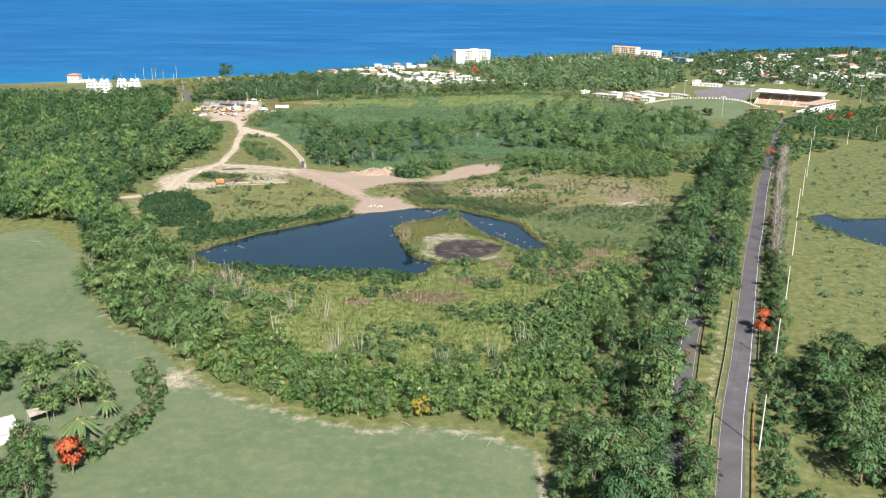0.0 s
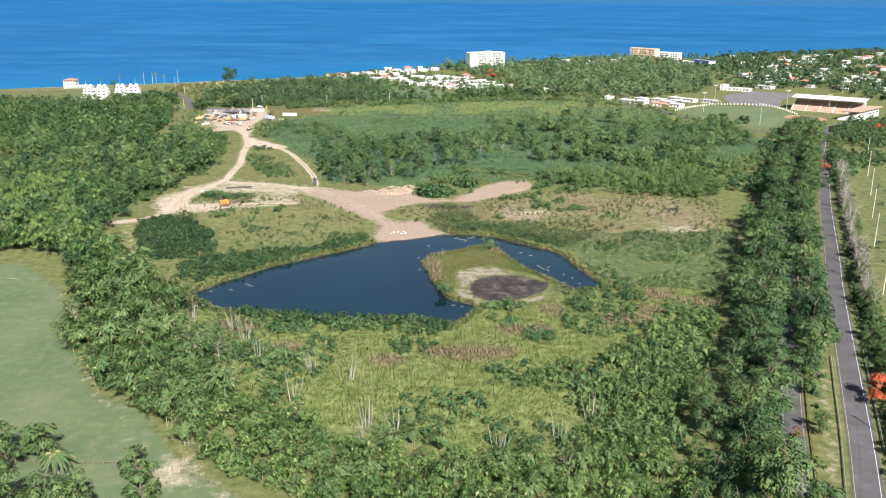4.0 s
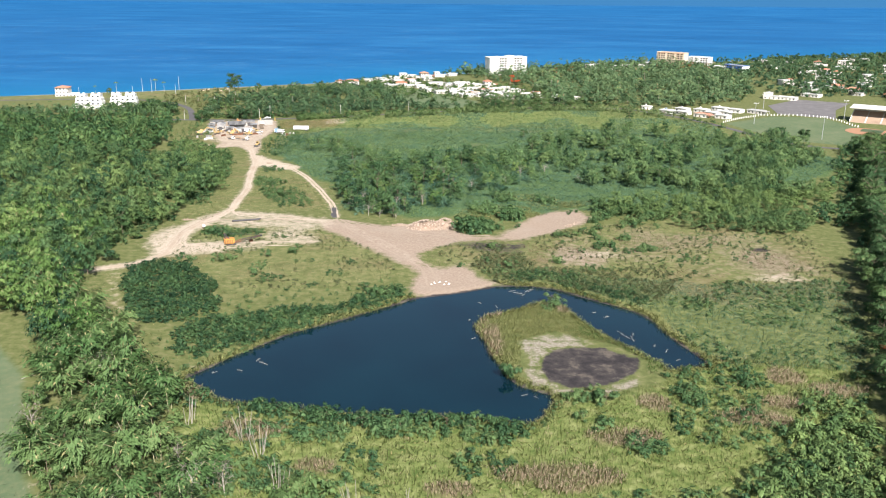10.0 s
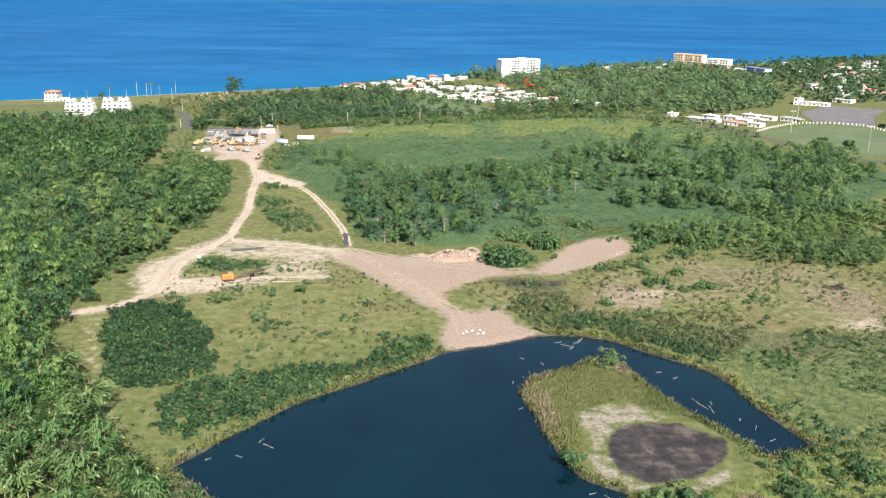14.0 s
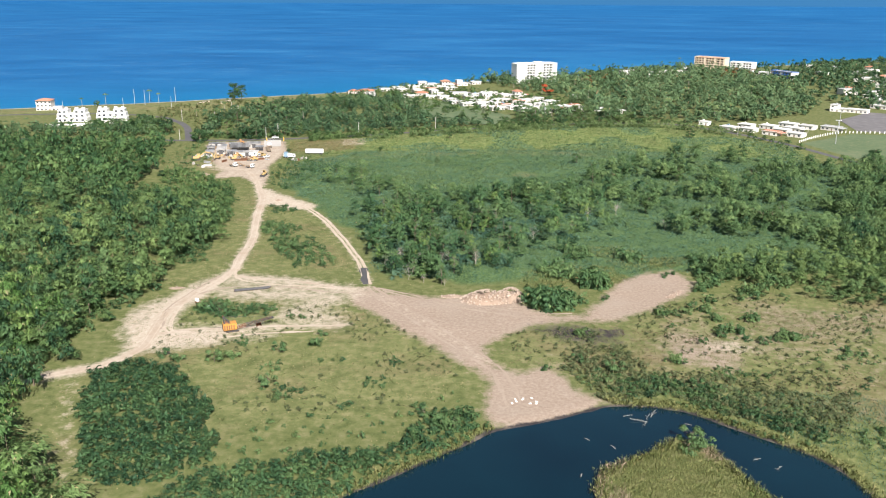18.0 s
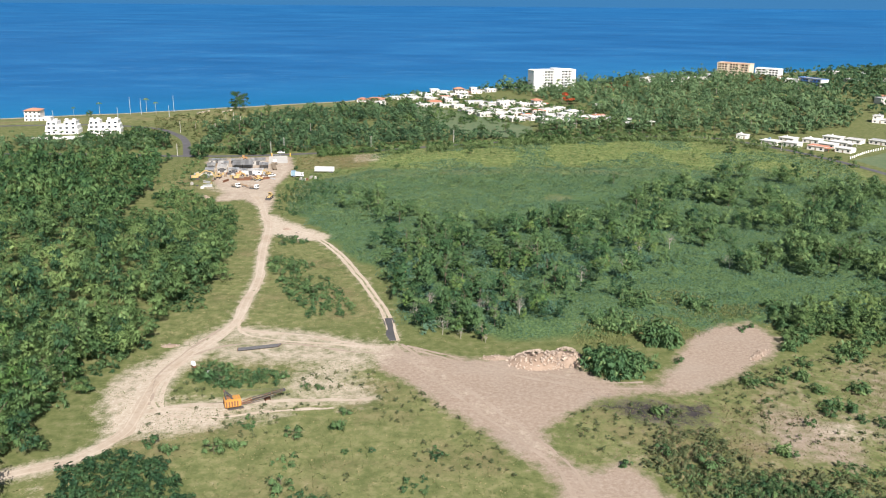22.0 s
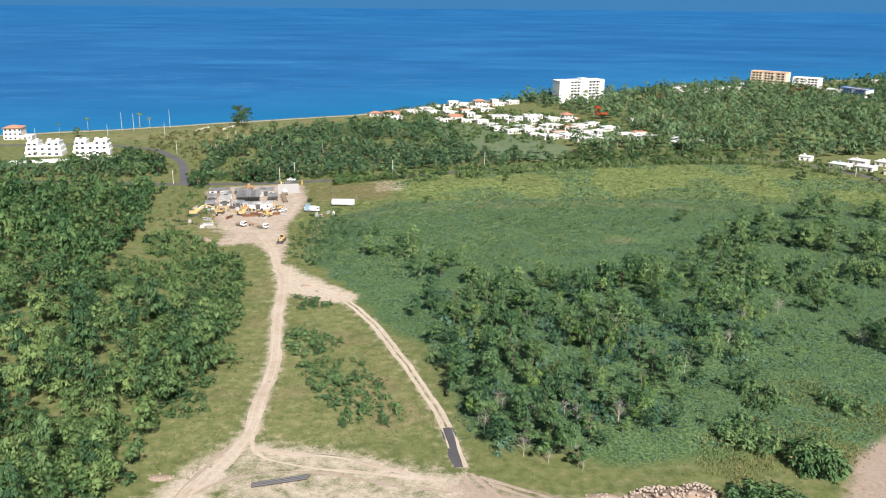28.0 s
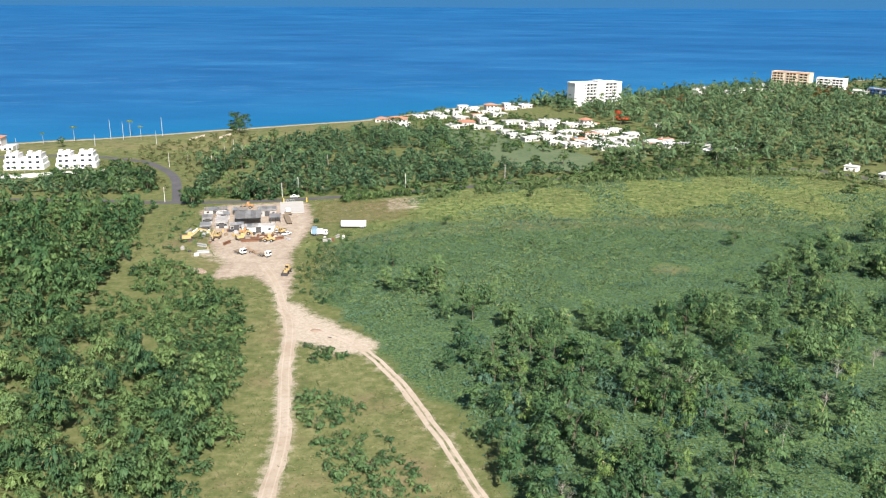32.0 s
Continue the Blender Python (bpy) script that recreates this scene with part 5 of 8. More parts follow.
grow("shrubs", EAST_MARSH, 3.4, SHRUBS, "leaf_shrub", "low dark shrubs along the eastern bank", "shrubs", 65, 0.3, 0.8, thin=(14, -0.1))
grow("thicket", [(-141, 372), (-134, 374), (-126, 369), (-112, 369), (-111, 361), (-128, 359), (-140, 363)], 2.2, SHRUBS, "leaf_shrub", "green bushes grown over old machine parts", "thicket", 66, 0.5, 1.0, room=-1.0)


grow("thicket", BANK_SCRUB, 2.0, SHRUBS, "leaf_olive", "low olive scrub along the far pond bank", "thicket", 501, 0.35, 0.8, room=-0.5)
grow("thicket", EAST_SCRUB_LOW, 3.0, SHRUBS, "leaf_olive", "low olive scrub in the eastern meadow", "thicket", 502, 0.3, 0.7, thin=(9, -0.1))
grow("shrubs", DRY_EAST, 3.2, SHRUBS, "leaf_olive", "patches of low olive weeds in the dry meadow", "shrubs", 503, 0.25, 0.55, thin=(12, 0.15))
grow("thicket", [(41.7, 388), (43, 374), (61, 378), (80, 388), (84, 404), (62, 406.5), (49, 413), (46, 400)], 2.6, SHRUBS, "leaf_shrub", "dense low green shrubs east of the cleared ground", "thicket", 506, 0.9, 1.7, thin=(9, -0.35))
grow("thicket", [(-16, 346), (-5.5, 351), (6.5, 341.5), (8.5, 331), (-6, 326), (-20, 330)], 2.3, SHRUBS, "leaf_olive", "low olive scrub in the dry meadow", "thicket", 507, 0.3, 0.65, thin=(7, -0.3))
clumps("thicket", [(-15, 372, 8.5, 5.0), (4, 389, 6.5, 5.0)], 1.9, SHRUBS, "leaf_shrub", "rounded creeper-grown bushes beside the rubble", "thicket", 508, 1.7, 2.5)
clumps("shrubs", [(24.2, 365, 2.4, 2), (32.3, 366.4, 2.6, 1.2), (40, 368.5, 2.4, 2), (41, 354, 4, 1.6), (41, 361.5, 2, 1.2), (18.5, 334, 3.5, 2.4), (-8, 350, 3, 1.6), (36, 393, 5, 1.8), (52, 362, 3, 1.6), (60, 350, 4, 2)], 1.6, SHRUBS, "leaf_shrub", "single green bushes on the dry ground", "shrubs", 509, 0.7, 1.2)
grow("shrubs", DRY_NORTH, 3.4, SHRUBS, "leaf_olive", "patches of low olive weeds on the grassy rise", "shrubs", 504, 0.25, 0.5, thin=(11, 0.25))
clumps("thicket", [(-76, 235, 6, 3), (-60, 232, 6, 3), (-47, 231, 5, 3), (-36, 232, 5, 2.5), (-24, 231, 5, 2.5), (-12, 229, 5, 3)], 2.2, SHRUBS, "leaf_dark", "rounded dark shrubs overhanging the south bank", "thicket", 505, 0.8, 1.35)


def bank(points, label, seed, out0, out1, step, templates, material, smin, smax, part_of=None):
    """Growth along the edge of a pond."""
    r = np.random.default_rng(seed)
    line = curve(list(points) + [points[0]], step)
    n = sides_of(line)
    off = r.uniform(out0, out1, len(line)) - 0.5
    test = line + n * 0.8
    flip = np.where(area(points, test[:, 0], test[:, 1]) < 0, -1, 1)
    q = line + n * (off * flip)[:, None]
    ok = (area(PINK_PAD, q[:, 0], q[:, 1]) > 0.5) & (area(points, q[:, 0], q[:, 1]) > -0.6)
    if part_of is not None:
        ok &= part_of(q[:, 0], q[:, 1])
    q = q[ok]
    return strew("bank_growth", templates, q[:, 0], q[:, 1], r.uniform(smin, smax, len(q)), MATS[material].name, label, "reeds", seed=seed)


TALL_REEDS = [tuft(190 + i, 14, 0.6, 1.2, 0.17, 0.6) for i in range(5)]
for k in range(3):
    bank(POND, "green reeds and grass along the pond edge", 70 + k, -0.1, 2.4, 0.75, TALL_REEDS, "leaf_reed", 0.6, 1.2)
bank(POND, "low shrubs overhanging the pond edge", 75, 0.6, 3.0, 1.6, SHRUBS, "leaf_shrub", 0.35, 0.75, lambda x, y: (y < 240) | ((x < -40) & (y > 262)) | ((x > 10) & (y > 296)))
bank(POND, "straw-coloured reeds along the spit", 76, 0.3, 3.0, 0.7, TALL_REEDS, "leaf_straw", 0.8, 1.5, lambda x, y: (x > -20) & (x < -9) & (y > 262) & (y < 294))
bank(EAST_POND, "reeds round the small eastern pond", 77, 0.2, 3.0, 1.0, TALL_REEDS, "leaf_reed", 0.7, 1.3)
grow("reeds", [(18, 284), (26, 276), (34, 268), (40, 258), (34, 254), (33, 262), (26, 271), (16, 278)], 1.0, TALL_REEDS, "leaf_bright", "green grass between mud flat and channel", "reeds", 78, 0.5, 1.0)
clumps("thicket", [(-96, 318, 5, 3), (-80, 312, 4, 2.5), (-72, 322, 5, 3), (-88, 334, 5, 2.5), (-104, 330, 4, 3), (-66, 334, 3, 2), (-118, 344, 5, 2.5)], 2.4, SHRUBS, "leaf_shrub", "low green shrubs scattered on the grassy rise", "thicket", 400, 0.3, 0.75)
grow("meadow", DRY_YARD, 1.1, REEDS, "leaf_tan", "dry tan grass in the plot beside the yard", "meadow", 79, 0.35, 0.7)
grow("meadow", MARSH, 3.4, REEDS, "leaf_straw", "dry stalks among the green reeds", "reeds", 80, 0.4, 0.9, thin=(12, 0.15))
grow("creeper", NORTH_MEADOW, 2.8, VINES, "leaf_vine", "blue-green creeper patches in the meadow", "creeper", 81, 0.8, 1.6, thin=(26, 0.12))
grow("forest", [(4, 440), (60, 425), (120, 418), (175, 440), (200, 520), (150, 552), (60, 548), (10, 520)], 9.5, MID_TREES, "leaf_shrub", "single trees in the creeper field", "forest", 82, 0.3, 0.9, thin=(20, -0.15), tall=(0.9, 1.5))
grow("meadow", [(-140, 520), (0, 515), (120, 520), (190, 555), (120, 604), (20, 606), (-112, 600)], 2.8, VINES, "leaf_pale", "light green weeds mixed into the creeper", "meadow", 83, 0.7, 1.5, thin=(17, 0.05))
grow("meadow", [(-146, 508), (-114, 588), (-20, 598), (-8, 532), (-60, 506), (-92, 500), (-122, 484)], 2.7, VINES, "leaf_pale", "light green weeds between track and creeper", "meadow", 84, 0.7, 1.5, thin=(15, -0.15))

# ---------------------------------------------------------------- trees as things: trunk and crown
def leaf_part(name, quads, material, parent):
    if quads.shape[-1] == 6:
        ob = new(name, leaf_mesh(name, quads.reshape(-1, 6), material))
    else:
        ob = new(name, mesh_from(name, quads.reshape(-1, 3), np.arange(quads.shape[0] * 4).reshape(-1, 4), MATS[material]))
    ob.parent = parent
    return ob


def trunk_mesh(seed, tall, spread, girth, limbs, fork=0.35, lean=0.05):
    r = random.Random(seed)
    bm = bmesh.new()
    top = Vector((r.uniform(-1, 1) * lean * tall, r.uniform(-1, 1) * lean * tall, tall * 0.8))
    bend = top * 0.5 + Vector((r.uniform(-0.3, 0.3), r.uniform(-0.3, 0.3), 0))
    tube(bm, (0, 0, -0.4), bend, girth, girth * 0.75, 7)
    tube(bm, bend, top, girth * 0.75, girth * 0.3, 6)
    for i in range(limbs):
        a = i * 2.4 + r.uniform(-0.4, 0.4)
        f = fork + (0.95 - fork) * (i + r.random()) / limbs
        start = bend * min(1, f * 2) if f < 0.5 else bend.lerp(top, (f - 0.5) * 2)
        reach = spread * r.uniform(0.5, 0.9) * (1.1 - 0.4 * f)
        end = start + Vector((math.cos(a) * reach, math.sin(a) * reach, tall * r.uniform(0.12, 0.3)))
        mid = start.lerp(end, 0.5) + Vector((0, 0, tall * 0.04))
        tube(bm, start, mid, girth * 0.42, girth * 0.3, 5)
        tube(bm, mid, end, girth * 0.3, girth * 0.1, 5)
    return bm


def make_tree(seed, tall, spread, n, material, label, category="tree", size=0.62, base=0.25, lobes=10, flat=0.7, girth=0.22, bark="bark", name="tree", bare=0.0):
    t = thing(name, label, category, pose(0, 0, -500))
    part("trunk", trunk_mesh(seed, tall, spread, girth, 7, 0.3), MATS[bark], t)
    leaf_part("crown", crown(seed, n, spread, tall, tall * base, lobes, size, flat), material, t)
    return t


def make_bamboo(seed, n, stems, radius, tall, label):
    t = thing("bamboo", label, "bamboo", pose(0, 0, -500))
    r = random.Random(seed)
    for i in range(3):
        bm = bmesh.new()
        a, s = r.uniform(0, 6.28), r.uniform(0.3, 1)
        foot = Vector((math.cos(a) * 0.8 * s, math.sin(a) * 0.8 * s, -0.3))
        mid = Vector((math.cos(a) * radius * 0.22 * s, math.sin(a) * radius * 0.22 * s, tall * 0.55))
        tip = Vector((math.cos(a) * radius * 0.6 * s, math.sin(a) * radius * 0.6 * s, tall * r.uniform(0.55, 0.82)))
        tube(bm, foot, mid, 0.08, 0.07, 5)
        tube(bm, mid, tip, 0.07, 0.03, 5)
        part("culm", bm, MATS["culm"], t, "pale leaning bamboo culm")
    leaf_part("crown", bamboo_crown(seed, n, stems, radius, tall), "leaf_bamboo", t)
    return t


def make_palm(seed, tall, label, fronds=17, length=3.6):
    t = thing("palm_tree", label, "palm tree", pose(0, 0, -500))
    r = np.random.default_rng(seed)
    bm = bmesh.new()
    lean = r.uniform(-0.08, 0.08, 2) * tall
    p = [Vector((lean[0] * f * f, lean[1] * f * f, tall * f - 0.3)) for f in (0, 0.35, 0.7, 1.0)]
    for a, b, g in zip(p, p[1:], (0.22, 0.17, 0.15)):
        tube(bm, a, b, g, g * 0.85, 7)
    part("trunk", bm, MATS["bark_pale"], t)
    qs = []
    for i in range(fronds):
        a = i * 2.399 + r.uniform(-0.2, 0.2)
        up = r.uniform(-0.25, 1.0)
        d = np.array([math.cos(a), math.sin(a)])
        side = np.array([-d[1], d[0], 0])
        pts = []
        for f in np.linspace(0, 1, 5):
            out = length * f * (0.95 - 0.25 * max(0, up) * (1 - f))
            z = tall + length * (0.55 * up * f - (0.55 + 0.25 * up) * f * f)
            pts.append(np.array([lean[0] + d[0] * out, lean[1] + d[1] * out, z]))
        for k in range(4):
            w0, w1 = (0.34, 0.55, 0.55, 0.42, 0.10)[k], (0.34, 0.55, 0.55, 0.42, 0.10)[k + 1]
            drop = np.array([0, 0, -0.22])
            for s in (-1, 1):
                qs.append(np.stack([pts[k], pts[k + 1], pts[k + 1] + s * side * w1 + drop, pts[k] + s * side * w0 + drop]))
    leaf_part("fronds", np.array(qs), "leaf_palm", t)
    return t


def make_bare(seed, tall, label):
    t = thing("bare_tree", label, "tree", pose(0, 0, -500))
    r = np.random.default_rng(seed)
    part("trunk", trunk_mesh(seed, tall, tall * 0.35, 0.16, 11, 0.25), MATS["bark_pale"], t)
    n = 150
    d = r.normal(size=(n, 3)) * np.array([0.9, 0.9, 0.6]) + np.array([0, 0, 0.5])
    d /= np.linalg.norm(d, axis=1, keepdims=True)
    c = np.column_stack([r.normal(0, tall * 0.17, n), r.normal(0, tall * 0.17, n), r.uniform(0.45, 1.05, n) * tall])
    s = np.cross(d, r.normal(size=(n, 3)))
    s *= 0.035 / (np.linalg.norm(s, axis=1, keepdims=True) + 1e-9)
    ln = r.uniform(0.6, 1.5, n)[:, None]
    tw = leaf_part("branchwork", np.stack([c - s, c + s, c + d * ln + 0.3 * s, c + d * ln - 0.3 * s], 1), "twig", t)
    tagged(tw, kind="stuff")
    return t


BROAD = [make_tree(200 + i, (9.5, 11, 8.5, 12)[i], (4.0, 4.6, 3.6, 4.4)[i], 900, "leaf_tree", "broad green leafy tree with an uneven crown", size=0.40, lobes=14) for i in range(4)]
SLIM = [make_tree(210 + i, (9, 8, 10)[i], (2.4, 2.1, 2.7)[i], 400, "leaf_shrub", "slim young green tree rising out of the creeper", size=0.42, name="young_tree", base=0.28, lobes=9, girth=0.14) for i in range(3)]
ROADSIDE = [make_tree(220 + i, (13, 15, 11.5, 14)[i], (5.4, 6.2, 4.8, 5.6)[i], 1700, ("leaf_dark", "leaf_tree", "leaf_dark", "leaf_shrub")[i], "large green roadside tree with layered branches", name="roadside_tree", base=0.2, lobes=20, flat=0.6, girth=0.3, size=0.42) for i in range(4)]
FLAME = [make_tree(230 + i, 8.5, 4.2, 620, "leaf_flame", "flame tree in full orange-red blossom", size=0.46, lobes=9, flat=0.5, base=0.35, name="flame_tree", category="flame tree") for i in range(2)]
RUSTY = [make_tree(236, 8, 3.6, 300, "leaf_rust", "tree with rusty orange fading blossom")]
GOLD = [make_tree(238, 7, 2.8, 260, "leaf_yellow", "yellow-leaved tree at the pasture edge")]
ROUND = [make_tree(240 + i, 7.5, 4.8, 560, "leaf_dark", "round dense dark green shade tree", name="shade_tree", size=0.7, base=0.12, lobes=12, flat=0.75) for i in range(2)]
BUSH = [make_tree(250 + i, (3.2, 2.6, 3.8)[i], (2.6, 2.2, 3.0)[i], 300, "leaf_shrub", "rounded green bush in the dry grass", category="bush", size=0.38, base=0.02, lobes=8, girth=0.08, name="bush") for i in range(3)]
HEDGE = [make_tree(256 + i, (5, 6)[i], (3.0, 3.4)[i], 620, "leaf_tree", "dense bright green hedge tree", name="hedge_tree", size=0.38, base=0.05, lobes=9) for i in range(2)]
BAMBOO = [make_bamboo(260 + i, 1500, 34, (5.2, 6.0, 4.6)[i], (9.5, 11, 8.5)[i], "feathery yellow-green clump of bamboo") for i in range(3)]
PALM = [make_palm(270, 9.5, "tall coconut palm near the shore"), make_palm(271, 5.5, "coconut palm with yellowing fronds", 19, 4.6), make_palm(272, 12, "slender tall palm standing at the shore", 15, 3.0)]
BARE = [make_bare(280 + i, (9, 11, 7)[i], "leafless pale grey tree") for i in range(3)]
SAMPLES = [*BROAD, *SLIM, *ROADSIDE, *FLAME, *RUSTY, *GOLD, *ROUND, *BUSH, *HEDGE, *BAMBOO, *PALM, *BARE]
PR = random.Random(5)


def plant(kinds, x, y, scale=1.0, group="", vary=0.2):
    k = PR.choice(kinds)
    s = scale * PR.uniform(1 - vary, 1 + vary)
    z = float(height(np.array([x]), np.array([y]))[0])
    ob = copy_thing(k, pose(x, y * NORTH, z, 0, 0, PR.uniform(0, 360)))
    ob.scale = (s, s, s * PR.uniform(0.9, 1.12))
    if group:
        ob["group"] = group
    return ob


def plant_area(kinds, polygon, spacing, seed, scale=1.0, group="", room=1.0, most=400, thin=None):
    x, y = dots(polygon, spacing, seed)
    ok = free(x, y, room)
    if thin:
        ok &= grid_noise(x, y, thin[0], seed) > thin[1]
    pairs = list(zip(x[ok], y[ok]))
    random.Random(seed).shuffle(pairs)
    for a, b in pairs[:most]:
        plant(kinds, float(a), float(b), scale, group)


def plant_line(kinds, points, spacing, side, scale, group, wander=2.0, y0=-1e9, y1=1e9):
    line = curve(points, spacing)
    n = sides_of(line)
    for p, s in zip(line, n):
        if y0 < p[1] < y1:
            q = p + s * (side + PR.uniform(-wander, wander))
            plant(kinds, float(q[0]), float(q[1]), scale, group)


# roadside rows
plant_line(ROADSIDE, ROAD_WEST, 7.5, -7.5, 1.18, "roadside trees", 3.0, 95, 545)
plant_line(ROADSIDE + BROAD, ROAD_WEST, 8, -14, 0.95, "roadside trees", 2.5, 95, 330)
plant_line(BROAD + ROADSIDE, ROAD_WEST, 8, -21, 0.9, "roadside trees", 3, 95, 180)
plant_line(ROADSIDE + BROAD, ROAD_WEST, 6.0, 5.2, 1.08, "median trees", 2.0, 190, 530)
plant_line(ROADSIDE + BROAD, ROAD_WEST, 4.5, 5.6, 0.95, "median trees", 2.0, 88, 146)
plant_line(ROADSIDE, ROAD_WEST, 8, -3.6, 1.0, "roadside trees", 0.6, 88, 144)
plant_line(BROAD, ROAD_WEST, 7.5, 9.8, 0.85, "median trees", 0.8, 216, 470)
plant_line(BROAD[:1] + BUSH, ROAD_WEST, 6, 6.4, 0.75, "median trees", 0.6, 172, 206)
plant_line(HEDGE, ROAD_EAST, 4.6, 9.5, 1.1, "roadside hedge trees", 1.5, 168, 520)
plant_line(BROAD, ROAD_EAST, 9, 10.5, 0.75, "roadside hedge trees", 1.5, 176, 300)
plant_line(BUSH, ROAD_EAST, 4.2, 8.2, 0.8, "roadside bushes", 1.2, 100, 420)
plant_line(BUSH, ROAD_EAST, 4.0, 11.5, 1.0, "roadside bushes", 1.6, 100, 176)
plant_line(BARE, ROAD_EAST, 8, 8.6, 1.15, "bare roadside trees", 1.5, 240, 430)
for x, y in ((112, 150), (121, 158), (117, 140), (131, 150), (126, 168), (140, 160), (103, 118), (114, 112), (136, 138), (108, 132), (124, 143), (146, 150)):
    plant(ROADSIDE, x, y, 1.05, "trees east of the road")
for x, y in ((120, 122), (128, 128), (137, 120)):
    plant(BARE, x, y, 0.9, "bare trees east of the road")
# flame trees
for x, y, s in ((111.5, 186.5, 1.05), (222, 453, 1.1), (229, 424, 0.9), (110.5, 264, 0.75), (334, 536, 1.2), (359, 551, 1.2), (50, 827, 1.5), (-84, 119, 1.25), (112, 248, 0.62), (68, 140, 0.5)):
    plant(FLAME, x, y, s, "flame trees", 0.08)
for x, y, s in ((96, 216, 0.7), (80, 170, 0.5), (300, 965, 1.6), (322, 970, 1.5), (285, 960, 1.4), (110, 905, 1.3), (130, 915, 1.4)):
    plant(RUSTY, x, y, s, "rusty trees", 0.1)
plant(GOLD, -2, 141, 0.95)
plant(BROAD, -12, 141, 0.8)
# pasture garden
for x, y, s in ((-128, 158, 0.9), (-122, 163, 0.9), (-116, 160, 0.85), (-110, 164, 0.8), (-124, 152, 0.8), (-98, 146, 0.8), (-104, 141, 0.9), (-93, 148, 0.7), (-99, 126, 0.8), (-92, 112, 1.0), (-100, 110, 1.0), (-94, 118, 0.8), (-106, 118, 0.9)):
    plant(BROAD, x, y, s * 1.3, "garden trees")
    plant(BROAD + HEDGE, x + 3.5, y - 3, s * 1.2, "garden trees")
    plant(HEDGE, x - 3, y + 2.5, s * 1.3, "garden trees")
for i in range(11):
    plant(HEDGE, -83 + 8 * math.sin(i * 0.31) - i * 0.1, 158 - i * 3.6, 1.15, "garden hedge")
for x, y, s in ((-101, 157, 1.0), (-88, 130, 1.2), (-86, 140, 0.9), (-79, 158, 0.5)):
    plant([PALM[1]], x, y, s, "garden palms", 0.08)
# bamboo belt
plant_area(BAMBOO, BAMBOO_BELT, 9.0, 61, 1.32, "bamboo clumps", 1.0, 100)
plant_area(BROAD + HEDGE, BAMBOO_BELT, 10.5, 161, 0.8, "trees among the bamboo", 1.0, 60)
plant_area(BARE, BAMBOO_BELT, 22, 162, 0.8, "bare trees in the bamboo", 1.0, 12)
plant_area(BAMBOO, [(-62, 206), (-56, 182), (-30, 172), (20, 164), (24, 152), (-10, 156), (-60, 176)], 9, 62, 0.62, "bamboo clumps", 1.0, 14)
for x, y in ((-84, 200), (-92, 214), (-120, 240), (-140, 262), (-128, 250), (-70, 190), (-48, 176), (-110, 232), (-146, 272), (20, 158), (-30, 166)):
    plant(BARE, x, y, 0.85, "bare trees in the bamboo")
plant([PALM[0]], -134, 252, 0.8)
CR = random.Random(31)
for x, y in ((-48, 200), (-38, 196), (-66, 206), (-79, 224), (-74, 218), (-30, 176), (-22, 172), (20, 170), (30, 178), (-52, 186), (4, 164), (-96, 230)):
    cn = thing("dry_canes", "bundle of bleached dry canes standing in the reeds", "cane", pose(x, y, float(height(x, y))), "dry canes")
    for k in range(7):
        u, v = CR.uniform(-1.6, 1.6), CR.uniform(-1.6, 1.6)
        part("cane", tube(bmesh.new(), (u, v, -0.2), (u * 1.9 + CR.uniform(-1, 1), v * 1.9, CR.uniform(5.0, 8.6)), 0.09, 0.04, 5), MATS["bark_pale"], cn)
plant_area(BAMBOO, SOUTH_BELT, 9.0, 163, 0.8, "bamboo clumps", 0.5, 44)
for x, y, s in ((229, 577, 1.0), (272, 551, 1.0)):
    plant(ROUND, x, y, s, "round shade trees", 0.08)
# edge of the south belt
for i, (x, y) in enumerate(((-60, 158), (-52, 153), (-44, 149), (-36, 147), (-28, 144), (-20, 142), (6, 142), (14, 141), (22, 136), (29, 134), (36, 136), (33, 146), (24, 147), (12, 150))):
    plant(BROAD, x, y + 1.5, 0.66, "pasture edge trees")
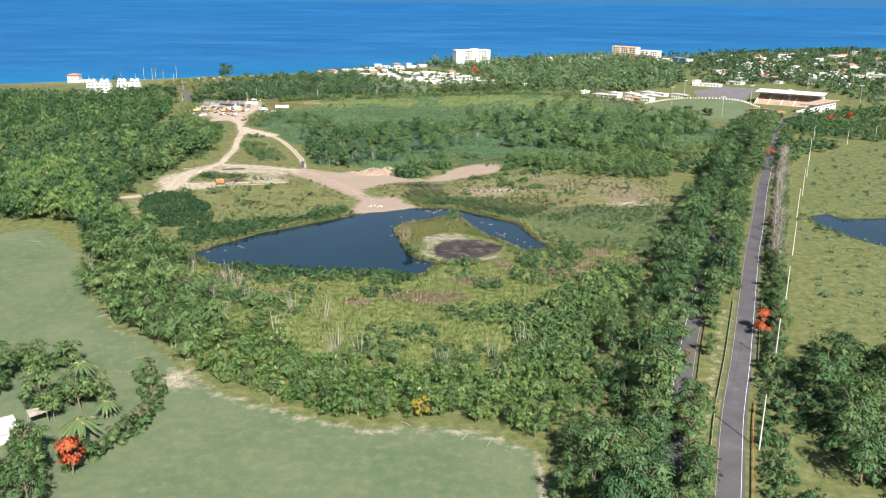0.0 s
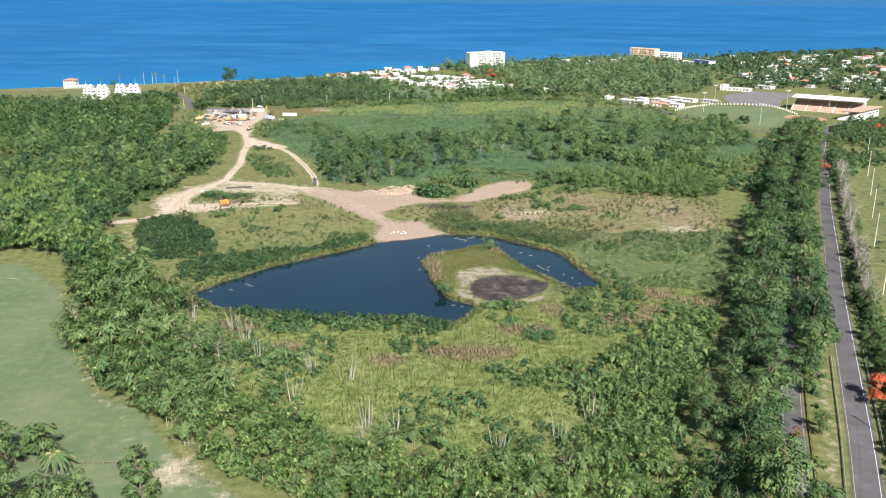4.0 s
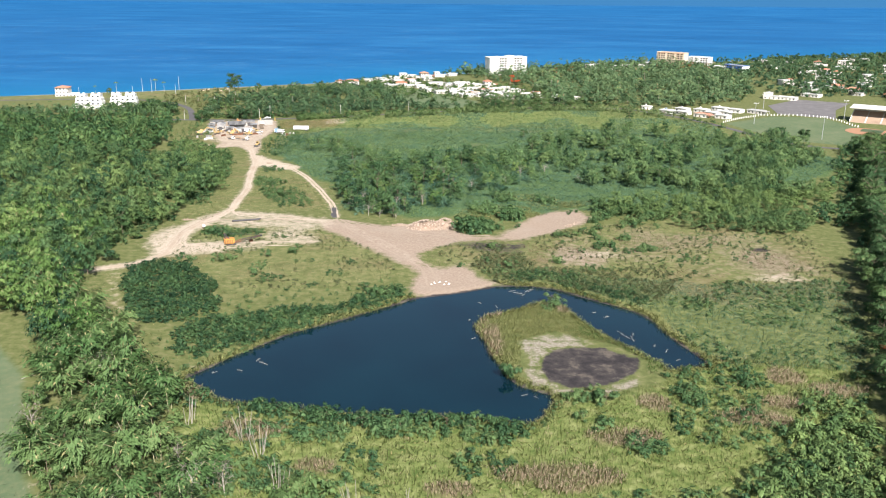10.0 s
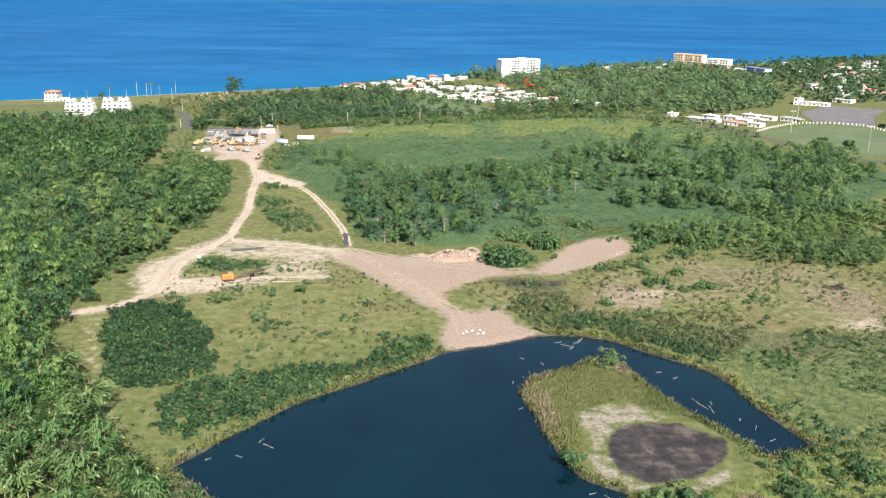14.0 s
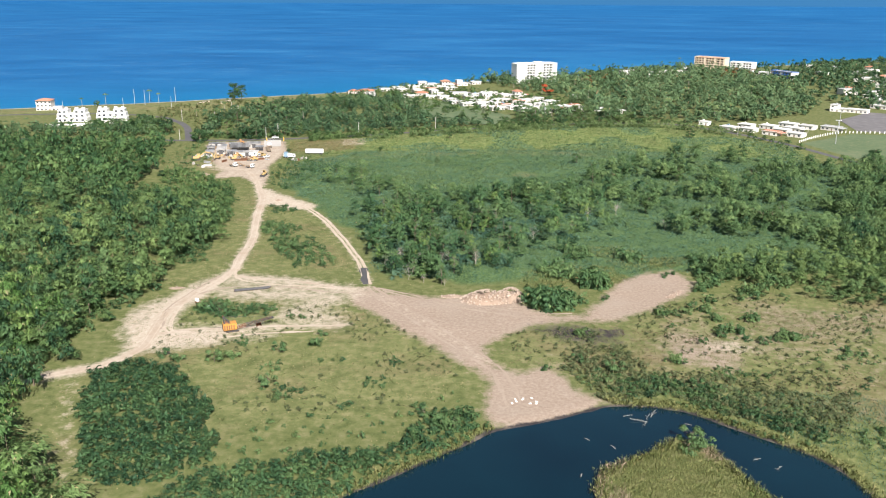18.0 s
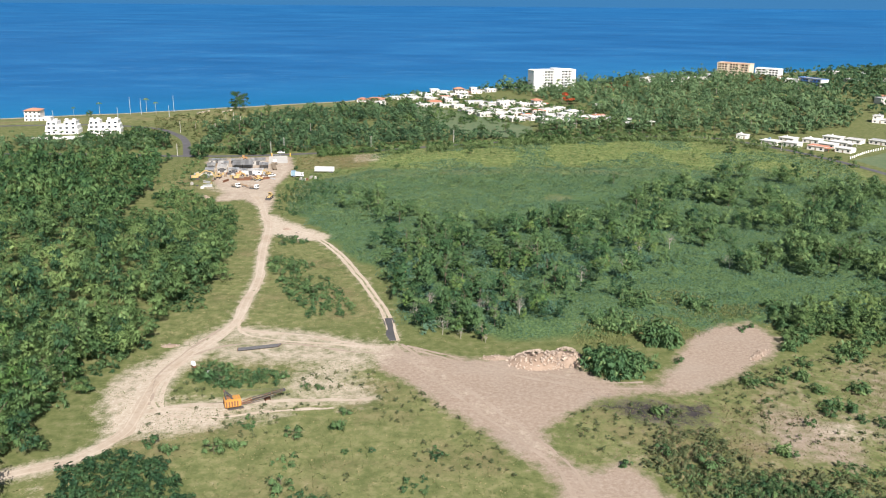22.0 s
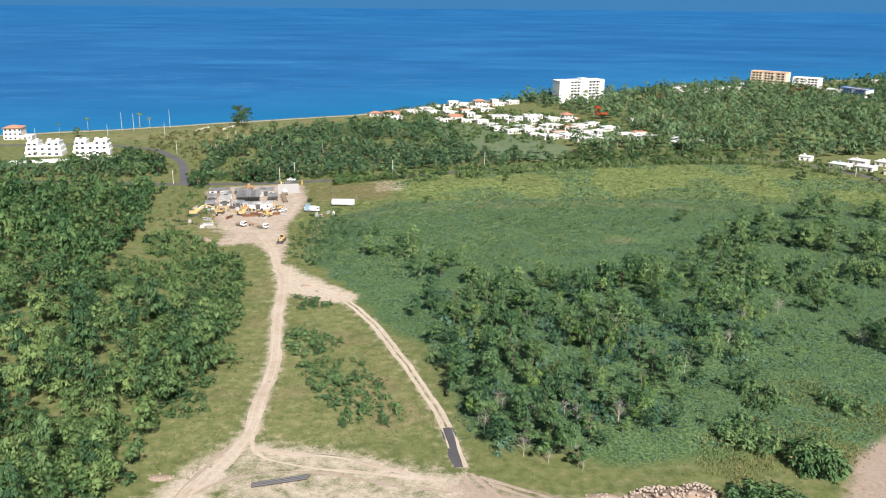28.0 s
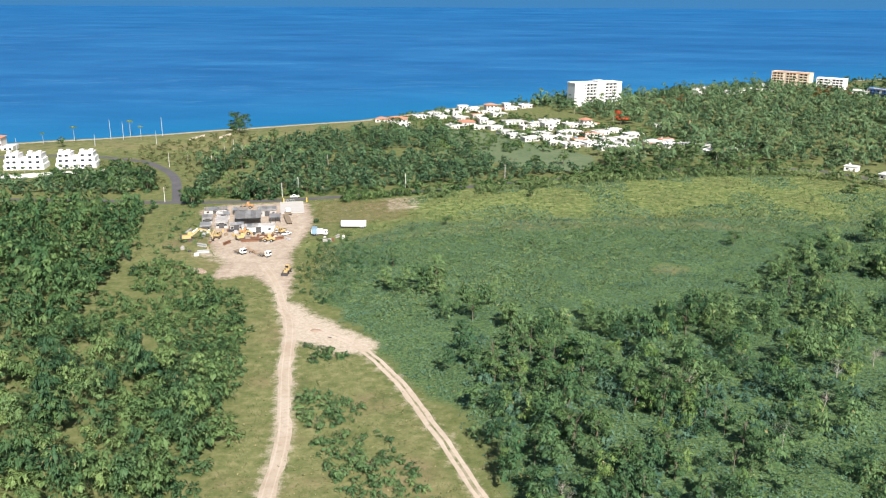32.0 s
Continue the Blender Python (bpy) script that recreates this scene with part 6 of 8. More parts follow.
# lone bushes and small trees in the marsh, on the spit and the rise
for x, y, s in ((52, 250, 1.1), (40, 247, 0.7), (-28, 229, 1.1), (-50, 229, 1.0), (-60, 231, 1.1), (-22, 227, 1.0), (8, 233, 0.9), (-40, 228, 0.7), (-8, 226, 0.8), (16, 240, 1.0), (12, 297, 1.1), (-9, 253, 1.2), (8, 295, 1.0), (10, 298, 1.3)):
    plant(BUSH, x, y, s, "marsh bushes")
for x, y, s in ((-117, 335, 1.2), (-104, 339, 0.8), (-93, 343, 1.1), (-92, 349, 0.8), (-103, 321, 0.9), (-98, 315, 0.8), (-122, 333, 0.9), (-133, 333, 1.0), (-139, 336, 0.7), (-101, 360, 0.6), (-106, 361, 0.5),
                (-138, 366, 1.0), (-134, 364, 1.1), (-130, 362, 1.0), (-126, 361, 0.9), (-121, 362, 0.7), (-118, 366, 1.0), (-114, 365, 0.8), (-132, 367, 0.8), (-60, 300, 1.0), (-54, 305, 1.1), (-50, 303, 0.9), (-58, 308, 0.9), (-70, 292, 0.8),
                (30, 346, 0.7), (38, 350, 0.7), (45, 352, 0.9), (50, 346, 0.7), (56, 348, 0.8), (34, 396, 0.7), (38, 398, 0.7), (74, 342, 0.7), (78, 340, 0.7), (-12, 334, 0.8), (-2, 330, 1.0), (12, 324, 1.0), (20, 322, 0.9), (-22, 330, 0.7), (6, 376, 0.6), (28, 364, 0.8), (36, 370, 0.8), (44, 376, 0.9), (24, 356, 0.6)):
    plant(BUSH, x, y, s, "bushes in the dry grass")
for x, y, s in ((-135, 440, 0.9), (-131, 436, 1.0), (-127, 442, 1.0), (-134, 448, 1.0), (-129, 430, 1.0), (-124, 432, 0.9), (-120, 424, 0.9), (-115, 420, 1.0), (-119, 431, 0.9), (-112, 424, 0.9), (-138, 468, 0.9), (-134, 472, 0.9), (-130, 470, 0.8), (-126, 438, 0.9), (-110, 416, 0.7), (-122, 418, 0.8)):
    plant(BUSH, x, y, s, "bushes between the tracks")
# woodland fringes and lone trees
plant_area(BROAD, [(-164, 334), (-173, 350), (-173, 370), (-171, 388), (-186, 400), (-196, 386), (-190, 330), (-172, 306)], 6.6, 71, 0.85, "woodland edge trees", 1.0, 42)
plant_area(SLIM + SLIM + BROAD[:1], [(-96, 462), (-88, 445), (-79, 432), (-76, 397), (-58, 386), (-28, 398), (-20, 425), (-44, 470), (-72, 476)], 6.4, 72, 0.95, "woodland edge trees", 1.5, 58, (15, -0.35))
for x, y, s in ((47, 467, 0.9), (66, 449, 0.95), (60, 452, 0.7), (36, 499, 0.9), (30, 512, 1.0), (42, 514, 1.0), (81, 523, 0.9), (104, 514, 0.9), (118, 512, 0.9), (103, 453, 1.0), (96, 448, 0.9), (-11, 480, 0.9), (-18, 484, 0.8), (138, 516, 0.8), (72, 530, 0.7), (110, 459, 0.9)):
    plant(BROAD + ROUND[:1], x, y, s, "lone trees in the creeper")
plant_area([PALM[0]], EAST_WOODS, 30, 173, 1.05, "coconut palms in the woods", 1.5, 45)
plant_area(ROUND, EAST_WOODS, 34, 174, 1.15, "tall trees by the hotels", 1.5, 30)
plant_area(BARE, [(-78, 395), (-58, 386), (-30, 396), (-40, 410), (-70, 412)], 8, 74, 0.5, "bare saplings", 1.5, 16)
plant_area(BARE, [(-70, 420), (20, 420), (80, 470), (-20, 480)], 26, 75, 0.7, "bare trees in the woodland", 1.5, 14)
for x, y, s in ((-105, 512, 0.8), (-101, 516, 0.8), (-98, 510, 0.7), (-88, 492, 0.8), (-76, 486, 0.85), (-118, 536, 0.5), (-58, 560, 0.5), (-112, 578, 0.5), (-96, 586, 0.5), (30, 560, 0.7), (80, 580, 0.7), (110, 575, 0.9), (60, 600, 0.6), (120, 600, 0.6), (98, 622, 0.7), (130, 640, 0.9), (-20, 640, 0.5), (-50, 632, 0.6), (150, 566, 0.9), (175, 556, 0.9)):
    plant(SLIM + BROAD, x, y, s, "lone meadow trees")
for x, y, s in ((-229, 616, 1.15), (-199, 626, 1.2), (-191, 628, 1.1), (-206, 627, 1.1), (-180, 634, 0.8), (-268, 652, 1.2), (-279, 664, 1.1), (-262, 640, 1.1), (-290, 672, 1.1), (-300, 682, 1.0), (-159, 590, 0.35), (244, 572, 0.95), (300, 566, 0.9), (286, 556, 0.8), (-214, 540, 0.5), (-220, 530, 0.5)):
    plant(ROUND, x, y, s, "round shade trees", 0.08)
for x, y, s in ((-375, 774, 1.0), (-344, 798, 1.05), (-323, 770, 0.8), (-390, 760, 0.7), (-330, 676, 0.5), (-350, 672, 0.5), (-322, 674, 0.5), (-360, 668, 0.5)):
    plant([PALM[2]] if s > 0.6 else [PALM[0]], x, y, s, "shore palms", 0.05)
for x, y in ((-262, 700), (-240, 690), (-228, 712), (-248, 730), (-205, 690), (-190, 700), (-170, 690), (-220, 735), (-200, 720), (60, 880), (90, 890), (180, 930), (200, 950), (230, 970), (150, 720), (165, 715), (180, 722), (172, 732)):
    plant([PALM[0]], x, y, 0.95, "coconut palms")
for x, y, s in ((-257, 794, 1.8), (-262, 796, 1.3), (-252, 793, 1.3), (-367, 743, 0.8), (-100, 740, 0.9), (-60, 760, 0.7), (-90, 700, 0.9), (-40, 690, 0.9), (-20, 700, 0.8)):
    plant(BROAD, x, y, s, "coastal trees", 0.08)
plant_area(BROAD + SLIM, COAST_WOODS, 24, 76, 1.0, "coastal trees", 2, 30)
for k in range(16):
    plant(BROAD + ROUND[:1], -6 + k * 7.8, 673 + k * 0.8 + 3 * math.sin(k * 2.1), 1.0, "trees beside the coast road")
plant_area(ROUND + BROAD, [(4, 690), (8, 716), (40, 728), (95, 722), (128, 706), (60, 700)], 9, 77, 1.0, "trees before the village", 1, 14)
for ob in SAMPLES:
    for o in (*ob.children_recursive, ob):
        bpy.data.objects.remove(o)

# ---------------------------------------------------------------- buildings
def ground_z(x, y):
    return float(height(np.array([float(x)]), np.array([float(y)]))[0])


def window_part(parent, x, z, w, h, y, glass="window_glass", sill=True):
    """A window on a wall that faces -y at depth y: frame, pane and sill."""
    f = part("window", boxes((x - w / 2, x + w / 2, y - 0.06, y + 0.02, z + h - 0.09, z + h), (x - w / 2, x + w / 2, y - 0.06, y + 0.02, z, z + 0.09),
                             (x - w / 2, x - w / 2 + 0.09, y - 0.06, y + 0.02, z + 0.09, z + h - 0.09), (x + w / 2 - 0.09, x + w / 2, y - 0.06, y + 0.02, z + 0.09, z + h - 0.09)),
             MATS["white_paint"], parent)
    part("pane", boxes((x - w / 2 + 0.09, x + w / 2 - 0.09, y - 0.03, y + 0.01, z + 0.09, z + h - 0.09)), MATS[glass], f, "dark window pane")
    return f


def house(x, y, turn, w, d, storeys=1, roof="flat", roof_mat="roof_white", wall="plaster", label="", group="village houses", near=False, name="house", porch=True):
    r = random.Random(int(x * 13 + y * 7))
    t = thing(name, label, "house", pose(x, y, ground_z(x, y) - 0.1, 0, 0, turn), group)
    h = 3.0 * storeys
    w0 = r.uniform(0.5, 0.75) * w if storeys > 1 else w
    rows = [(-w / 2, w / 2, -d / 2, d / 2, -0.5, 3.0)]
    if storeys > 1:
        rows.append((-w / 2, -w / 2 + w0, -d / 2 + 0.6, d / 2, 3.0, h))
    part("wall", boxes(*rows), MATS[wall], t)
    if roof == "flat":
        part("roof", boxes((-w / 2 - 0.35, w / 2 + 0.35, -d / 2 - 0.5, d / 2 + 0.3, 3.0, 3.22) if storeys == 1 else (-w / 2 - 0.3, -w / 2 + w0 + 0.3, -d / 2 + 0.2, d / 2 + 0.3, h, h + 0.22),
                           *([] if storeys == 1 else [(-w / 2 + w0 + 0.31, w / 2 + 0.35, -d / 2 - 0.4, d / 2 + 0.25, 3.0, 3.2)])), MATS[roof_mat], t)
        part("parapet", boxes((-w / 2 - 0.35, w / 2 + 0.35, -d / 2 - 0.5, -d / 2 - 0.3, 3.22, 3.5)) if storeys == 1 else
             boxes((-w / 2 - 0.3, -w / 2 + w0 + 0.3, -d / 2 + 0.2, -d / 2 + 0.4, h + 0.22, h + 0.55)), MATS["white_paint"], t)
        if r.random() < 0.6:
            bm = bmesh.new()
            tube(bm, (r.uniform(-w * 0.3, 0), d * 0.2, h + 0.2), (r.uniform(-w * 0.3, 0), d * 0.2, h + 1.3), 0.6, 0.6, 10)
            part("water_tank", bm, MATS[r.choice(("galvanised", "truck_blue", "white_paint"))], t, "round rooftop water tank")
    else:
        bm = bmesh.new()
        e, hh = 0.6, 1.7
        ww = w if storeys == 1 else w0
        cx = 0 if storeys == 1 else -w / 2 + w0 / 2
        b = [bm.verts.new(v) for v in ((cx - ww / 2 - e, -d / 2 - e, h), (cx + ww / 2 + e, -d / 2 - e, h), (cx + ww / 2 + e, d / 2 + e, h), (cx - ww / 2 - e, d / 2 + e, h))]
        k = max(0.3, ww / 2 - d / 2)
        c = [bm.verts.new(v) for v in ((cx - k, 0, h + hh), (cx + k, 0, h + hh))]
        for f in ((b[0], b[1], c[1], c[0]), (b[1], b[2], c[1]), (b[2], b[3], c[0], c[1]), (b[3], b[0], c[0]), (b[3], b[2], b[1], b[0])):
            bm.faces.new(f)
        part("roof", bm, MATS[roof_mat], t)
    n = max(2, int(w / 3.2))
    for s in range(storeys):
        for i in range(n):
            u = -w / 2 + (i + 0.5) * w / n
            if s and u > -w / 2 + w0 - 0.8:
                continue
            yy = -d / 2 if not s else -d / 2 + 0.6
            if s == 0 and i == n // 2:
                part("door", boxes((u - 0.5, u + 0.5, yy - 0.05, yy + 0.02, -0.1, 2.05)), MATS["wood_post"], t)
            elif near:
                window_part(t, u, 0.95 + 3 * s, 1.4, 1.15, yy)
            else:
                part("window", boxes((u - 0.75, u + 0.75, yy - 0.04, yy + 0.02, 0.9 + 3 * s, 2.1 + 3 * s)), MATS["window_glass"], t)
    if porch and r.random() < 0.55:
        part("carport", boxes((w / 2 + 0.38, w / 2 + 3.8, -d / 2 - 0.3, d / 2 - 1, 2.5, 2.66), (w / 2 + 3.5, w / 2 + 3.7, -d / 2 - 0.2, -d / 2, -0.3, 2.5), (w / 2 + 3.5, w / 2 + 3.7, d / 2 - 1.4, d / 2 - 1.2, -0.3, 2.5)), MATS[roof_mat], t)
    return t


def block(name, label, x, y, turn, length, depth, storeys, sh, wall, bays, base, roof_mat="roof_white", core=None, trim="white_paint"):
    """A tall block with recessed balcony bays on its front (-y) face. bays: (from, to) along the front."""
    t = thing(name, label, "hotel", pose(x, y, base, 0, 0, turn))
    h = storeys * sh
    edges = [0.0]
    for a, b in bays:
        edges += [a, b]
    edges.append(length)
    rows = [(edges[i], edges[i + 1], 0, depth, 0, h) for i in range(0, len(edges), 2)] + [(a, b, 2.2, depth, 0, h) for a, b in bays]
    for row in rows:
        part("wall", boxes(row), MATS[wall], t)
    part("roof", boxes((-0.2, length + 0.2, -0.2, depth + 0.2, h, h + 0.3)), MATS[roof_mat], t)
    part("parapet", boxes((-0.2, length + 0.2, -0.2, 0.05, h + 0.3, h + 1.0), (-0.2, length + 0.2, depth - 0.05, depth + 0.2, h + 0.3, h + 1.0),
                          (-0.2, 0.05, 0.05, depth - 0.05, h + 0.3, h + 1.0), (length - 0.05, length + 0.2, 0.05, depth - 0.05, h + 0.3, h + 1.0)), MATS[trim], t)
    if core:
        part("stair_core", boxes((core[0], core[1], -0.5, depth * 0.7, 0, h + core[2])), MATS[wall], t)
    for a, b in bays:
        cells = max(1, round((b - a) / 4.2))
        for s in range(storeys):
            z = s * sh
            bal = part("balcony", boxes((a, b, -0.35, 2.2, z - 0.02, z + 0.16), (a, b, -0.35, -0.2, z + 0.16, z + 1.1)), MATS[trim], t)
            for c in range(cells):
                u = a + (c + 0.5) * (b - a) / cells
                part("window", boxes((u - 1.4, u + 1.4, 2.12, 2.2, z + 0.2, z + 2.35)), MATS["window_glass"], bal)
                if c:
                    part("partition", boxes((u - (b - a) / cells / 2 - 0.1, u - (b - a) / cells / 2 + 0.1, -0.2, 2.1, z + 0.16, z + sh - 0.02)), MATS[trim], bal)
    for s in range(storeys):
        for u in (1.6, edges[1] - 1.6 if edges[1] > 5 else None):
            if u:
                part("window", boxes((u - 0.6, u + 0.6, -0.05, 0.03, s * sh + 1, s * sh + 2.1)), MATS["window_glass"], t)
    return t


block("hotel", "tall white concrete hotel with rows of balconies", 27.5, 911, 16, 51, 15, 8, 2.95, "white_paint", ((13, 24), (33.5, 46)), -2.6, core=(24.4, 33.2, 2.6))
block("hotel", "cream apartment hotel with red roof edge and balconies", 276, 1040, -33, 42, 14, 7, 2.9, "cream_plaster", ((2, 13), (16, 27), (30, 40)), -2.5, "roof_tile", trim="cream_plaster")
block("hotel", "white apartment block beside the cream hotel", 312, 1012, -28, 30, 12, 6, 2.8, "white_paint", ((2, 12), (16, 27)), -2.5)
block("school_building", "long white building with blue upper storey", 352, 985, -58, 34, 12, 3, 3.0, "white_paint", ((2, 15), (18, 32)), -1.5, "roof_grey", trim="blue_paint")
block("school_building", "low white wing of the blue building", 338, 992, -48, 18, 10, 2, 3.0, "white_paint", ((3, 15),), -1.5)

WHITE_FLAT = "white flat-roofed concrete house"
for i, (x, y, w, d, st, tn, rf, rm, lb) in enumerate((
        (-33, 768, 12, 9, 1, 14, "flat", "roof_white", WHITE_FLAT), (-9, 771, 13, 9, 1, 18, "flat", "roof_white", WHITE_FLAT), (-7, 748, 12, 9, 1, 16, "flat", "roof_white", WHITE_FLAT),
        (9, 753, 13, 9, 1, 22, "flat", "roof_white", WHITE_FLAT), (16, 742, 11, 9, 1, 20, "flat", "roof_white", WHITE_FLAT), (37, 768, 12, 9, 1, 20, "flat", "roof_white", WHITE_FLAT),
        (37, 739, 12, 9, 1, 15, "flat", "roof_white", WHITE_FLAT), (53, 756, 14, 10, 1, 20, "flat", "roof_white", WHITE_FLAT), (64, 748, 11, 9, 1, 10, "flat", "roof_white", WHITE_FLAT),
        (76, 748, 13, 9, 1, 14, "flat", "roof_grey", "pale house with grey flat roof"), (86, 731, 12, 9, 1, 16, "flat", "roof_white", WHITE_FLAT), (-12, 806, 14, 10, 2, 15, "flat", "roof_white", "two-storey white house with flat roof"),
        (6, 818, 11, 9, 1, 10, "flat", "roof_white", WHITE_FLAT), (21, 820, 12, 9, 2, 14, "hip", "roof_tile", "two-storey white house with red roof"), (-40, 828, 17, 10, 1, 8, "flat", "roof_grey", "long pale house with grey roof"),
        (-9, 832, 16, 10, 1, 8, "flat", "roof_white", WHITE_FLAT), (-78, 823, 13, 9, 1, 5, "hip", "roof_tile", "white house with red tiled roof"), (-62, 822, 13, 10, 2, 8, "flat", "roof_white", "two-storey white house with flat roof"),
        (-90, 810, 10, 8, 1, 10, "flat", "roof_white", WHITE_FLAT), (-50, 790, 10, 8, 1, 20, "flat", "roof_grey", "pale house with grey flat roof"), (-24, 782, 11, 9, 1, 16, "flat", "roof_white", WHITE_FLAT),
        (-92, 882, 11, 9, 1, 10, "flat", "roof_white", WHITE_FLAT), (-78, 884, 12, 9, 2, 8, "flat", "roof_white", "two-storey white house with flat roof"), (-52, 888, 14, 10, 2, 10, "hip", "roof_tile", "two-storey white house with red roof"),
        (-64, 872, 10, 8, 1, 10, "flat", "roof_white", WHITE_FLAT), (-105, 866, 11, 9, 1, 12, "flat", "roof_white", WHITE_FLAT), (-118, 850, 10, 8, 1, 12, "flat", "roof_white", WHITE_FLAT),
        (-36, 896, 12, 9, 2, 12, "flat", "roof_white", "two-storey white house with flat roof"), (24, 790, 12, 9, 1, 20, "flat", "roof_white", WHITE_FLAT), (1, 790, 11, 9, 1, 16, "flat", "roof_white", WHITE_FLAT),
        (28, 752, 10, 8, 1, 18, "flat", "roof_grey", "pale house with grey flat roof"), (-18, 755, 9, 8, 1, 16, "flat", "roof_white", WHITE_FLAT), (46, 782, 11, 8, 1, 18, "flat", "roof_white", WHITE_FLAT))):
    house(x, y, tn, w, d, st, rf, rm, "plaster", lb, "village houses")
for x, y, w in ((-20, 770, 10), (2, 762, 11), (24, 765, 11), (48, 744, 10), (66, 762, 11), (14, 782, 11), (-4, 786, 10), (36, 798, 11), (-30, 808, 11), (-56, 806, 10), (-70, 808, 9), (-22, 820, 10), (88, 745, 10), (98, 736, 10), (-44, 778, 10), (-86, 868, 9), (-70, 896, 10), (-20, 905, 11), (-100, 850, 9), (-84, 846, 9), (-68, 856, 10), (-50, 864, 10)):
    house(x, y, 16, w, 8, 1, "flat", "roof_white" if (x + y) % 4 else "roof_tile", "plaster", WHITE_FLAT if (x + y) % 4 else "white house with red-brown flat roof", "village houses")
house(-136, 838, -6, 16, 11, 1, "hip", "roof_tile", "plaster", "shore villa with bright orange tiled roof", "shore villas", porch=False)
house(-150, 842, -6, 9, 8, 1, "hip", "roof_tile", "plaster", "small shore villa with orange roof", "shore villas", porch=False)
house(-132, 818, -4, 15, 5, 1, "flat", "roof_white", "white_paint", "long low white shore building", "shore villas", porch=False)
for x, y, w in ((186, 1000, 16), (205, 975, 14), (222, 985, 16), (240, 992, 18), (258, 1012, 14), (170, 985, 12), (196, 1012, 12), (262, 1030, 14)):
    house(x, y, -20, w, 11, 2, "flat", "roof_white", "plaster", "two-storey white shore building among trees", "shore buildings", porch=False)
for x, y, w, lb in ((172, 670, 12, "roof_white"), (185, 664, 11, "roof_white"), (198, 654, 12, "roof_tile"), (210, 662, 11, "roof_white"), (222, 668, 13, "roof_white"), (237, 676, 12, "roof_white"), (206, 676, 12, "roof_white"),
                    (190, 680, 11, "roof_white"), (226, 684, 13, "roof_white"), (254, 672, 14, "roof_grey"), (214, 648, 11, "roof_white")):
    house(x, y, -38, w, 9, 1, "flat", lb, "plaster", "white flat-roofed house beside the ball field road" if lb != "roof_tile" else "house with red roof beside the ball field road", "houses by the ball field")
house(160, 690, -30, 8, 6, 1, "flat", "roof_white", "white_paint", "small white block house by the road", "houses by the ball field", porch=False)
house(78, 818, 10, 9, 7, 1, "flat", "roof_grey", "plaster", "small pale house among the trees", "village houses", porch=False)
tr = random.Random(41)
for x, y in ((389, 880), (383, 826), (355, 768), (404, 828), (419, 832), (424, 808), (479, 877), (498, 834), (517, 836), (557, 894), (594, 934), (551, 838), (545, 798), (608, 910), (514, 1042), (484, 1072), (601, 1118), (626, 1120), (657, 1088), (452, 1087), (689, 1026),
             (306, 754), (320, 748), (436, 866), (455, 842), (470, 806), (402, 856), (370, 850), (440, 900), (466, 930), (500, 905), (530, 870), (575, 860), (520, 940), (560, 960), (610, 980), (650, 960), (640, 1040), (560, 1060), (540, 1010), (480, 1010), (430, 1010), (460, 965), (590, 1010), (680, 1100), (720, 1130), (700, 1070), (590, 800), (620, 840), (660, 880), (700, 930), (740, 980), (760, 1060), (410, 780), (440, 770), (480, 760), (375, 800), *((tr.uniform(0, 1) * 330 + 380 + k * 4.5, 830 + k * 8.0 + tr.uniform(-40, 40)) for k in range(20))):
    tile = tr.random()
    house(x, y, tr.choice((-35, -30, 50, -40, 10)), tr.uniform(12, 19), tr.uniform(9, 12), tr.choice((1, 1, 1, 2)), "flat" if tile < 0.8 else "hip", "roof_white" if tile < 0.62 else "roof_grey" if tile < 0.8 else "roof_tile", "plaster",
          "pale flat-roofed town house among trees" if tile < 0.8 else "town house with red tiled roof", "town houses", porch=False)


def stepped_villa(x, y, turn, label):
    """A modern white three-storey shore house with stepped blocks, big windows and roof pergolas."""
    t = thing("villa", label, "house", pose(x, y, ground_z(x, y), 0, 0, turn), "white shore houses")
    part("wall", boxes((0, 24, 0, 12, -0.4, 3.2), (0.6, 23.4, 0.5, 11.5, 3.2, 6.4), (1.5, 9, 1.2, 11, 6.4, 9.2), (14, 22.5, 1.2, 11, 6.4, 9.2)), MATS["white_paint"], t)
    part("roof", boxes((1.3, 9.2, 1.0, 11.2, 9.2, 9.45), (13.8, 22.7, 1.0, 11.2, 9.2, 9.45), (9.01, 13.79, 0.3, 11.7, 6.4, 6.6)), MATS["roof_white"], t)
    for a, b in ((1.5, 4.5), (6, 9), (14, 17), (19.5, 22.5)):
        part("stair_tower", boxes((a + 0.4, b - 0.4, 3, 6, 9.45, 11.2)), MATS["white_paint"], t)
    for s, z in ((0, 0.6), (1, 3.9), (2, 7.0)):
        for u in (3, 6.6, 11.5, 16, 20.5):
            if s == 2 and u == 11.5:
                continue
            y0 = (0, 0.5, 1.2)[s]
            window_part(t, u, z, 2.2, 1.7, y0)
        bal = part("balcony", boxes((1.5, 22.5, (-1.2, -0.7, 0)[s], (0, 0.5, 1.2)[s] - 0.03, z - 0.75, z - 0.6)), MATS["white_paint"], t)
        part("railing", boxes(*[(1.6 + k * 1.0, 1.68 + k * 1.0, (-1.15, -0.65, 0.05)[s], (-1.07, -0.57, 0.13)[s], z - 0.6, z + 0.3) for k in range(21)], (1.6, 22.4, (-1.15, -0.65, 0.05)[s], (-1.07, -0.57, 0.13)[s], z + 0.3, z + 0.38)), MATS["white_paint"], bal)
    return t


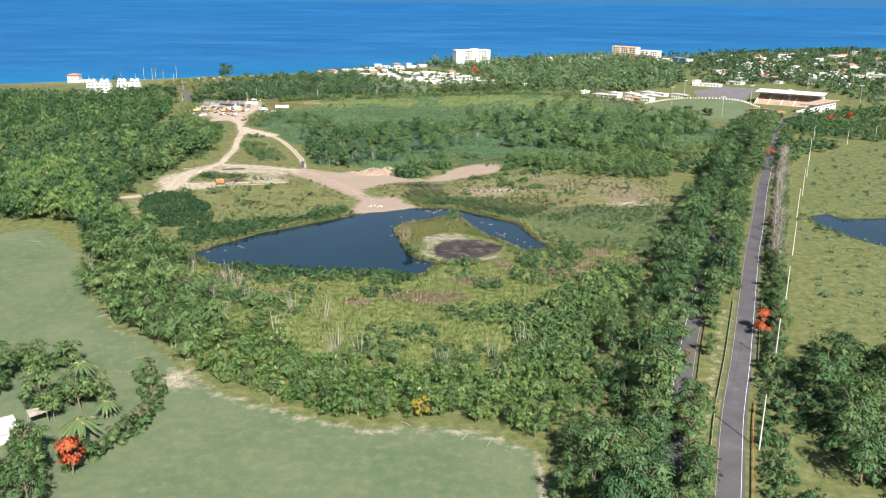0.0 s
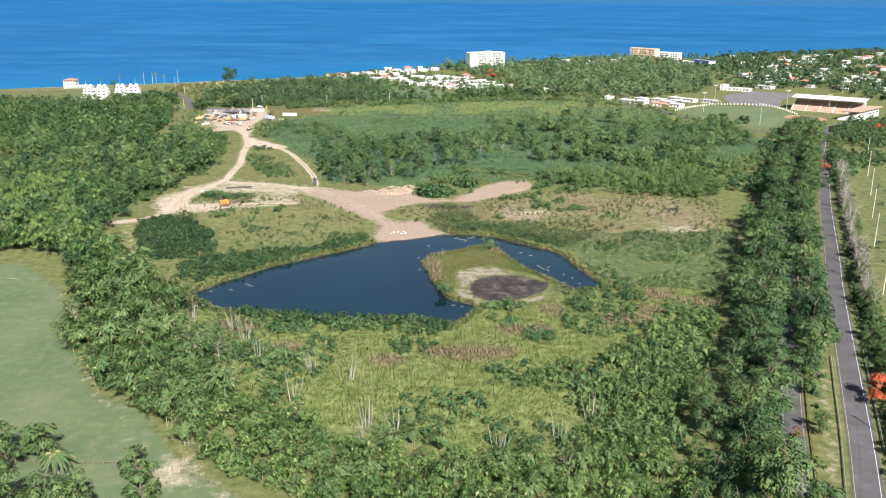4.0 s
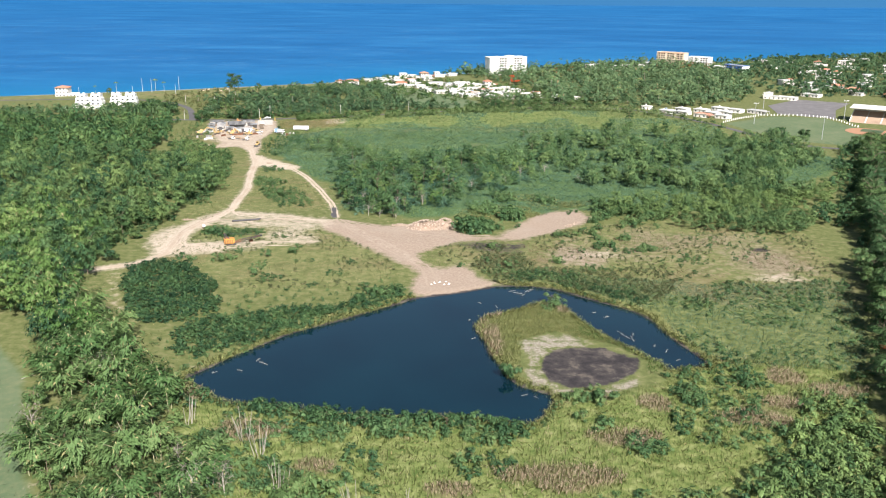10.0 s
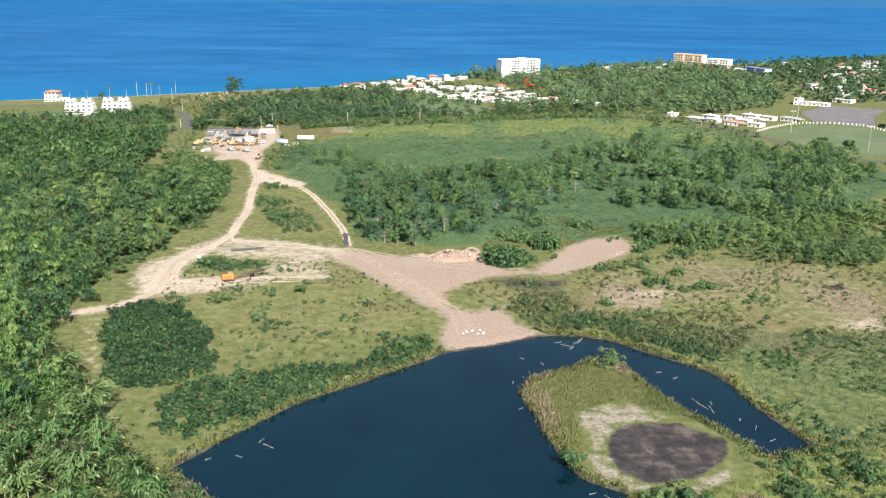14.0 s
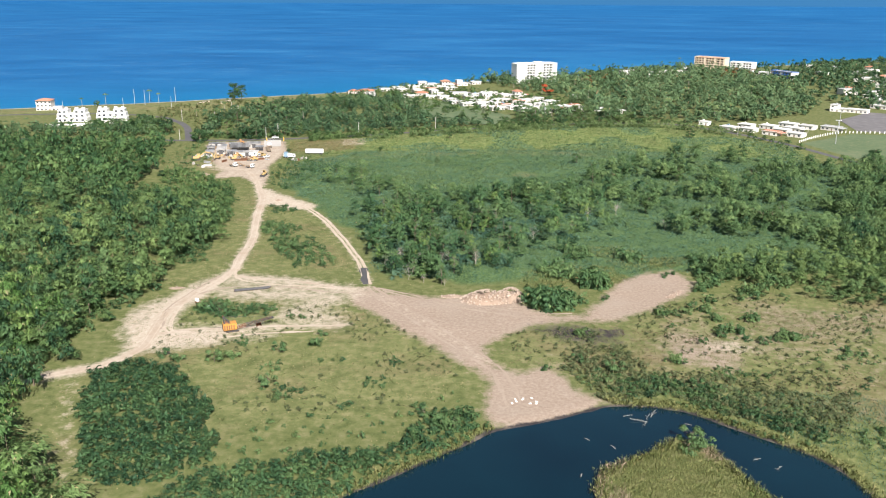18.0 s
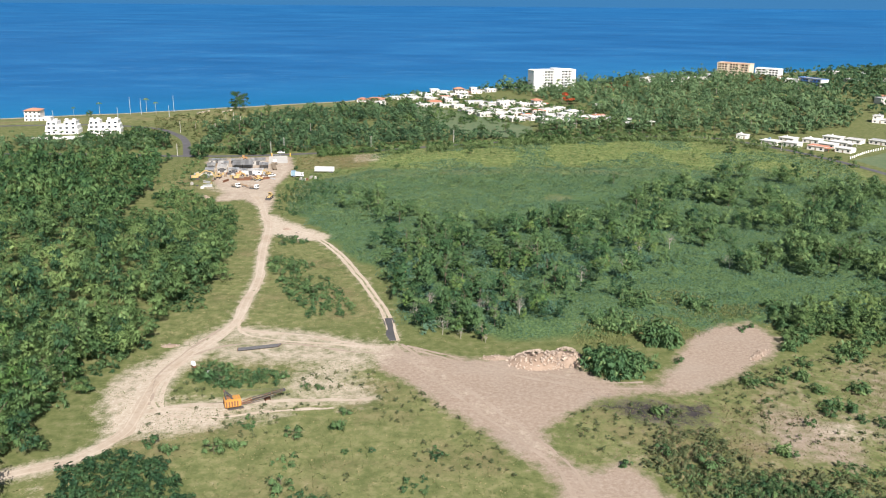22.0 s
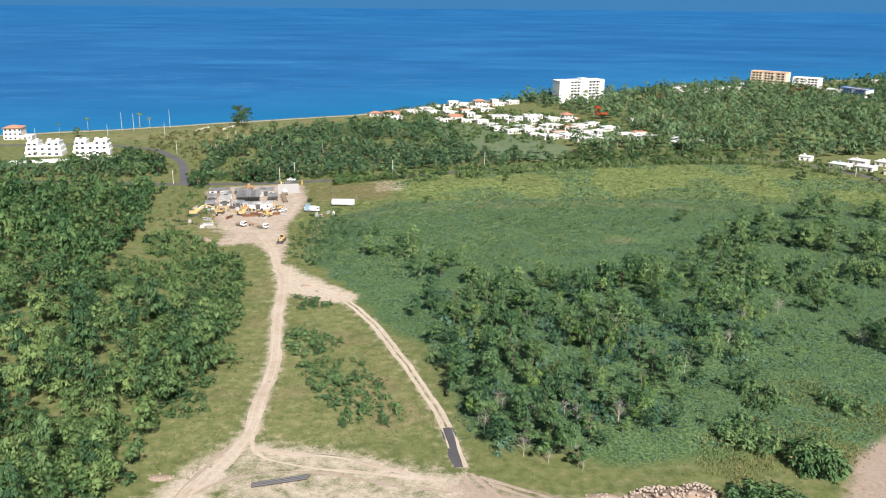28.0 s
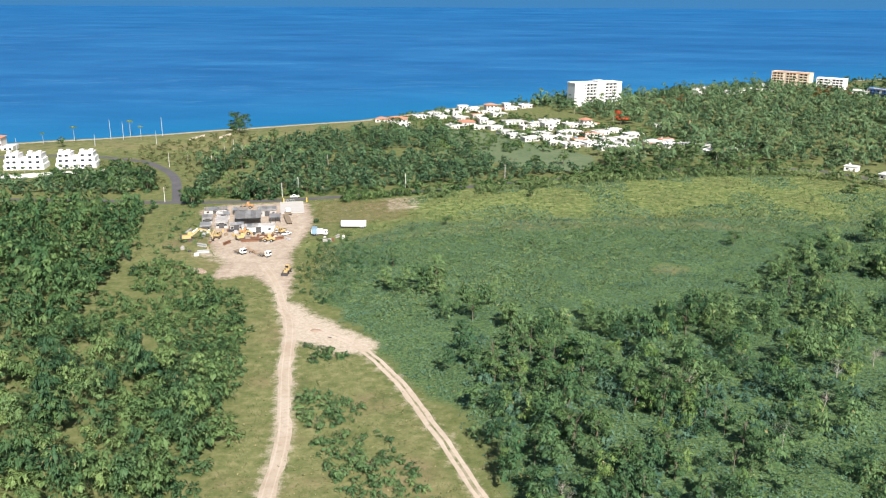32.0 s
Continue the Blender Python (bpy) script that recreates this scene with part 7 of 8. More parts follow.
stepped_villa(-368, 680, 5, "modern white three-storey shore house with balconies")
stepped_villa(-338, 684, 7, "modern white three-storey shore house beside its twin")
house(-405, 735, 5, 20, 12, 3, "hip", "roof_tile", "plaster", "white three-storey shore house with orange roof", "white shore houses", porch=False)
gw = thing("garden_wall", "white garden wall in front of the shore houses", "wall", pose(-366, 660, 0, 0, 0, 14))
for k in range(10):
    part("panel", boxes((k * 6.6, k * 6.6 + 6.2, 0, 0.25, -0.4, 2.2)), MATS["white_paint"], gw)
    part("pier", boxes((k * 6.6 + 6.2, k * 6.6 + 6.6, -0.05, 0.3, -0.4, 2.5)), MATS["white_paint"], gw)
cb = house(-111, 131, 30, 12, 9, 1, "flat", "roof_white", "plaster", "white flat-roofed farmhouse in the garden", "farm", near=True, porch=False)
sail = thing("shade_sail", "tan fabric shade sail beside the farmhouse", "shade sail", pose(-103, 138.5, 0, 0, 0, 30))
bm = bmesh.new()
vs = [bm.verts.new(v) for v in ((-3, -2, 2.6), (3, -2, 3.2), (3.4, 2.4, 2.6), (-2.6, 2.2, 3.1), (0, 0, 2.7))]
for a, b in ((0, 1), (1, 2), (2, 3), (3, 0)):
    bm.faces.new((vs[a], vs[b], vs[4]))
bmesh.ops.solidify(bm, geom=bm.faces[:], thickness=0.04)
part("canopy", bm, MATS["tarp"], sail)
for u, v, h in ((-3, -2, 2.6), (3, -2, 3.2), (3.4, 2.4, 2.6), (-2.6, 2.2, 3.1)):
    part("post", tube(bmesh.new(), (u, v, -0.3), (u, v, h + 0.1), 0.06), MATS["galvanised"], sail)


# ---------------------------------------------------------------- stadium and ball field
def grandstand(x, y, turn, length, rows, label, roof_mat, roof_z, roof_from):
    t = thing("grandstand", label, "grandstand", pose(x, y, 0, 0, 0, turn))
    deep, high = rows * 1.3, rows * 0.46
    for i in range(rows):
        part("tier", boxes((0, length, i * 1.3, i * 1.3 + 1.3, 0.3 if i else -0.3, 0.5 + i * 0.46)), MATS["stand_tan"], t)
    part("back_wall", boxes((0, length, deep, deep + 0.4, -0.3, high + 1.2)), MATS["white_paint"], t)
    for u in (-0.4, length):
        bm = bmesh.new()
        for yy, z in ((0.2, 1.4), (deep, high + 1.2)):
            for du in (0, 0.4):
                bm.verts.new((u + du, yy, -0.3))
                bm.verts.new((u + du, yy, z))
        bmesh.ops.convex_hull(bm, input=bm.verts[:])
        part("side_wall", bm, MATS["white_paint"], t)
    part("aisle", boxes(*[(k * length / 5 - 0.6, k * length / 5 + 0.6, 0.1, deep - 0.5, 0.52, 0.6) for k in range(1, 5)], m=pose(0, 0, 0, math.degrees(math.atan(0.46 / 1.3)))), MATS["concrete_pole"], t)
    panels = 6
    for k in range(panels):
        a, b = -2 + k * (length + 4) / panels, -2 + (k + 1) * (length + 4) / panels
        part("roof_panel", boxes((a + 0.03, b - 0.03, roof_from, deep + 3.0, 0, 0.4), m=pose(0, 0, roof_z, 3)), MATS[roof_mat], t)
    for k in range(int(length / 8) + 1):
        u = min(k * 8, length - 0.5)
        part("column", boxes((u, u + 0.5, deep - 1.2, deep - 0.7, high - 1.5, roof_z + 0.9)), MATS["concrete_pole"], t)
        part("roof_beam", boxes((u + 0.1, u + 0.4, roof_from + 0.4, deep + 2, -0.9, -0.02), m=pose(0, 0, roof_z, 3)), MATS["concrete_pole"], t)
        part("window", boxes((u + 1.5, u + 6.0, deep + 0.38, deep + 0.44, high - 1.6, high - 0.4)) if u + 6 < length else boxes((u - 0.2, u + 0.2, deep + 0.38, deep + 0.44, 1, 2)), MATS["window_glass"], t)
    return t


gs = grandstand(317, 636, -26, 60, 17, "concrete baseball grandstand under a wide white roof", "stand_roof", 11.0, 5.0)
part("press_panel", boxes((-0.9, 0.6, 8.0, 20.0, 0.2, 3.0)), MATS["yellow_paint"], gs, "yellow painted panel")
grandstand(370.5, 618, 216, 49, 12, "second concrete grandstand with a tan roof", "stand_tan", 7.4, 2.0)
bm = bmesh.new()
bmesh.ops.create_circle(bm, cap_ends=True, segments=40, radius=17)
cl = part("infield", bm, MATS["machine_orange"])
cl.data.materials[0] = MATS["infield_clay"]
cl.matrix_basis = pose(309, 596 * NORTH, 0.06) @ Matrix.Diagonal((1, 1.15, 1, 1))
cl.location.z = ground_z(309, 596) + 0.25
bm = bmesh.new()
bmesh.ops.create_circle(bm, cap_ends=True, segments=4, radius=11.5)
tagged(part("infield_grass", bm, MATS["leaf_pasture"]), "square of green turf inside the infield", "turf", kind="structure").matrix_basis = pose(314, 600 * NORTH, ground_z(309, 596) + 0.262, 0, 0, 12)
tagged(cl, "rust-coloured clay infield of the ball field", "infield", kind="structure")
bm = bmesh.new()
bm.faces.new([bm.verts.new((x, y * NORTH, 0.22)) for x, y in ((272, 668), (312, 648), (336, 690), (372, 728), (330, 748), (283, 712))])
tagged(part("pavement", bm, MATS["asphalt_lot"]), "broad grey asphalt car park behind the ball field", "car park", kind="structure")
fence = thing("ball_field_fence", "white-posted fence along the ball field", "fence", pose(0, 0, 0))
fl = curve([(206, 628), (232, 648), (262, 661), (304, 652), (311, 614)], 3.0)
post_me = bpy.data.meshes.new("post")
pb = boxes((-0.3, 0.3, -0.12, 0.12, -0.3, 1.7))
pb.to_mesh(post_me)
pb.free()
post_me.materials.append(MATS["white_paint"])
for p in fl:
    o = new("post", post_me)
    o.parent = fence
    o.location = (p[0], p[1] * NORTH, ground_z(*p))
rail_me = ribbon("rail", [tuple(p) for p in fl[::4]], -0.05, 0.05, 1.2, "galvanised", across=1, step=3)
rail_me.parent = fence


def mast(x, y, tall, label, heads=True):
    t = thing("floodlight_mast", label, "mast", pose(x, y, ground_z(x, y)), "masts")
    part("pole", tube(bmesh.new(), (0, 0, -0.3), (0, 0, tall), 0.28, 0.14, 8), MATS["galvanised"], t)
    if heads:
        part("crossbar", boxes((-2.2, 2.2, -0.08, 0.08, tall - 0.2, tall)), MATS["galvanised"], t)
        for k in range(4):
            part("lamp_head", bevelled(boxes((-2.1 + k * 1.2, -1.5 + k * 1.2, -0.3, 0.12, tall, tall + 0.5)), 0.06), MATS["truck_white"], t)


for x, y in ((259, 671), (230, 624), (256, 568), (315, 641), (341, 617), (428, 646), (423, 735), (470, 729)):
    mast(x, y, 17, "tall steel floodlight mast beside the ball field")
for x, y, h in ((-348, 775, 15), (-336, 770, 14), (-314, 787, 15), (-344, 744, 9), (-303, 750, 10), (-390, 729, 9)):
    mast(x, y, h, "slender pale lamp mast near the shore", False)


def utility_pole(x, y, tall, turn, label):
    t = thing("utility_pole", label, "utility pole", pose(x, y, ground_z(x, y), 0, 0, turn), "utility poles")
    part("pole", tube(bmesh.new(), (0, 0, -0.4), (0, 0, tall), 0.20, 0.13, 8), MATS["concrete_pole"], t)
    part("crossarm", boxes((-1.1, 1.1, -0.06, 0.06, tall - 0.7, tall - 0.56)), MATS["wood_post"], t)
    for u in (-1, 0, 1):
        part("insulator", tube(bmesh.new(), (u, 0, tall - 0.56), (u, 0, tall - 0.3), 0.06, 0.04), MATS["steel_dark"], t)


LINE = [(84, 129), (107, 168), (130, 207), (157, 254), (184, 302), (207, 340), (230, 378), (252, 416), (275, 454)]
for x, y in LINE:
    utility_pole(x, y, 15.4, -30, "grey concrete utility pole beside the road")
for (x0, y0), (x1, y1) in zip(LINE, LINE[1:]):
    for u in (-1.0, 1.0):
        bm = bmesh.new()
        pts = [Vector((x0 + (x1 - x0) * f + u * 0.86, (y0 + (y1 - y0) * f) * NORTH - u * 0.5, 15.0 - 4 * f * (1 - f) * 0.9)) for f in np.linspace(0, 1, 7)]
        for a, b in zip(pts, pts[1:]):
            tube(bm, a, b, 0.025, 0.025, 4)
        tagged(part("cable", bm, MATS["steel_dark"]), "thin black overhead power cable between poles", "cable", "power cables")
for x, y, h in ((305, 462, 11), (336, 478, 11), (-177, 634, 10), (-245, 621, 8), (-185, 630, 8), (-119, 646, 9), (-270, 690, 9), (-241, 728, 9), (-230, 711, 9), (-242, 687, 8), (-61, 666, 9), (170, 650, 9)):
    utility_pole(x, y, h, 20, "grey concrete utility pole by the coast road")


# ---------------------------------------------------------------- roadside
def guard_rail(points, side, y0, y1, material, label, tall=0.8, gap=4.0, name="guard_rail"):
    line = curve(points, gap)
    q = (line + sides_of(line) * side)
    q = q[(q[:, 1] > y0) & (q[:, 1] < y1)]
    t = thing(name, label, "guard rail", pose(0, 0, 0))
    me = bpy.data.meshes.new("post")
    b = boxes((-0.09, 0.09, -0.09, 0.09, -0.3, tall + 0.05))
    b.to_mesh(me)
    b.free()
    me.materials.append(MATS["wood_post"])
    for p in q:
        o = new("post", me)
        o.parent = t
        o.location = (p[0], p[1] * NORTH, ground_z(*p))
    for a, b in zip(q, q[1:]):
        d = (b - a) * np.array([1, NORTH])
        ang = math.degrees(math.atan2(d[1], d[0]))
        part("rail", boxes((0.1, float(np.hypot(*d)) - 0.1, -0.12, -0.02, tall - 0.42, tall)), MATS[material], t).matrix_basis = pose(a[0], a[1] * NORTH, ground_z(*a), 0, 0, ang)
    return t


guard_rail(ROAD_EAST, -4.75, 122, 212, "galvanised", "weathered steel guard rail along the carriageway")
guard_rail(ROAD_EAST, 4.9, 95, 150, "orange_barrier", "orange and rust coloured roadside barrier", 0.95)
guard_rail(ROAD_EAST, 4.7, 165, 215, "galvanised", "steel guard rail at the road shoulder")
guard_rail(ROAD_WEST, 3.9, 120, 225, "rust", "dark rusty guard rail along the older carriageway")
for x, y, tn in ((67.5, 128.5, 62), (63, 119, 62), (78.5, 151, 62)):
    sgn = thing("barrier_board", "orange roadside barrier board", "barrier", pose(x, y, 0, 0, 0, tn), "barrier boards")
    part("board", boxes((0, 5, -0.06, 0.06, 0.3, 1.1)), MATS["orange_barrier"], sgn)
    for u in (0.4, 4.4):
        part("leg", boxes((u, u + 0.12, -0.2, 0.2, -0.2, 0.3)), MATS["steel_dark"], sgn)
wf = thing("pasture_fence", "grey wooden pasture fence with leaning posts", "fence", pose(0, 0, 0))
wl = curve([(-118, 161), (-104, 160), (-94, 160.5), (-80, 159.5), (-70, 157), (-62, 153)], 2.2)
for i, p in enumerate(wl):
    o = part("post", boxes((-0.08, 0.08, -0.08, 0.08, -0.4, 1.35)), MATS["wood_post"], wf)
    o.matrix_basis = pose(p[0], p[1] * NORTH, ground_z(*p), 3 * math.sin(i * 2.1), 3 * math.cos(i * 1.7), 0)
    if i and i not in (18, 19):
        a = wl[i - 1]
        for z in (0.55, 1.05):
            part("rail", tube(bmesh.new(), (a[0], a[1] * NORTH, ground_z(*a) + z), (p[0], p[1] * NORTH, ground_z(*p) + z), 0.04, 0.04, 5), MATS["wood_post"], wf)

# ---------------------------------------------------------------- machines and vehicles
def wheel(parent, x, y, z, r=0.5, w=0.35, name="wheel"):
    t = part(name, tube(bmesh.new(), (x - w / 2, y, z), (x + w / 2, y, z), r, r, 12), MATS["rubber"], parent)
    part("rim", tube(bmesh.new(), (x - w / 2 - 0.02, y, z), (x + w / 2 + 0.02, y, z), r * 0.5, r * 0.5, 10), MATS["galvanised"], t)
    return t


def crawler(parent, x, length, r=0.45, w=0.55, z=0.45):
    """One crawler track with its rollers."""
    bm = bmesh.new()
    n = 16
    ring = []
    for i in range(n):
        a = 2 * math.pi * i / n
        yy = math.cos(a) * r + (length / 2 - r if math.cos(a) > 0 else -length / 2 + r)
        ring.append((yy, z + math.sin(a) * r))
    sides = [[bm.verts.new((x + s * w / 2, yy, zz)) for yy, zz in ring] for s in (-1, 1)]
    for i in range(n):
        bm.faces.new((sides[0][i], sides[0][(i + 1) % n], sides[1][(i + 1) % n], sides[1][i]))
    bm.faces.new(sides[0])
    bm.faces.new(sides[1][::-1])
    c = part("crawler_track", bm, MATS["steel_dark"], parent)
    for k in range(4):
        yy = -length / 2 + r + k * (length - 2 * r) / 3
        part("roller", tube(bmesh.new(), (x - w / 2 - 0.04, yy, z), (x + w / 2 + 0.04, yy, z), r * 0.45, r * 0.45, 8), MATS["rust"], c)


def arm(name, a, b, w, deep, material, parent, label=""):
    a, b = Vector(a), Vector(b)
    d = b - a
    m = Matrix.Translation(a) @ d.to_track_quat("Y", "Z").to_matrix().to_4x4()
    bm = bmesh.new()
    box(bm, -w / 2, w / 2, 0, d.length, -deep / 2, deep / 2)
    for v in bm.verts:
        if v.co.y > d.length * 0.9:
            v.co.z *= 0.55
    bmesh.ops.transform(bm, matrix=m, verts=bm.verts)
    return part(name, bm, MATS[material], parent, label)


def bucket(parent, x, y, z, s, material="steel_dark"):
    bm = bmesh.new()
    prof = [(0, 0.6), (0.55, 0.5), (0.75, 0.0), (0.45, -0.45), (-0.25, -0.5)]
    l = [bm.verts.new((x - 0.6 * s, y + a * s, z + b * s)) for a, b in prof]
    r = [bm.verts.new((x + 0.6 * s, y + a * s, z + b * s)) for a, b in prof]
    for i in range(4):
        bm.faces.new((l[i], l[i + 1], r[i + 1], r[i]))
    bm.faces.new(l)
    bm.faces.new(r[::-1])
    bmesh.ops.solidify(bm, geom=bm.faces[:], thickness=0.05)
    return part("bucket", bm, MATS[material], parent)


def excavator(x, y, turn, label, paint="machine_yellow", s=1.0, reach=1.0):
    t = thing("excavator", label, "excavator", pose(x, y, ground_z(x, y), 0, 0, turn), "yard machines")
    t.scale = (s, s, s)
    for u in (-1.15, 1.15):
        crawler(t, u, 4.0)
    part("turntable", tube(bmesh.new(), (0, 0, 0.8), (0, 0, 1.1), 0.9, 0.9, 14), MATS["steel_dark"], t)
    part("body", bevelled(boxes((-1.35, 1.35, -2.3, 1.2, 1.1, 2.2)), 0.1), MATS[paint], t)
    part("counterweight", bevelled(boxes((-1.35, 1.35, -2.9, -2.31, 1.1, 2.35)), 0.15), MATS["steel_dark"], t)
    cab = part("cab", bevelled(boxes((-1.3, -0.25, -0.1, 1.5, 2.2, 3.4)), 0.08), MATS[paint], t)
    part("window", boxes((-1.2, -0.35, 1.49, 1.53, 2.4, 3.25)), MATS["dark_glass"], cab)
    part("window", boxes((-1.33, -1.29, 0.1, 1.3, 2.5, 3.25)), MATS["dark_glass"], cab)
    p0, p1, p2 = (0.3, 0.9, 1.9), (0.3, 3.6 * reach, 4.6), (0.3, 6.4 * reach, 3.6)
    p3 = (0.3, 7.4 * reach, 0.9)
    arm("boom", p0, p1, 0.4, 0.75, paint, t)
    arm("boom_tip", p1, p2, 0.36, 0.6, paint, t)
    arm("stick", p2, p3, 0.3, 0.5, paint, t)
    part("hydraulic_ram", tube(bmesh.new(), (0.3, 1.4, 1.6), (0.3, 3.2 * reach, 3.8), 0.09, 0.09), MATS["galvanised"], t)
    bucket(t, 0.3, 7.2 * reach, 0.6, 0.9)
    return t


def loader(x, y, turn, label, paint="machine_yellow"):
    t = thing("wheel_loader", label, "loader", pose(x, y, ground_z(x, y), 0, 0, turn), "yard machines")
    for u in (-1.05, 1.05):
        for v in (-1.4, 1.5):
            wheel(t, u, v, 0.72, 0.72, 0.5)
    part("rear_body", bevelled(boxes((-0.75, 0.75, -2.8, 0, 0.9, 2.1)), 0.12), MATS[paint], t)
    part("front_frame", boxes((-0.55, 0.55, 0.02, 2.3, 0.7, 1.4)), MATS[paint], t)
    cab = part("cab", bevelled(boxes((-0.7, 0.7, -0.9, 0.4, 2.1, 3.3)), 0.06), MATS[paint], t)
    part("windscreen", boxes((-0.6, 0.6, 0.39, 0.43, 2.25, 3.1)), MATS["dark_glass"], cab)
    for u in (-0.62, 0.62):
        arm("lift_arm", (u, 1.4, 1.7), (u, 3.3, 0.6), 0.18, 0.35, paint, t)
    bm = boxes((-1.35, 1.35, 3.3, 3.42, 0.1, 1.1), (-1.35, 1.35, 3.42, 4.3, 0.05, 0.17), (-1.35, -1.25, 3.42, 4.2, 0.17, 0.9), (1.25, 1.35, 3.42, 4.2, 0.17, 0.9))
    part("bucket", bm, MATS["steel_dark"], t)
    return t


def lorry(x, y, turn, label, cab_mat="truck_white", box_mat="truck_white", length=7.5, body="box", tall=2.6):
    t = thing("truck", label, "truck", pose(x, y, ground_z(x, y), 0, 0, turn), "trucks")
    part("chassis", boxes((-0.45, 0.45, -length / 2, length / 2, 0.65, 0.9)), MATS["steel_dark"], t)
    cab = part("cab", bevelled(boxes((-1.15, 1.15, length / 2 - 2.0, length / 2, 0.7, 2.6)), 0.15, 2), MATS[cab_mat], t)
    part("windscreen", boxes((-1.0, 1.0, length / 2 - 0.04, length / 2 + 0.02, 1.6, 2.4)), MATS["dark_glass"], cab)
    for u in (-1, 1):
        part("side_window", boxes((u * 1.15 - 0.02, u * 1.15 + 0.02, length / 2 - 1.3, length / 2 - 0.4, 1.65, 2.35)), MATS["dark_glass"], cab)
        part("headlight", boxes((u * 0.85 - 0.15, u * 0.85 + 0.15, length / 2, length / 2 + 0.05, 0.95, 1.2)), MATS["galvanised"], cab)
        for v in (length / 2 - 1.0, -length / 2 + 1.1, -length / 2 + 2.2):
            wheel(t, u * 0.98, v, 0.5)
    if body == "box":
        part("box_body", bevelled(boxes((-1.22, 1.22, -length / 2 - 0.3, length / 2 - 2.2, 0.95, 0.95 + tall)), 0.04), MATS[box_mat], t)
    elif body == "flat":
        part("flatbed", boxes((-1.2, 1.2, -length / 2 - 0.2, length / 2 - 2.15, 0.92, 1.08)), MATS["wood_post"], t)
        part("headboard", boxes((-1.2, 1.2, length / 2 - 2.15, length / 2 - 2.05, 0.92, 1.9)), MATS[box_mat], t)
    elif body == "tipper":
        part("tipper_body", boxes((-1.22, 1.22, -length / 2 - 0.3, length / 2 - 2.3, 1.0, 1.15), (-1.22, -1.12, -length / 2 - 0.3, length / 2 - 2.3, 1.15, 2.2),
                                  (1.12, 1.22, -length / 2 - 0.3, length / 2 - 2.3, 1.15, 2.2), (-1.12, 1.12, length / 2 - 2.42, length / 2 - 2.3, 1.15, 2.4)), MATS[box_mat], t)
    return t


def trailer(x, y, turn, length, label, material="truck_white", tall=2.5, low=False):
    t = thing("trailer", label, "trailer", pose(x, y, ground_z(x, y), 0, 0, turn), "trailers")
    z = 0.8 if low else 1.1
    if not low:
        part("box_body", bevelled(boxes((-1.22, 1.22, -length / 2, length / 2, z, z + tall)), 0.04), MATS[material], t)
        for v in np.arange(-length / 2 + 0.8, length / 2, 1.3):
            for u in (-1.23, 1.21):
                part("side_rib", boxes((u, u + 0.03, v, v + 0.06, z + 0.05, z + tall - 0.05)), MATS["galvanised"], t)
    else:
        part("deck", boxes((-1.3, 1.3, -length / 2, length / 2, z, z + 0.25)), MATS[material], t)
        part("gooseneck", boxes((-0.6, 0.6, length / 2, length / 2 + 1.8, z + 0.3, z + 0.6)), MATS[material], t)
    for v in (-length / 2 + 1.2, -length / 2 + 2.4):
        for u in (-0.95, 0.95):
            wheel(t, u, v, 0.5)
    for u in (-0.6, 0.6):
        part("landing_leg", boxes((u - 0.08, u + 0.08, length / 2 - 2, length / 2 - 1.84, 0, z)), MATS["steel_dark"], t)
    return t


def pickup(x, y, turn, label, paint="truck_white", category="car"):
    t = thing("pickup", label, category, pose(x, y, ground_z(x, y), 0, 0, turn), "cars")
    part("body", bevelled(boxes((-0.9, 0.9, -2.5, 2.5, 0.45, 1.05)), 0.12, 2), MATS[paint], t)
    cab = part("cab", bevelled(boxes((-0.82, 0.82, -0.6, 1.2, 1.05, 1.75)), 0.18, 2), MATS[paint], t)
    part("windscreen", boxes((-0.7, 0.7, 1.19, 1.22, 1.15, 1.6)), MATS["dark_glass"], cab)
    part("rear_window", boxes((-0.7, 0.7, -0.63, -0.59, 1.15, 1.6)), MATS["dark_glass"], cab)
    for u in (-1, 1):
        part("side_window", boxes((u * 0.82 - 0.02, u * 0.82 + 0.02, -0.4, 1.0, 1.2, 1.6)), MATS["dark_glass"], cab)
        part("headlight", boxes((u * 0.65 - 0.15, u * 0.65 + 0.15, 2.48, 2.53, 0.7, 0.9)), MATS["galvanised"], t)
        for v in (-1.55, 1.6):
            wheel(t, u * 0.82, v, 0.36, 0.36, 0.22)
    return t


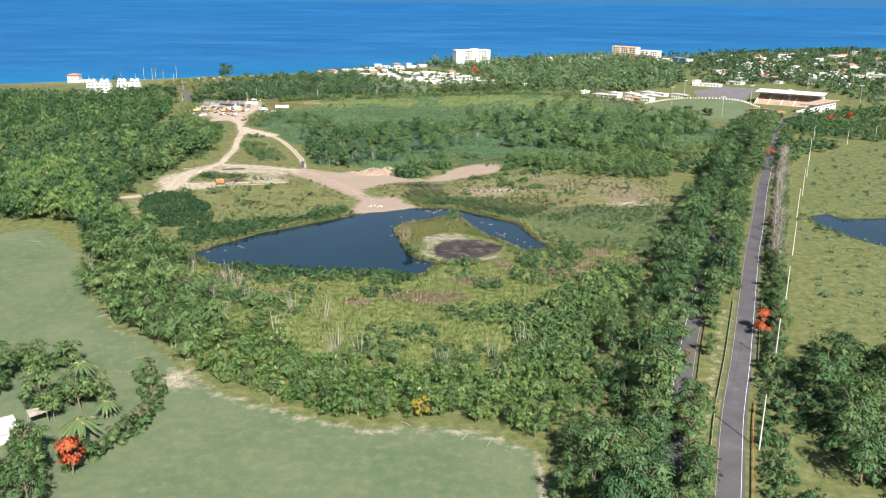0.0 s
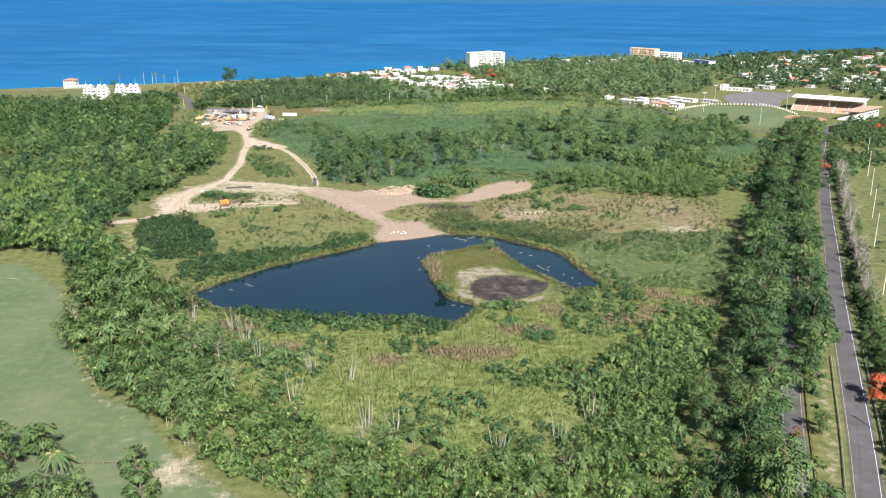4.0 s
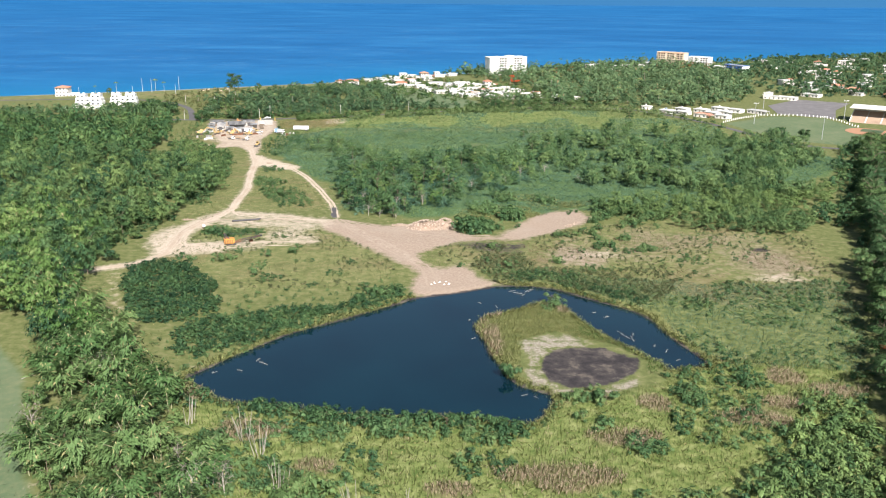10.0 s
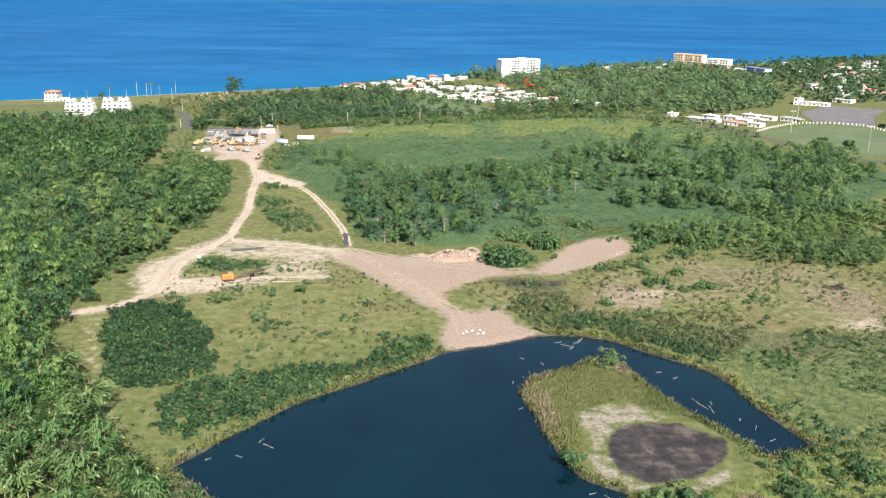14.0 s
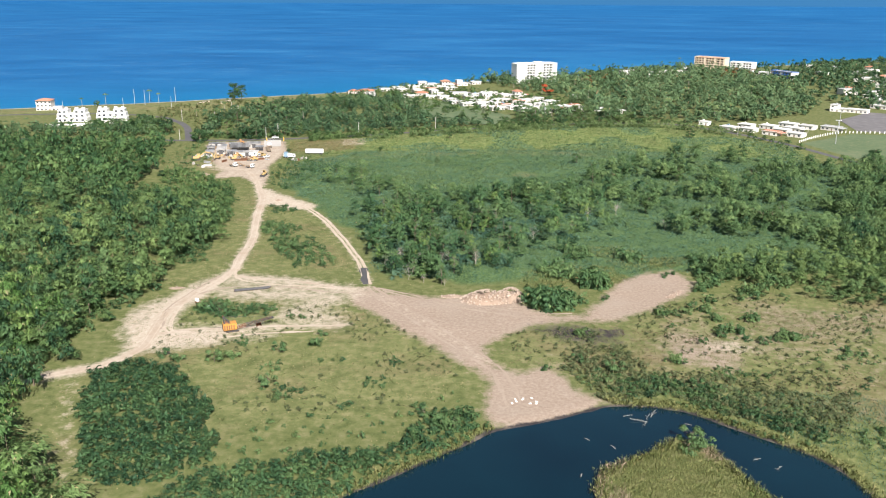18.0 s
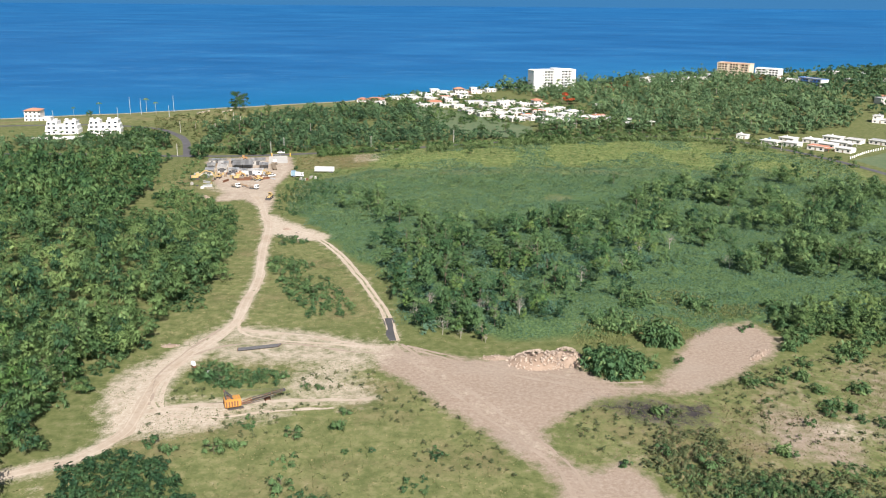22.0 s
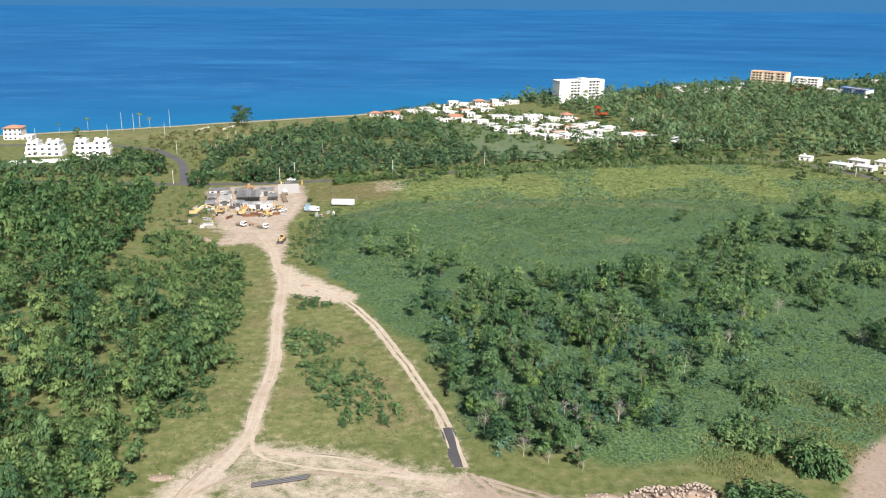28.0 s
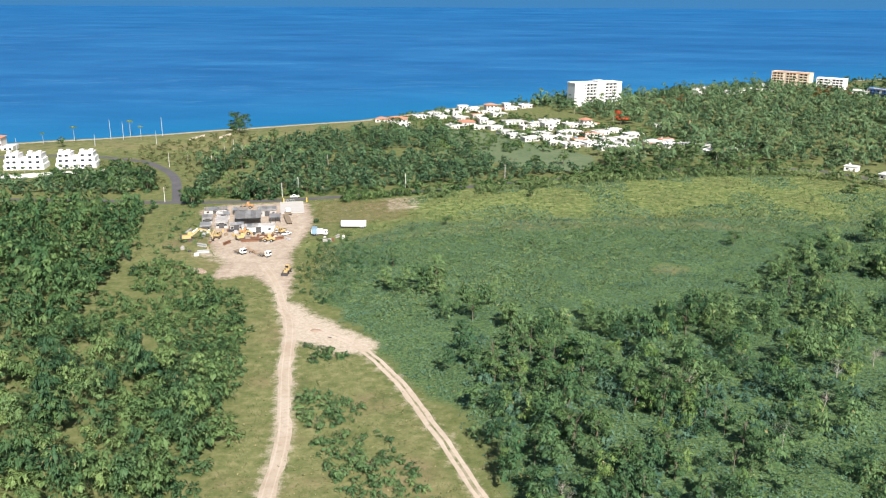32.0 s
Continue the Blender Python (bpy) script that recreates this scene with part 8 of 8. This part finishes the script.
def shed(x, y, turn, w, d, h, label, roof="zinc", wall="concrete", open_front=False, pitch=5):
    t = thing("shed", label, "shed", pose(x, y, ground_z(x, y), 0, 0, turn), "yard sheds")
    if open_front:
        part("back_wall", boxes((-w / 2, w / 2, d / 2 - 0.2, d / 2, -0.2, h)), MATS[wall], t)
        for u in np.linspace(-w / 2 + 0.2, w / 2 - 0.2, max(3, int(w / 5))):
            part("column", boxes((u - 0.12, u + 0.12, -d / 2, -d / 2 + 0.24, -0.2, h)), MATS["steel_dark"], t)
    else:
        part("wall", boxes((-w / 2, w / 2, -d / 2, d / 2, -0.2, h)), MATS[wall], t)
        part("door", boxes((-1.2, 1.2, -d / 2 - 0.05, -d / 2 + 0.02, -0.1, min(2.6, h - 0.3))), MATS["steel_dark"], t)
        for u in (-w / 3, w / 3):
            part("window", boxes((u - 0.6, u + 0.6, -d / 2 - 0.04, -d / 2 + 0.02, 1.1, 2.0)), MATS["window_glass"], t)
    n = max(2, int(w / 2.2))
    r = random.Random(int(w * 31 + x))
    for k in range(n):
        a, b = -w / 2 - 0.3 + k * (w + 0.6) / n, -w / 2 - 0.3 + (k + 1) * (w + 0.6) / n
        m = pose(0, 0, h + 0.12 + r.uniform(0, 0.03), pitch, 0, 0)
        bm = bmesh.new()
        rows_ = []
        for j in range(11):
            u, z = a + 0.01 + (b - a - 0.02) * j / 10, 0.07 * (j % 2)
            rows_.append((bm.verts.new((u, -d / 2 - 0.5, z)), bm.verts.new((u, d / 2 + 0.4, z))))
        for p, q in zip(rows_, rows_[1:]):
            bm.faces.new((p[0], q[0], q[1], p[1]))
        bmesh.ops.solidify(bm, geom=bm.faces[:], thickness=0.02)
        bmesh.ops.transform(bm, matrix=m, verts=bm.verts)
        part("roof_sheet", bm, MATS[roof if r.random() < 0.8 else "zinc"], t)
    return t


# ---------------------------------------------------------------- the contractor's yard
shed(-192, 590, 8, 12, 12, 4.2, "open workshop with a weathered grey sheet roof", "roof_grey", "concrete", True, 4)
shed(-184, 578.5, 8, 15, 4.5, 2.9, "long low white workshop in the yard", "roof_white", "white_paint")
shed(-195, 581, 8, 6, 4, 2.8, "white lean-to beside the open workshop", "roof_white", "concrete")
shed(-206, 596, 8, 6, 4, 2.8, "small pale store at the back", "roof_white", "concrete")
shed(-203.5, 586, 8, 5.5, 9, 3.0, "white-roofed store beside the workshop", "roof_white", "concrete")
shed(-212, 591, 8, 4.6, 6, 2.7, "small shed with grey sheet roof", "roof_grey", "concrete")
shed(-209.5, 580.5, 8, 4.6, 5.5, 2.6, "small shed with dull grey sheet roof", "zinc", "concrete")
shed(-212, 603, 8, 11, 6, 2.6, "grey concrete store at the back of the yard", "concrete", "concrete", False, 0)
shed(-200, 604, 8, 7, 5, 2.4, "low concrete shelter at the back of the yard", "concrete", "concrete", True, 2)
shed(-186, 602, 8, 9, 6, 3.2, "grey workshop with patched sheet roof", "roof_grey", "concrete")
shed(-179.5, 592, 8, 5, 5, 3.0, "pale sheet-roofed annex of the workshop", "zinc", "concrete", True)
bm = boxes((-6, 6, -12, 12, -0.15, 0.12), m=sited(pose(-176, 613, 0.1, 0, 0, 8)))
tagged(part("pavement", bm, MATS["concrete"]), "pale concrete forecourt at the yard gate", "pavement", kind="structure")
gate = thing("yard_gate", "open steel gate at the road", "gate", pose(-176, 621, 0, 0, 0, 8))
for u in (-6, 6):
    part("gate_post", boxes((u - 0.25, u + 0.25, -0.25, 0.25, -0.3, 2.4)), MATS["yellow_paint"], gate)
part("gate_frame", boxes((-5.7, -0.4, -0.05, 0.05, 0.3, 0.4), (-5.7, -0.4, -0.05, 0.05, 1.6, 1.7), *[(-5.7 + k * 1.05, -5.62 + k * 1.05, -0.04, 0.04, 0.4, 1.6) for k in range(6)]), MATS["galvanised"], gate)

trailer(-174, 594, 12, 17, "long low-bed trailer with dark wooden deck", "wood_post", low=True)
lorry(-175.5, 603, 12, "white truck at the head of the low-bed trailer", "truck_white", "truck_white", 6.5, "flat")
lorry(-154.5, 573.5, -92, "white box truck parked on the grass", "truck_white", "truck_white", 7.2, "box", 2.0)
lorry(-157.2, 575, 4, "blue truck parked beside the white box truck", "truck_blue", "truck_blue", 6.0, "box", 2.6)
trailer(-140.2, 583, 90, 11.8, "white box trailer standing on the grass")
lorry(-184.8, 552, -135, "white truck with tools at the yard edge", "truck_white", "truck_white", 6.0, "flat")
lorry(-173.6, 549, -120, "white truck towing an orange boom", "truck_white", "machine_orange", 5.6, "flat")
pickup(-170.0, 574, -30, "white pickup parked beside the workshop")
pickup(-175, 577, 60, "white van parked by the workshop")
pickup(-178, 629, 96, "white car on the coast road")
excavator(-212.5, 566.5, -70, "faded yellow long-arm excavator at the yard edge", "machine_yellow", 1.15, 1.25)
excavator(-200.5, 570, 175, "yellow excavator with folded arm", "machine_yellow", 0.95, 0.7)
excavator(-189, 568, -60, "yellow excavator among scrap steel", "machine_yellow", 0.9, 0.8)
excavator(-173, 576, 150, "yellow excavator with raised boom", "machine_yellow", 0.85, 0.7)
loader(-160.3, 532.5, 175, "yellow wheel loader beside the dirt track")
loader(-198.5, 612, 90, "orange wheel loader behind the workshop", "machine_orange")
loader(-176, 566, 80, "yellow wheel loader in the yard")
loader(-189, 575, -95, "orange wheel loader before the workshop", "machine_orange")
for i, (x, y, l, tn, mat) in enumerate(((-184, 566, 9, 8, "rust"), (-181, 568, 8, -4, "rust"), (-172.5, 568.5, 5, 20, "rust"), (-194, 563, 5, 60, "rust"), (-178, 571, 9, 5, "rust"), (-204, 560, 5, -20, "zinc"), (-201, 553, 5, 12, "zinc"),
                                        (-216, 576, 7, 80, "zinc"), (-213, 577, 7, 84, "roof_white"), (-150, 566, 4, 20, "concrete"), (-146, 571, 3, 60, "concrete"), (-196, 578, 4, 10, "steel_dark"))):
    sc = thing("scrap_steel", {"rust": "rusty steel girder lying in the yard", "zinc": "grey sheet metal skip in the yard", "roof_white": "white container box in the rough grass"}.get(mat, "painted machine part lying in the yard"), "scrap", pose(x, y, ground_z(x, y), 0, 0, tn), "scrap in the yard")
    part("beam", bevelled(boxes((-l / 2, l / 2, -0.5, 0.5, 0, 0.25), (-l / 2, l / 2, -0.12, 0.12, 0.25, 1.0), (-l / 2, l / 2, -0.5, 0.5, 1.0, 1.25)), 0.03), MATS[mat], sc)
yr = random.Random(77)
for k in range(38):
    u, v = yr.choice(((-190, 572), (-182, 570), (-200, 576), (-176, 566), (-206, 570), (-186, 584), (-210, 598), (-150, 570), (-204, 556)))
    x, y = u + yr.gauss(0, 4.0), v + yr.gauss(0, 2.6)
    mat = yr.choice(("rust", "zinc", "rust", "concrete", "steel_dark", "machine_yellow", "roof_white", "wood_post"))
    l, w, h = yr.uniform(0.8, 3.2), yr.uniform(0.4, 1.4), yr.uniform(0.3, 1.3)
    j = thing("yard_junk", {"rust": "rusty steel part in the dirt yard", "zinc": "dull sheet metal piece in the yard", "concrete": "concrete block lying in the yard", "steel_dark": "dark steel part lying in the yard", "machine_yellow": "faded yellow machine part in the yard", "roof_white": "white plastic tank in the yard", "wood_post": "stack of weathered timber in the yard"}[mat], "scrap", pose(x, y, ground_z(x, y), 0, 0, yr.uniform(0, 180)), "scrap in the yard")
    part("body", bevelled(boxes((-l / 2, l / 2, -w / 2, w / 2, -0.05, h), (-l / 3, l / 2.4, -w / 2.6, w / 2.6, h, h * 1.35)), 0.06), MATS[mat], j)
bt = thing("boom_trailer", "orange lattice boom on a towed axle", "trailer", pose(-180, 552.5, ground_z(-180, 552), 0, 0, -42))
for u in (-0.4, 0.4):
    for z in (0.9, 1.6):
        part("chord", tube(bmesh.new(), (-5, u, z), (5, u, z), 0.06), MATS["machine_orange"], bt)
for k in range(12):
    for u in (-0.4, 0.4):
        part("brace", tube(bmesh.new(), (-5 + k * 0.83, u, 0.9), (-4.17 + k * 0.83, u, 1.6), 0.035, sides=4), MATS["machine_orange"], bt)
for u in (-0.7, 0.7):
    wheel(bt, 0, u, 0.5)

# ---------------------------------------------------------------- the dragline, pipes and scrap by the junction
dg = thing("dragline_crane", "rusty orange dragline crane with lowered lattice boom", "crane", pose(-122.6, 351.6, ground_z(-124, 352) - 0.55, 0, 0, -62))
dg.scale = (0.92, 0.92, 0.92)
for u in (-1.4, 1.4):
    crawler(dg, u, 4.6, 0.5, 0.7, 0.5)
part("turntable", tube(bmesh.new(), (0, 0, 0.95), (0, 0, 1.25), 1.2, 1.2, 16), MATS["rust"], dg)
hs = part("machine_house", bevelled(boxes((-1.6, 1.6, -3.2, 1.6, 1.25, 3.7)), 0.22, 2), MATS["crane_orange"], dg)
part("door", boxes((-1.64, -1.58, -2.2, -1.0, 1.4, 3.2)), MATS["machine_orange"], hs)
part("window", boxes((-1.64, -1.58, 0.1, 1.2, 2.3, 3.3)), MATS["dark_glass"], hs)
part("windscreen", boxes((-1.4, -0.2, 1.58, 1.64, 2.2, 3.4)), MATS["dark_glass"], hs)
for k in range(5):
    part("louvre", boxes((1.58, 1.66, -2.9 + k * 0.8, -2.5 + k * 0.8, 1.6, 3.2)), MATS["rust"], hs)
    part("roof_rib", boxes((-1.5, 1.5, -3.0 + k * 0.95, -2.86 + k * 0.95, 3.68, 3.82)), MATS["machine_orange"], hs)
part("engine_cover", bevelled(boxes((-0.9, 0.7, -2.6, -1.0, 3.7, 4.35)), 0.12), MATS["rust"], hs)
part("exhaust", tube(bmesh.new(), (0.9, -1.2, 3.6), (0.9, -1.2, 4.8), 0.14, 0.14, 8), MATS["steel_dark"], hs)
part("rear_panel", boxes((-1.3, 1.3, -3.25, -3.18, 1.5, 3.2)), MATS["rust"], hs)
for u in (-0.9, 0.9):
    part("gantry_leg", tube(bmesh.new(), (u, -2.6, 3.6), (u * 0.6, -3.0, 6.2), 0.20), MATS["steel_dark"], dg)
    part("gantry_strut", tube(bmesh.new(), (u, -0.6, 3.6), (u * 0.6, -3.0, 6.2), 0.17), MATS["steel_dark"], dg)
part("gantry_head", boxes((-0.7, 0.7, -3.15, -2.85, 6.1, 6.4)), MATS["rust"], dg)
foot, tip = Vector((0, 1.7, 1.5)), Vector((0, 14.5, 3.6))
for u in (-0.55, 0.55):
    for z in (-0.45, 0.45):
        part("boom_chord", tube(bmesh.new(), foot + Vector((u, 0, z * 0.4)), foot.lerp(tip, 0.25) + Vector((u, 0, z)), 0.13), MATS["rust"], dg)
        part("boom_chord", tube(bmesh.new(), foot.lerp(tip, 0.25) + Vector((u, 0, z)), tip + Vector((u * 0.6, 0, z * 0.5)), 0.13, 0.11), MATS["steel_dark"], dg)
for k in range(13):
    f0, f1 = 0.12 + k * 0.066, 0.12 + (k + 1) * 0.066
    for u in (-0.55, 0.55):
        z = 0.45 * (1 if k % 2 else -1)
        part("lattice_brace", tube(bmesh.new(), foot.lerp(tip, f0) + Vector((u, 0, z)), foot.lerp(tip, f1) + Vector((u, 0, -z)), 0.05, sides=4), MATS["rust"], dg)
    part("lattice_brace", tube(bmesh.new(), foot.lerp(tip, f0) + Vector((-0.55, 0, 0.45)), foot.lerp(tip, f1) + Vector((0.55, 0, 0.45)), 0.05, sides=4), MATS["rust"], dg)
part("boom_sheave", tube(bmesh.new(), tip + Vector((-0.2, 0, 0)), tip + Vector((0.2, 0, 0)), 0.5, 0.5, 14), MATS["steel_dark"], dg)
for u in (-0.4, 0.4):
    part("stay_rope", tube(bmesh.new(), (u, -3.0, 6.2), tip + Vector((u, 0, 0.3)), 0.03, sides=4), MATS["steel_dark"], dg)
db = thing("dragline_bucket", "rusty dragline bucket lying in the grass", "bucket", pose(-114.5, 354.5, ground_z(-114, 354) + 0.55, 0, 0, 30))
bucket(db, 0, 0, 0, 1.25, "rust")
part("bail", tube(bmesh.new(), (0, 1.0, 0.2), (0.3, 2.4, 0.1), 0.08), MATS["rust"], db)
for i in range(3):
    pp = thing("steel_pipe", "long dark steel pipe lying on the bare ground", "pipe", pose(-124.5 + 0.1 * i, 382.3 - i * 0.5, ground_z(-124, 382), 0, 0, 13), "steel pipes")
    bm = bmesh.new()
    tube(bm, (-6.8, 0, 0.5), (6.8 - 0.4 * i, 0, 0.5), 0.25, 0.25, 12)
    part("tube_wall", bm, MATS["steel_dark"], pp)
    for u in (-6.8, 6.8 - 0.4 * i):
        part("flange", tube(bmesh.new(), (u - 0.05, 0, 0.5), (u + 0.05, 0, 0.5), 0.31, 0.31, 12), MATS["rust"], pp)
    for u in (-4, 0, 4):
        part("chock", boxes((u - 0.15, u + 0.15, -0.4, 0.4, -0.2, 0.16)), MATS["wood_post"], pp)
for x, y, tn in ((-141, 370.5, 30), (-135, 365.5, -40)):
    mx = thing("mixer_drum", "white and rusty mixer drum half buried in bushes", "mixer drum", pose(x, y, ground_z(x, y), 0, 0, tn), "mixer drums")
    mx.scale = (0.65, 0.65, 0.65)
    bm = bmesh.new()
    tube(bm, (0, -1.2, 1.7), (0, 0.4, 2.0), 0.75, 1.15, 12)
    tube(bm, (0, 0.4, 2.0), (0, 1.7, 2.2), 1.15, 0.6, 12)
    part("drum", bm, MATS["truck_white"], mx)
    part("frame", boxes((-0.6, 0.6, -1.5, -1.3, 0, 1.4), (-0.6, -0.5, -1.5, 1.8, 0.6, 0.8), (0.5, 0.6, -1.5, 1.8, 0.6, 0.8), (-0.6, 0.6, 1.6, 1.8, 0, 1.5)), MATS["rust"], mx)

# ---------------------------------------------------------------- rubble heap and shoreline debris
def stone_mesh(seed):
    r = random.Random(seed)
    bm = bmesh.new()
    bmesh.ops.create_icosphere(bm, subdivisions=1, radius=0.5)
    for v in bm.verts:
        v.co *= r.uniform(0.7, 1.2)
        v.co.z *= 0.7
    me = bpy.data.meshes.new("stone")
    bm.to_mesh(me)
    bm.free()
    me.materials.append(MATS["rubble_stone"])
    return me


STONES = [stone_mesh(i) for i in range(6)]


def heap(x, y, a, b, tall, count, label, turn=0, smin=0.35, smax=1.1):
    t = thing("rubble_heap", label, "rubble heap", pose(x, y, ground_z(x, y), 0, 0, turn), "heaps")
    n = 24
    u, v = np.meshgrid(np.linspace(-1, 1, n), np.linspace(-1, 1, n))
    rr = np.hypot(u, v)
    z = tall * np.clip(1 - rr ** 1.6, -0.15, 1) * (0.8 + 0.35 * grid_noise(u * a + x, v * b + y, 3.0, 77)) - 0.15
    i = np.arange(n - 1)[:, None] * n + np.arange(n - 1)[None, :]
    q = np.stack([i, i + 1, i + n + 1, i + n], -1).reshape(-1, 4)
    q = q[(rr.ravel()[q] < 1.05).all(1)]
    o = new("mound", mesh_from("mound", np.column_stack([(u * a).ravel(), (v * b).ravel(), z.ravel()]), q, MATS["pink_dirt"], True))
    o.parent = t
    r = random.Random(int(x * 3 + y))
    for k in range(count):
        an, di = r.uniform(0, 6.283), math.sqrt(r.random()) * 1.02
        px, py = math.cos(an) * di, math.sin(an) * di
        zz = tall * max(0, 1 - di ** 1.6) * 0.9
        s = r.uniform(smin, smax)
        o = new("stone", STONES[k % 6])
        o.parent = t
        o.matrix_basis = pose(px * a, py * b, zz, r.uniform(0, 360), r.uniform(0, 60), r.uniform(0, 360)) @ Matrix.Diagonal((s, s * r.uniform(0.6, 1.2), s, 1))


heap(-37, 376.0, 10.0, 7.0, 3.8, 290, "heap of pinkish broken rock and earth", 8, 0.3, 1.05)
heap(-28.5, 377, 6.0, 6.5, 4.4, 170, "steep heap of pinkish rock rubble", 0, 0.3, 1.1)
heap(-50, 377.5, 5, 2.5, 0.8, 40, "low spread of pinkish rubble", 0, 0.3, 0.7)
heap(33, 381, 2.2, 6, 0.5, 30, "low line of loose stones at the pad edge", -30, 0.3, 0.8)
heap(-140.5, 487, 2.2, 1.6, 1.0, 14, "small pile of pale gravel between the tracks", 0, 0.2, 0.5)
heap(-153, 383, 3.6, 2.0, 0.9, 16, "low heap of pale spoil beside the track", 0, 0.3, 0.7)
heap(-197, 534, 6, 3, 1.0, 20, "low pale spoil bank below the yard", -25, 0.3, 0.8)
heap(-32, 372, 8, 1.5, 0.4, 24, "scattered rocks along the cleared pad", 5, 0.25, 0.6)
for i in range(9):
    x, y = -30.5 + 3.6 * math.sin(i * 1.9), 315 + 1.2 * math.cos(i * 2.7)
    sl = thing("concrete_slab", "broken white concrete slab at the pond edge", "debris", pose(x, y, ground_z(x, y) + 0.1, 8 * math.sin(i), 10 * math.cos(i), i * 47), "white debris")
    part("slab", bevelled(boxes((-0.3 - 0.1 * (i % 3), 0.3, -0.22, 0.25, -0.1, 0.12)), 0.04), MATS["white_paint"], sl)


def dead_branch(x, y, turn, size, label, lift=0.0, seed=1, floating=True):
    t = thing("dead_branch", label, "dead branch", pose(x, y, (POND_LEVEL if floating else ground_z(x, y)) + lift, 0, 0, turn), "dead wood")
    r = random.Random(seed)
    part("limb", tube(bmesh.new(), (-size, 0, 0.0), (size * 0.8, 0.1, size * 0.22), 0.07, 0.04), MATS["deadwood"], t)
    for k in range(5):
        f = -size * 0.7 + k * size * 0.33
        part("branch", tube(bmesh.new(), (f, 0.02, 0.08 + 0.04 * k), (f + r.uniform(0.1, 0.7) * size * 0.5, r.uniform(-0.6, 0.6) * size * 0.6, r.uniform(0.05, 0.75) * size * 0.55), 0.035, 0.02, 5), MATS["deadwood"], t)


BR = random.Random(12)
for x, y, s in ((-1, 307.5, 2.6), (2, 309, 2.4), (0.5, 306, 2.0), (4, 310.5, 2.2), (-3, 309.5, 1.5), (31, 277, 2.4), (33, 275.5, 2.2), (30, 279, 2.0), (34, 278, 1.8), (28, 290, 1.6), (24, 293, 1.4), (39, 271, 1.3), (42, 268, 1.2), (-84, 259, 1.8), (-86, 261, 1.1), (-90, 255, 1.4), (-97, 254, 1.0), (-8, 268, 1.1), (-19, 275, 1.0), (-20, 287, 1.1), (-10, 297, 1.0), (-16, 300, 0.9), (-3, 243, 1.2), (-6, 244, 1.0), (44, 263, 1.0), (12, 306, 1.2)):
    dead_branch(x, y, BR.uniform(0, 360), s * 0.95, "bleached dead branch sticking out of the pond", 0.02, int(x * 5 + y))
for x, y, s in ((-178, 262, 3.2), (-150, 250, 2.0), (-80, 178, 2.2), (-74, 168, 2.0), (-60, 158, 1.6), (-6, 138, 2.0), (10, 133, 2.4), (-44, 148, 1.8), (-70, 172, 2.4), (16, 131, 2.2)):
    dead_branch(x, y, BR.uniform(0, 360), s, "grey fallen branch at the pasture edge", 0.1, int(x * 7 + y), False)
for x, y, tn in ((-281, 770, 62), (-262, 776, 70)):
    rw = thing("ramp_wall", "tan sloping wall of an unfinished ramp", "wall", pose(x, y, ground_z(x, y), 0, 0, tn), "ramp walls")
    part("wall_panel", boxes((-9, 9, -0.2, 0.2, -0.5, 1.3)), MATS["cream_plaster"], rw)
    part("coping", boxes((-9.1, 9.1, -0.28, 0.28, 1.3, 1.45)), MATS["concrete"], rw)
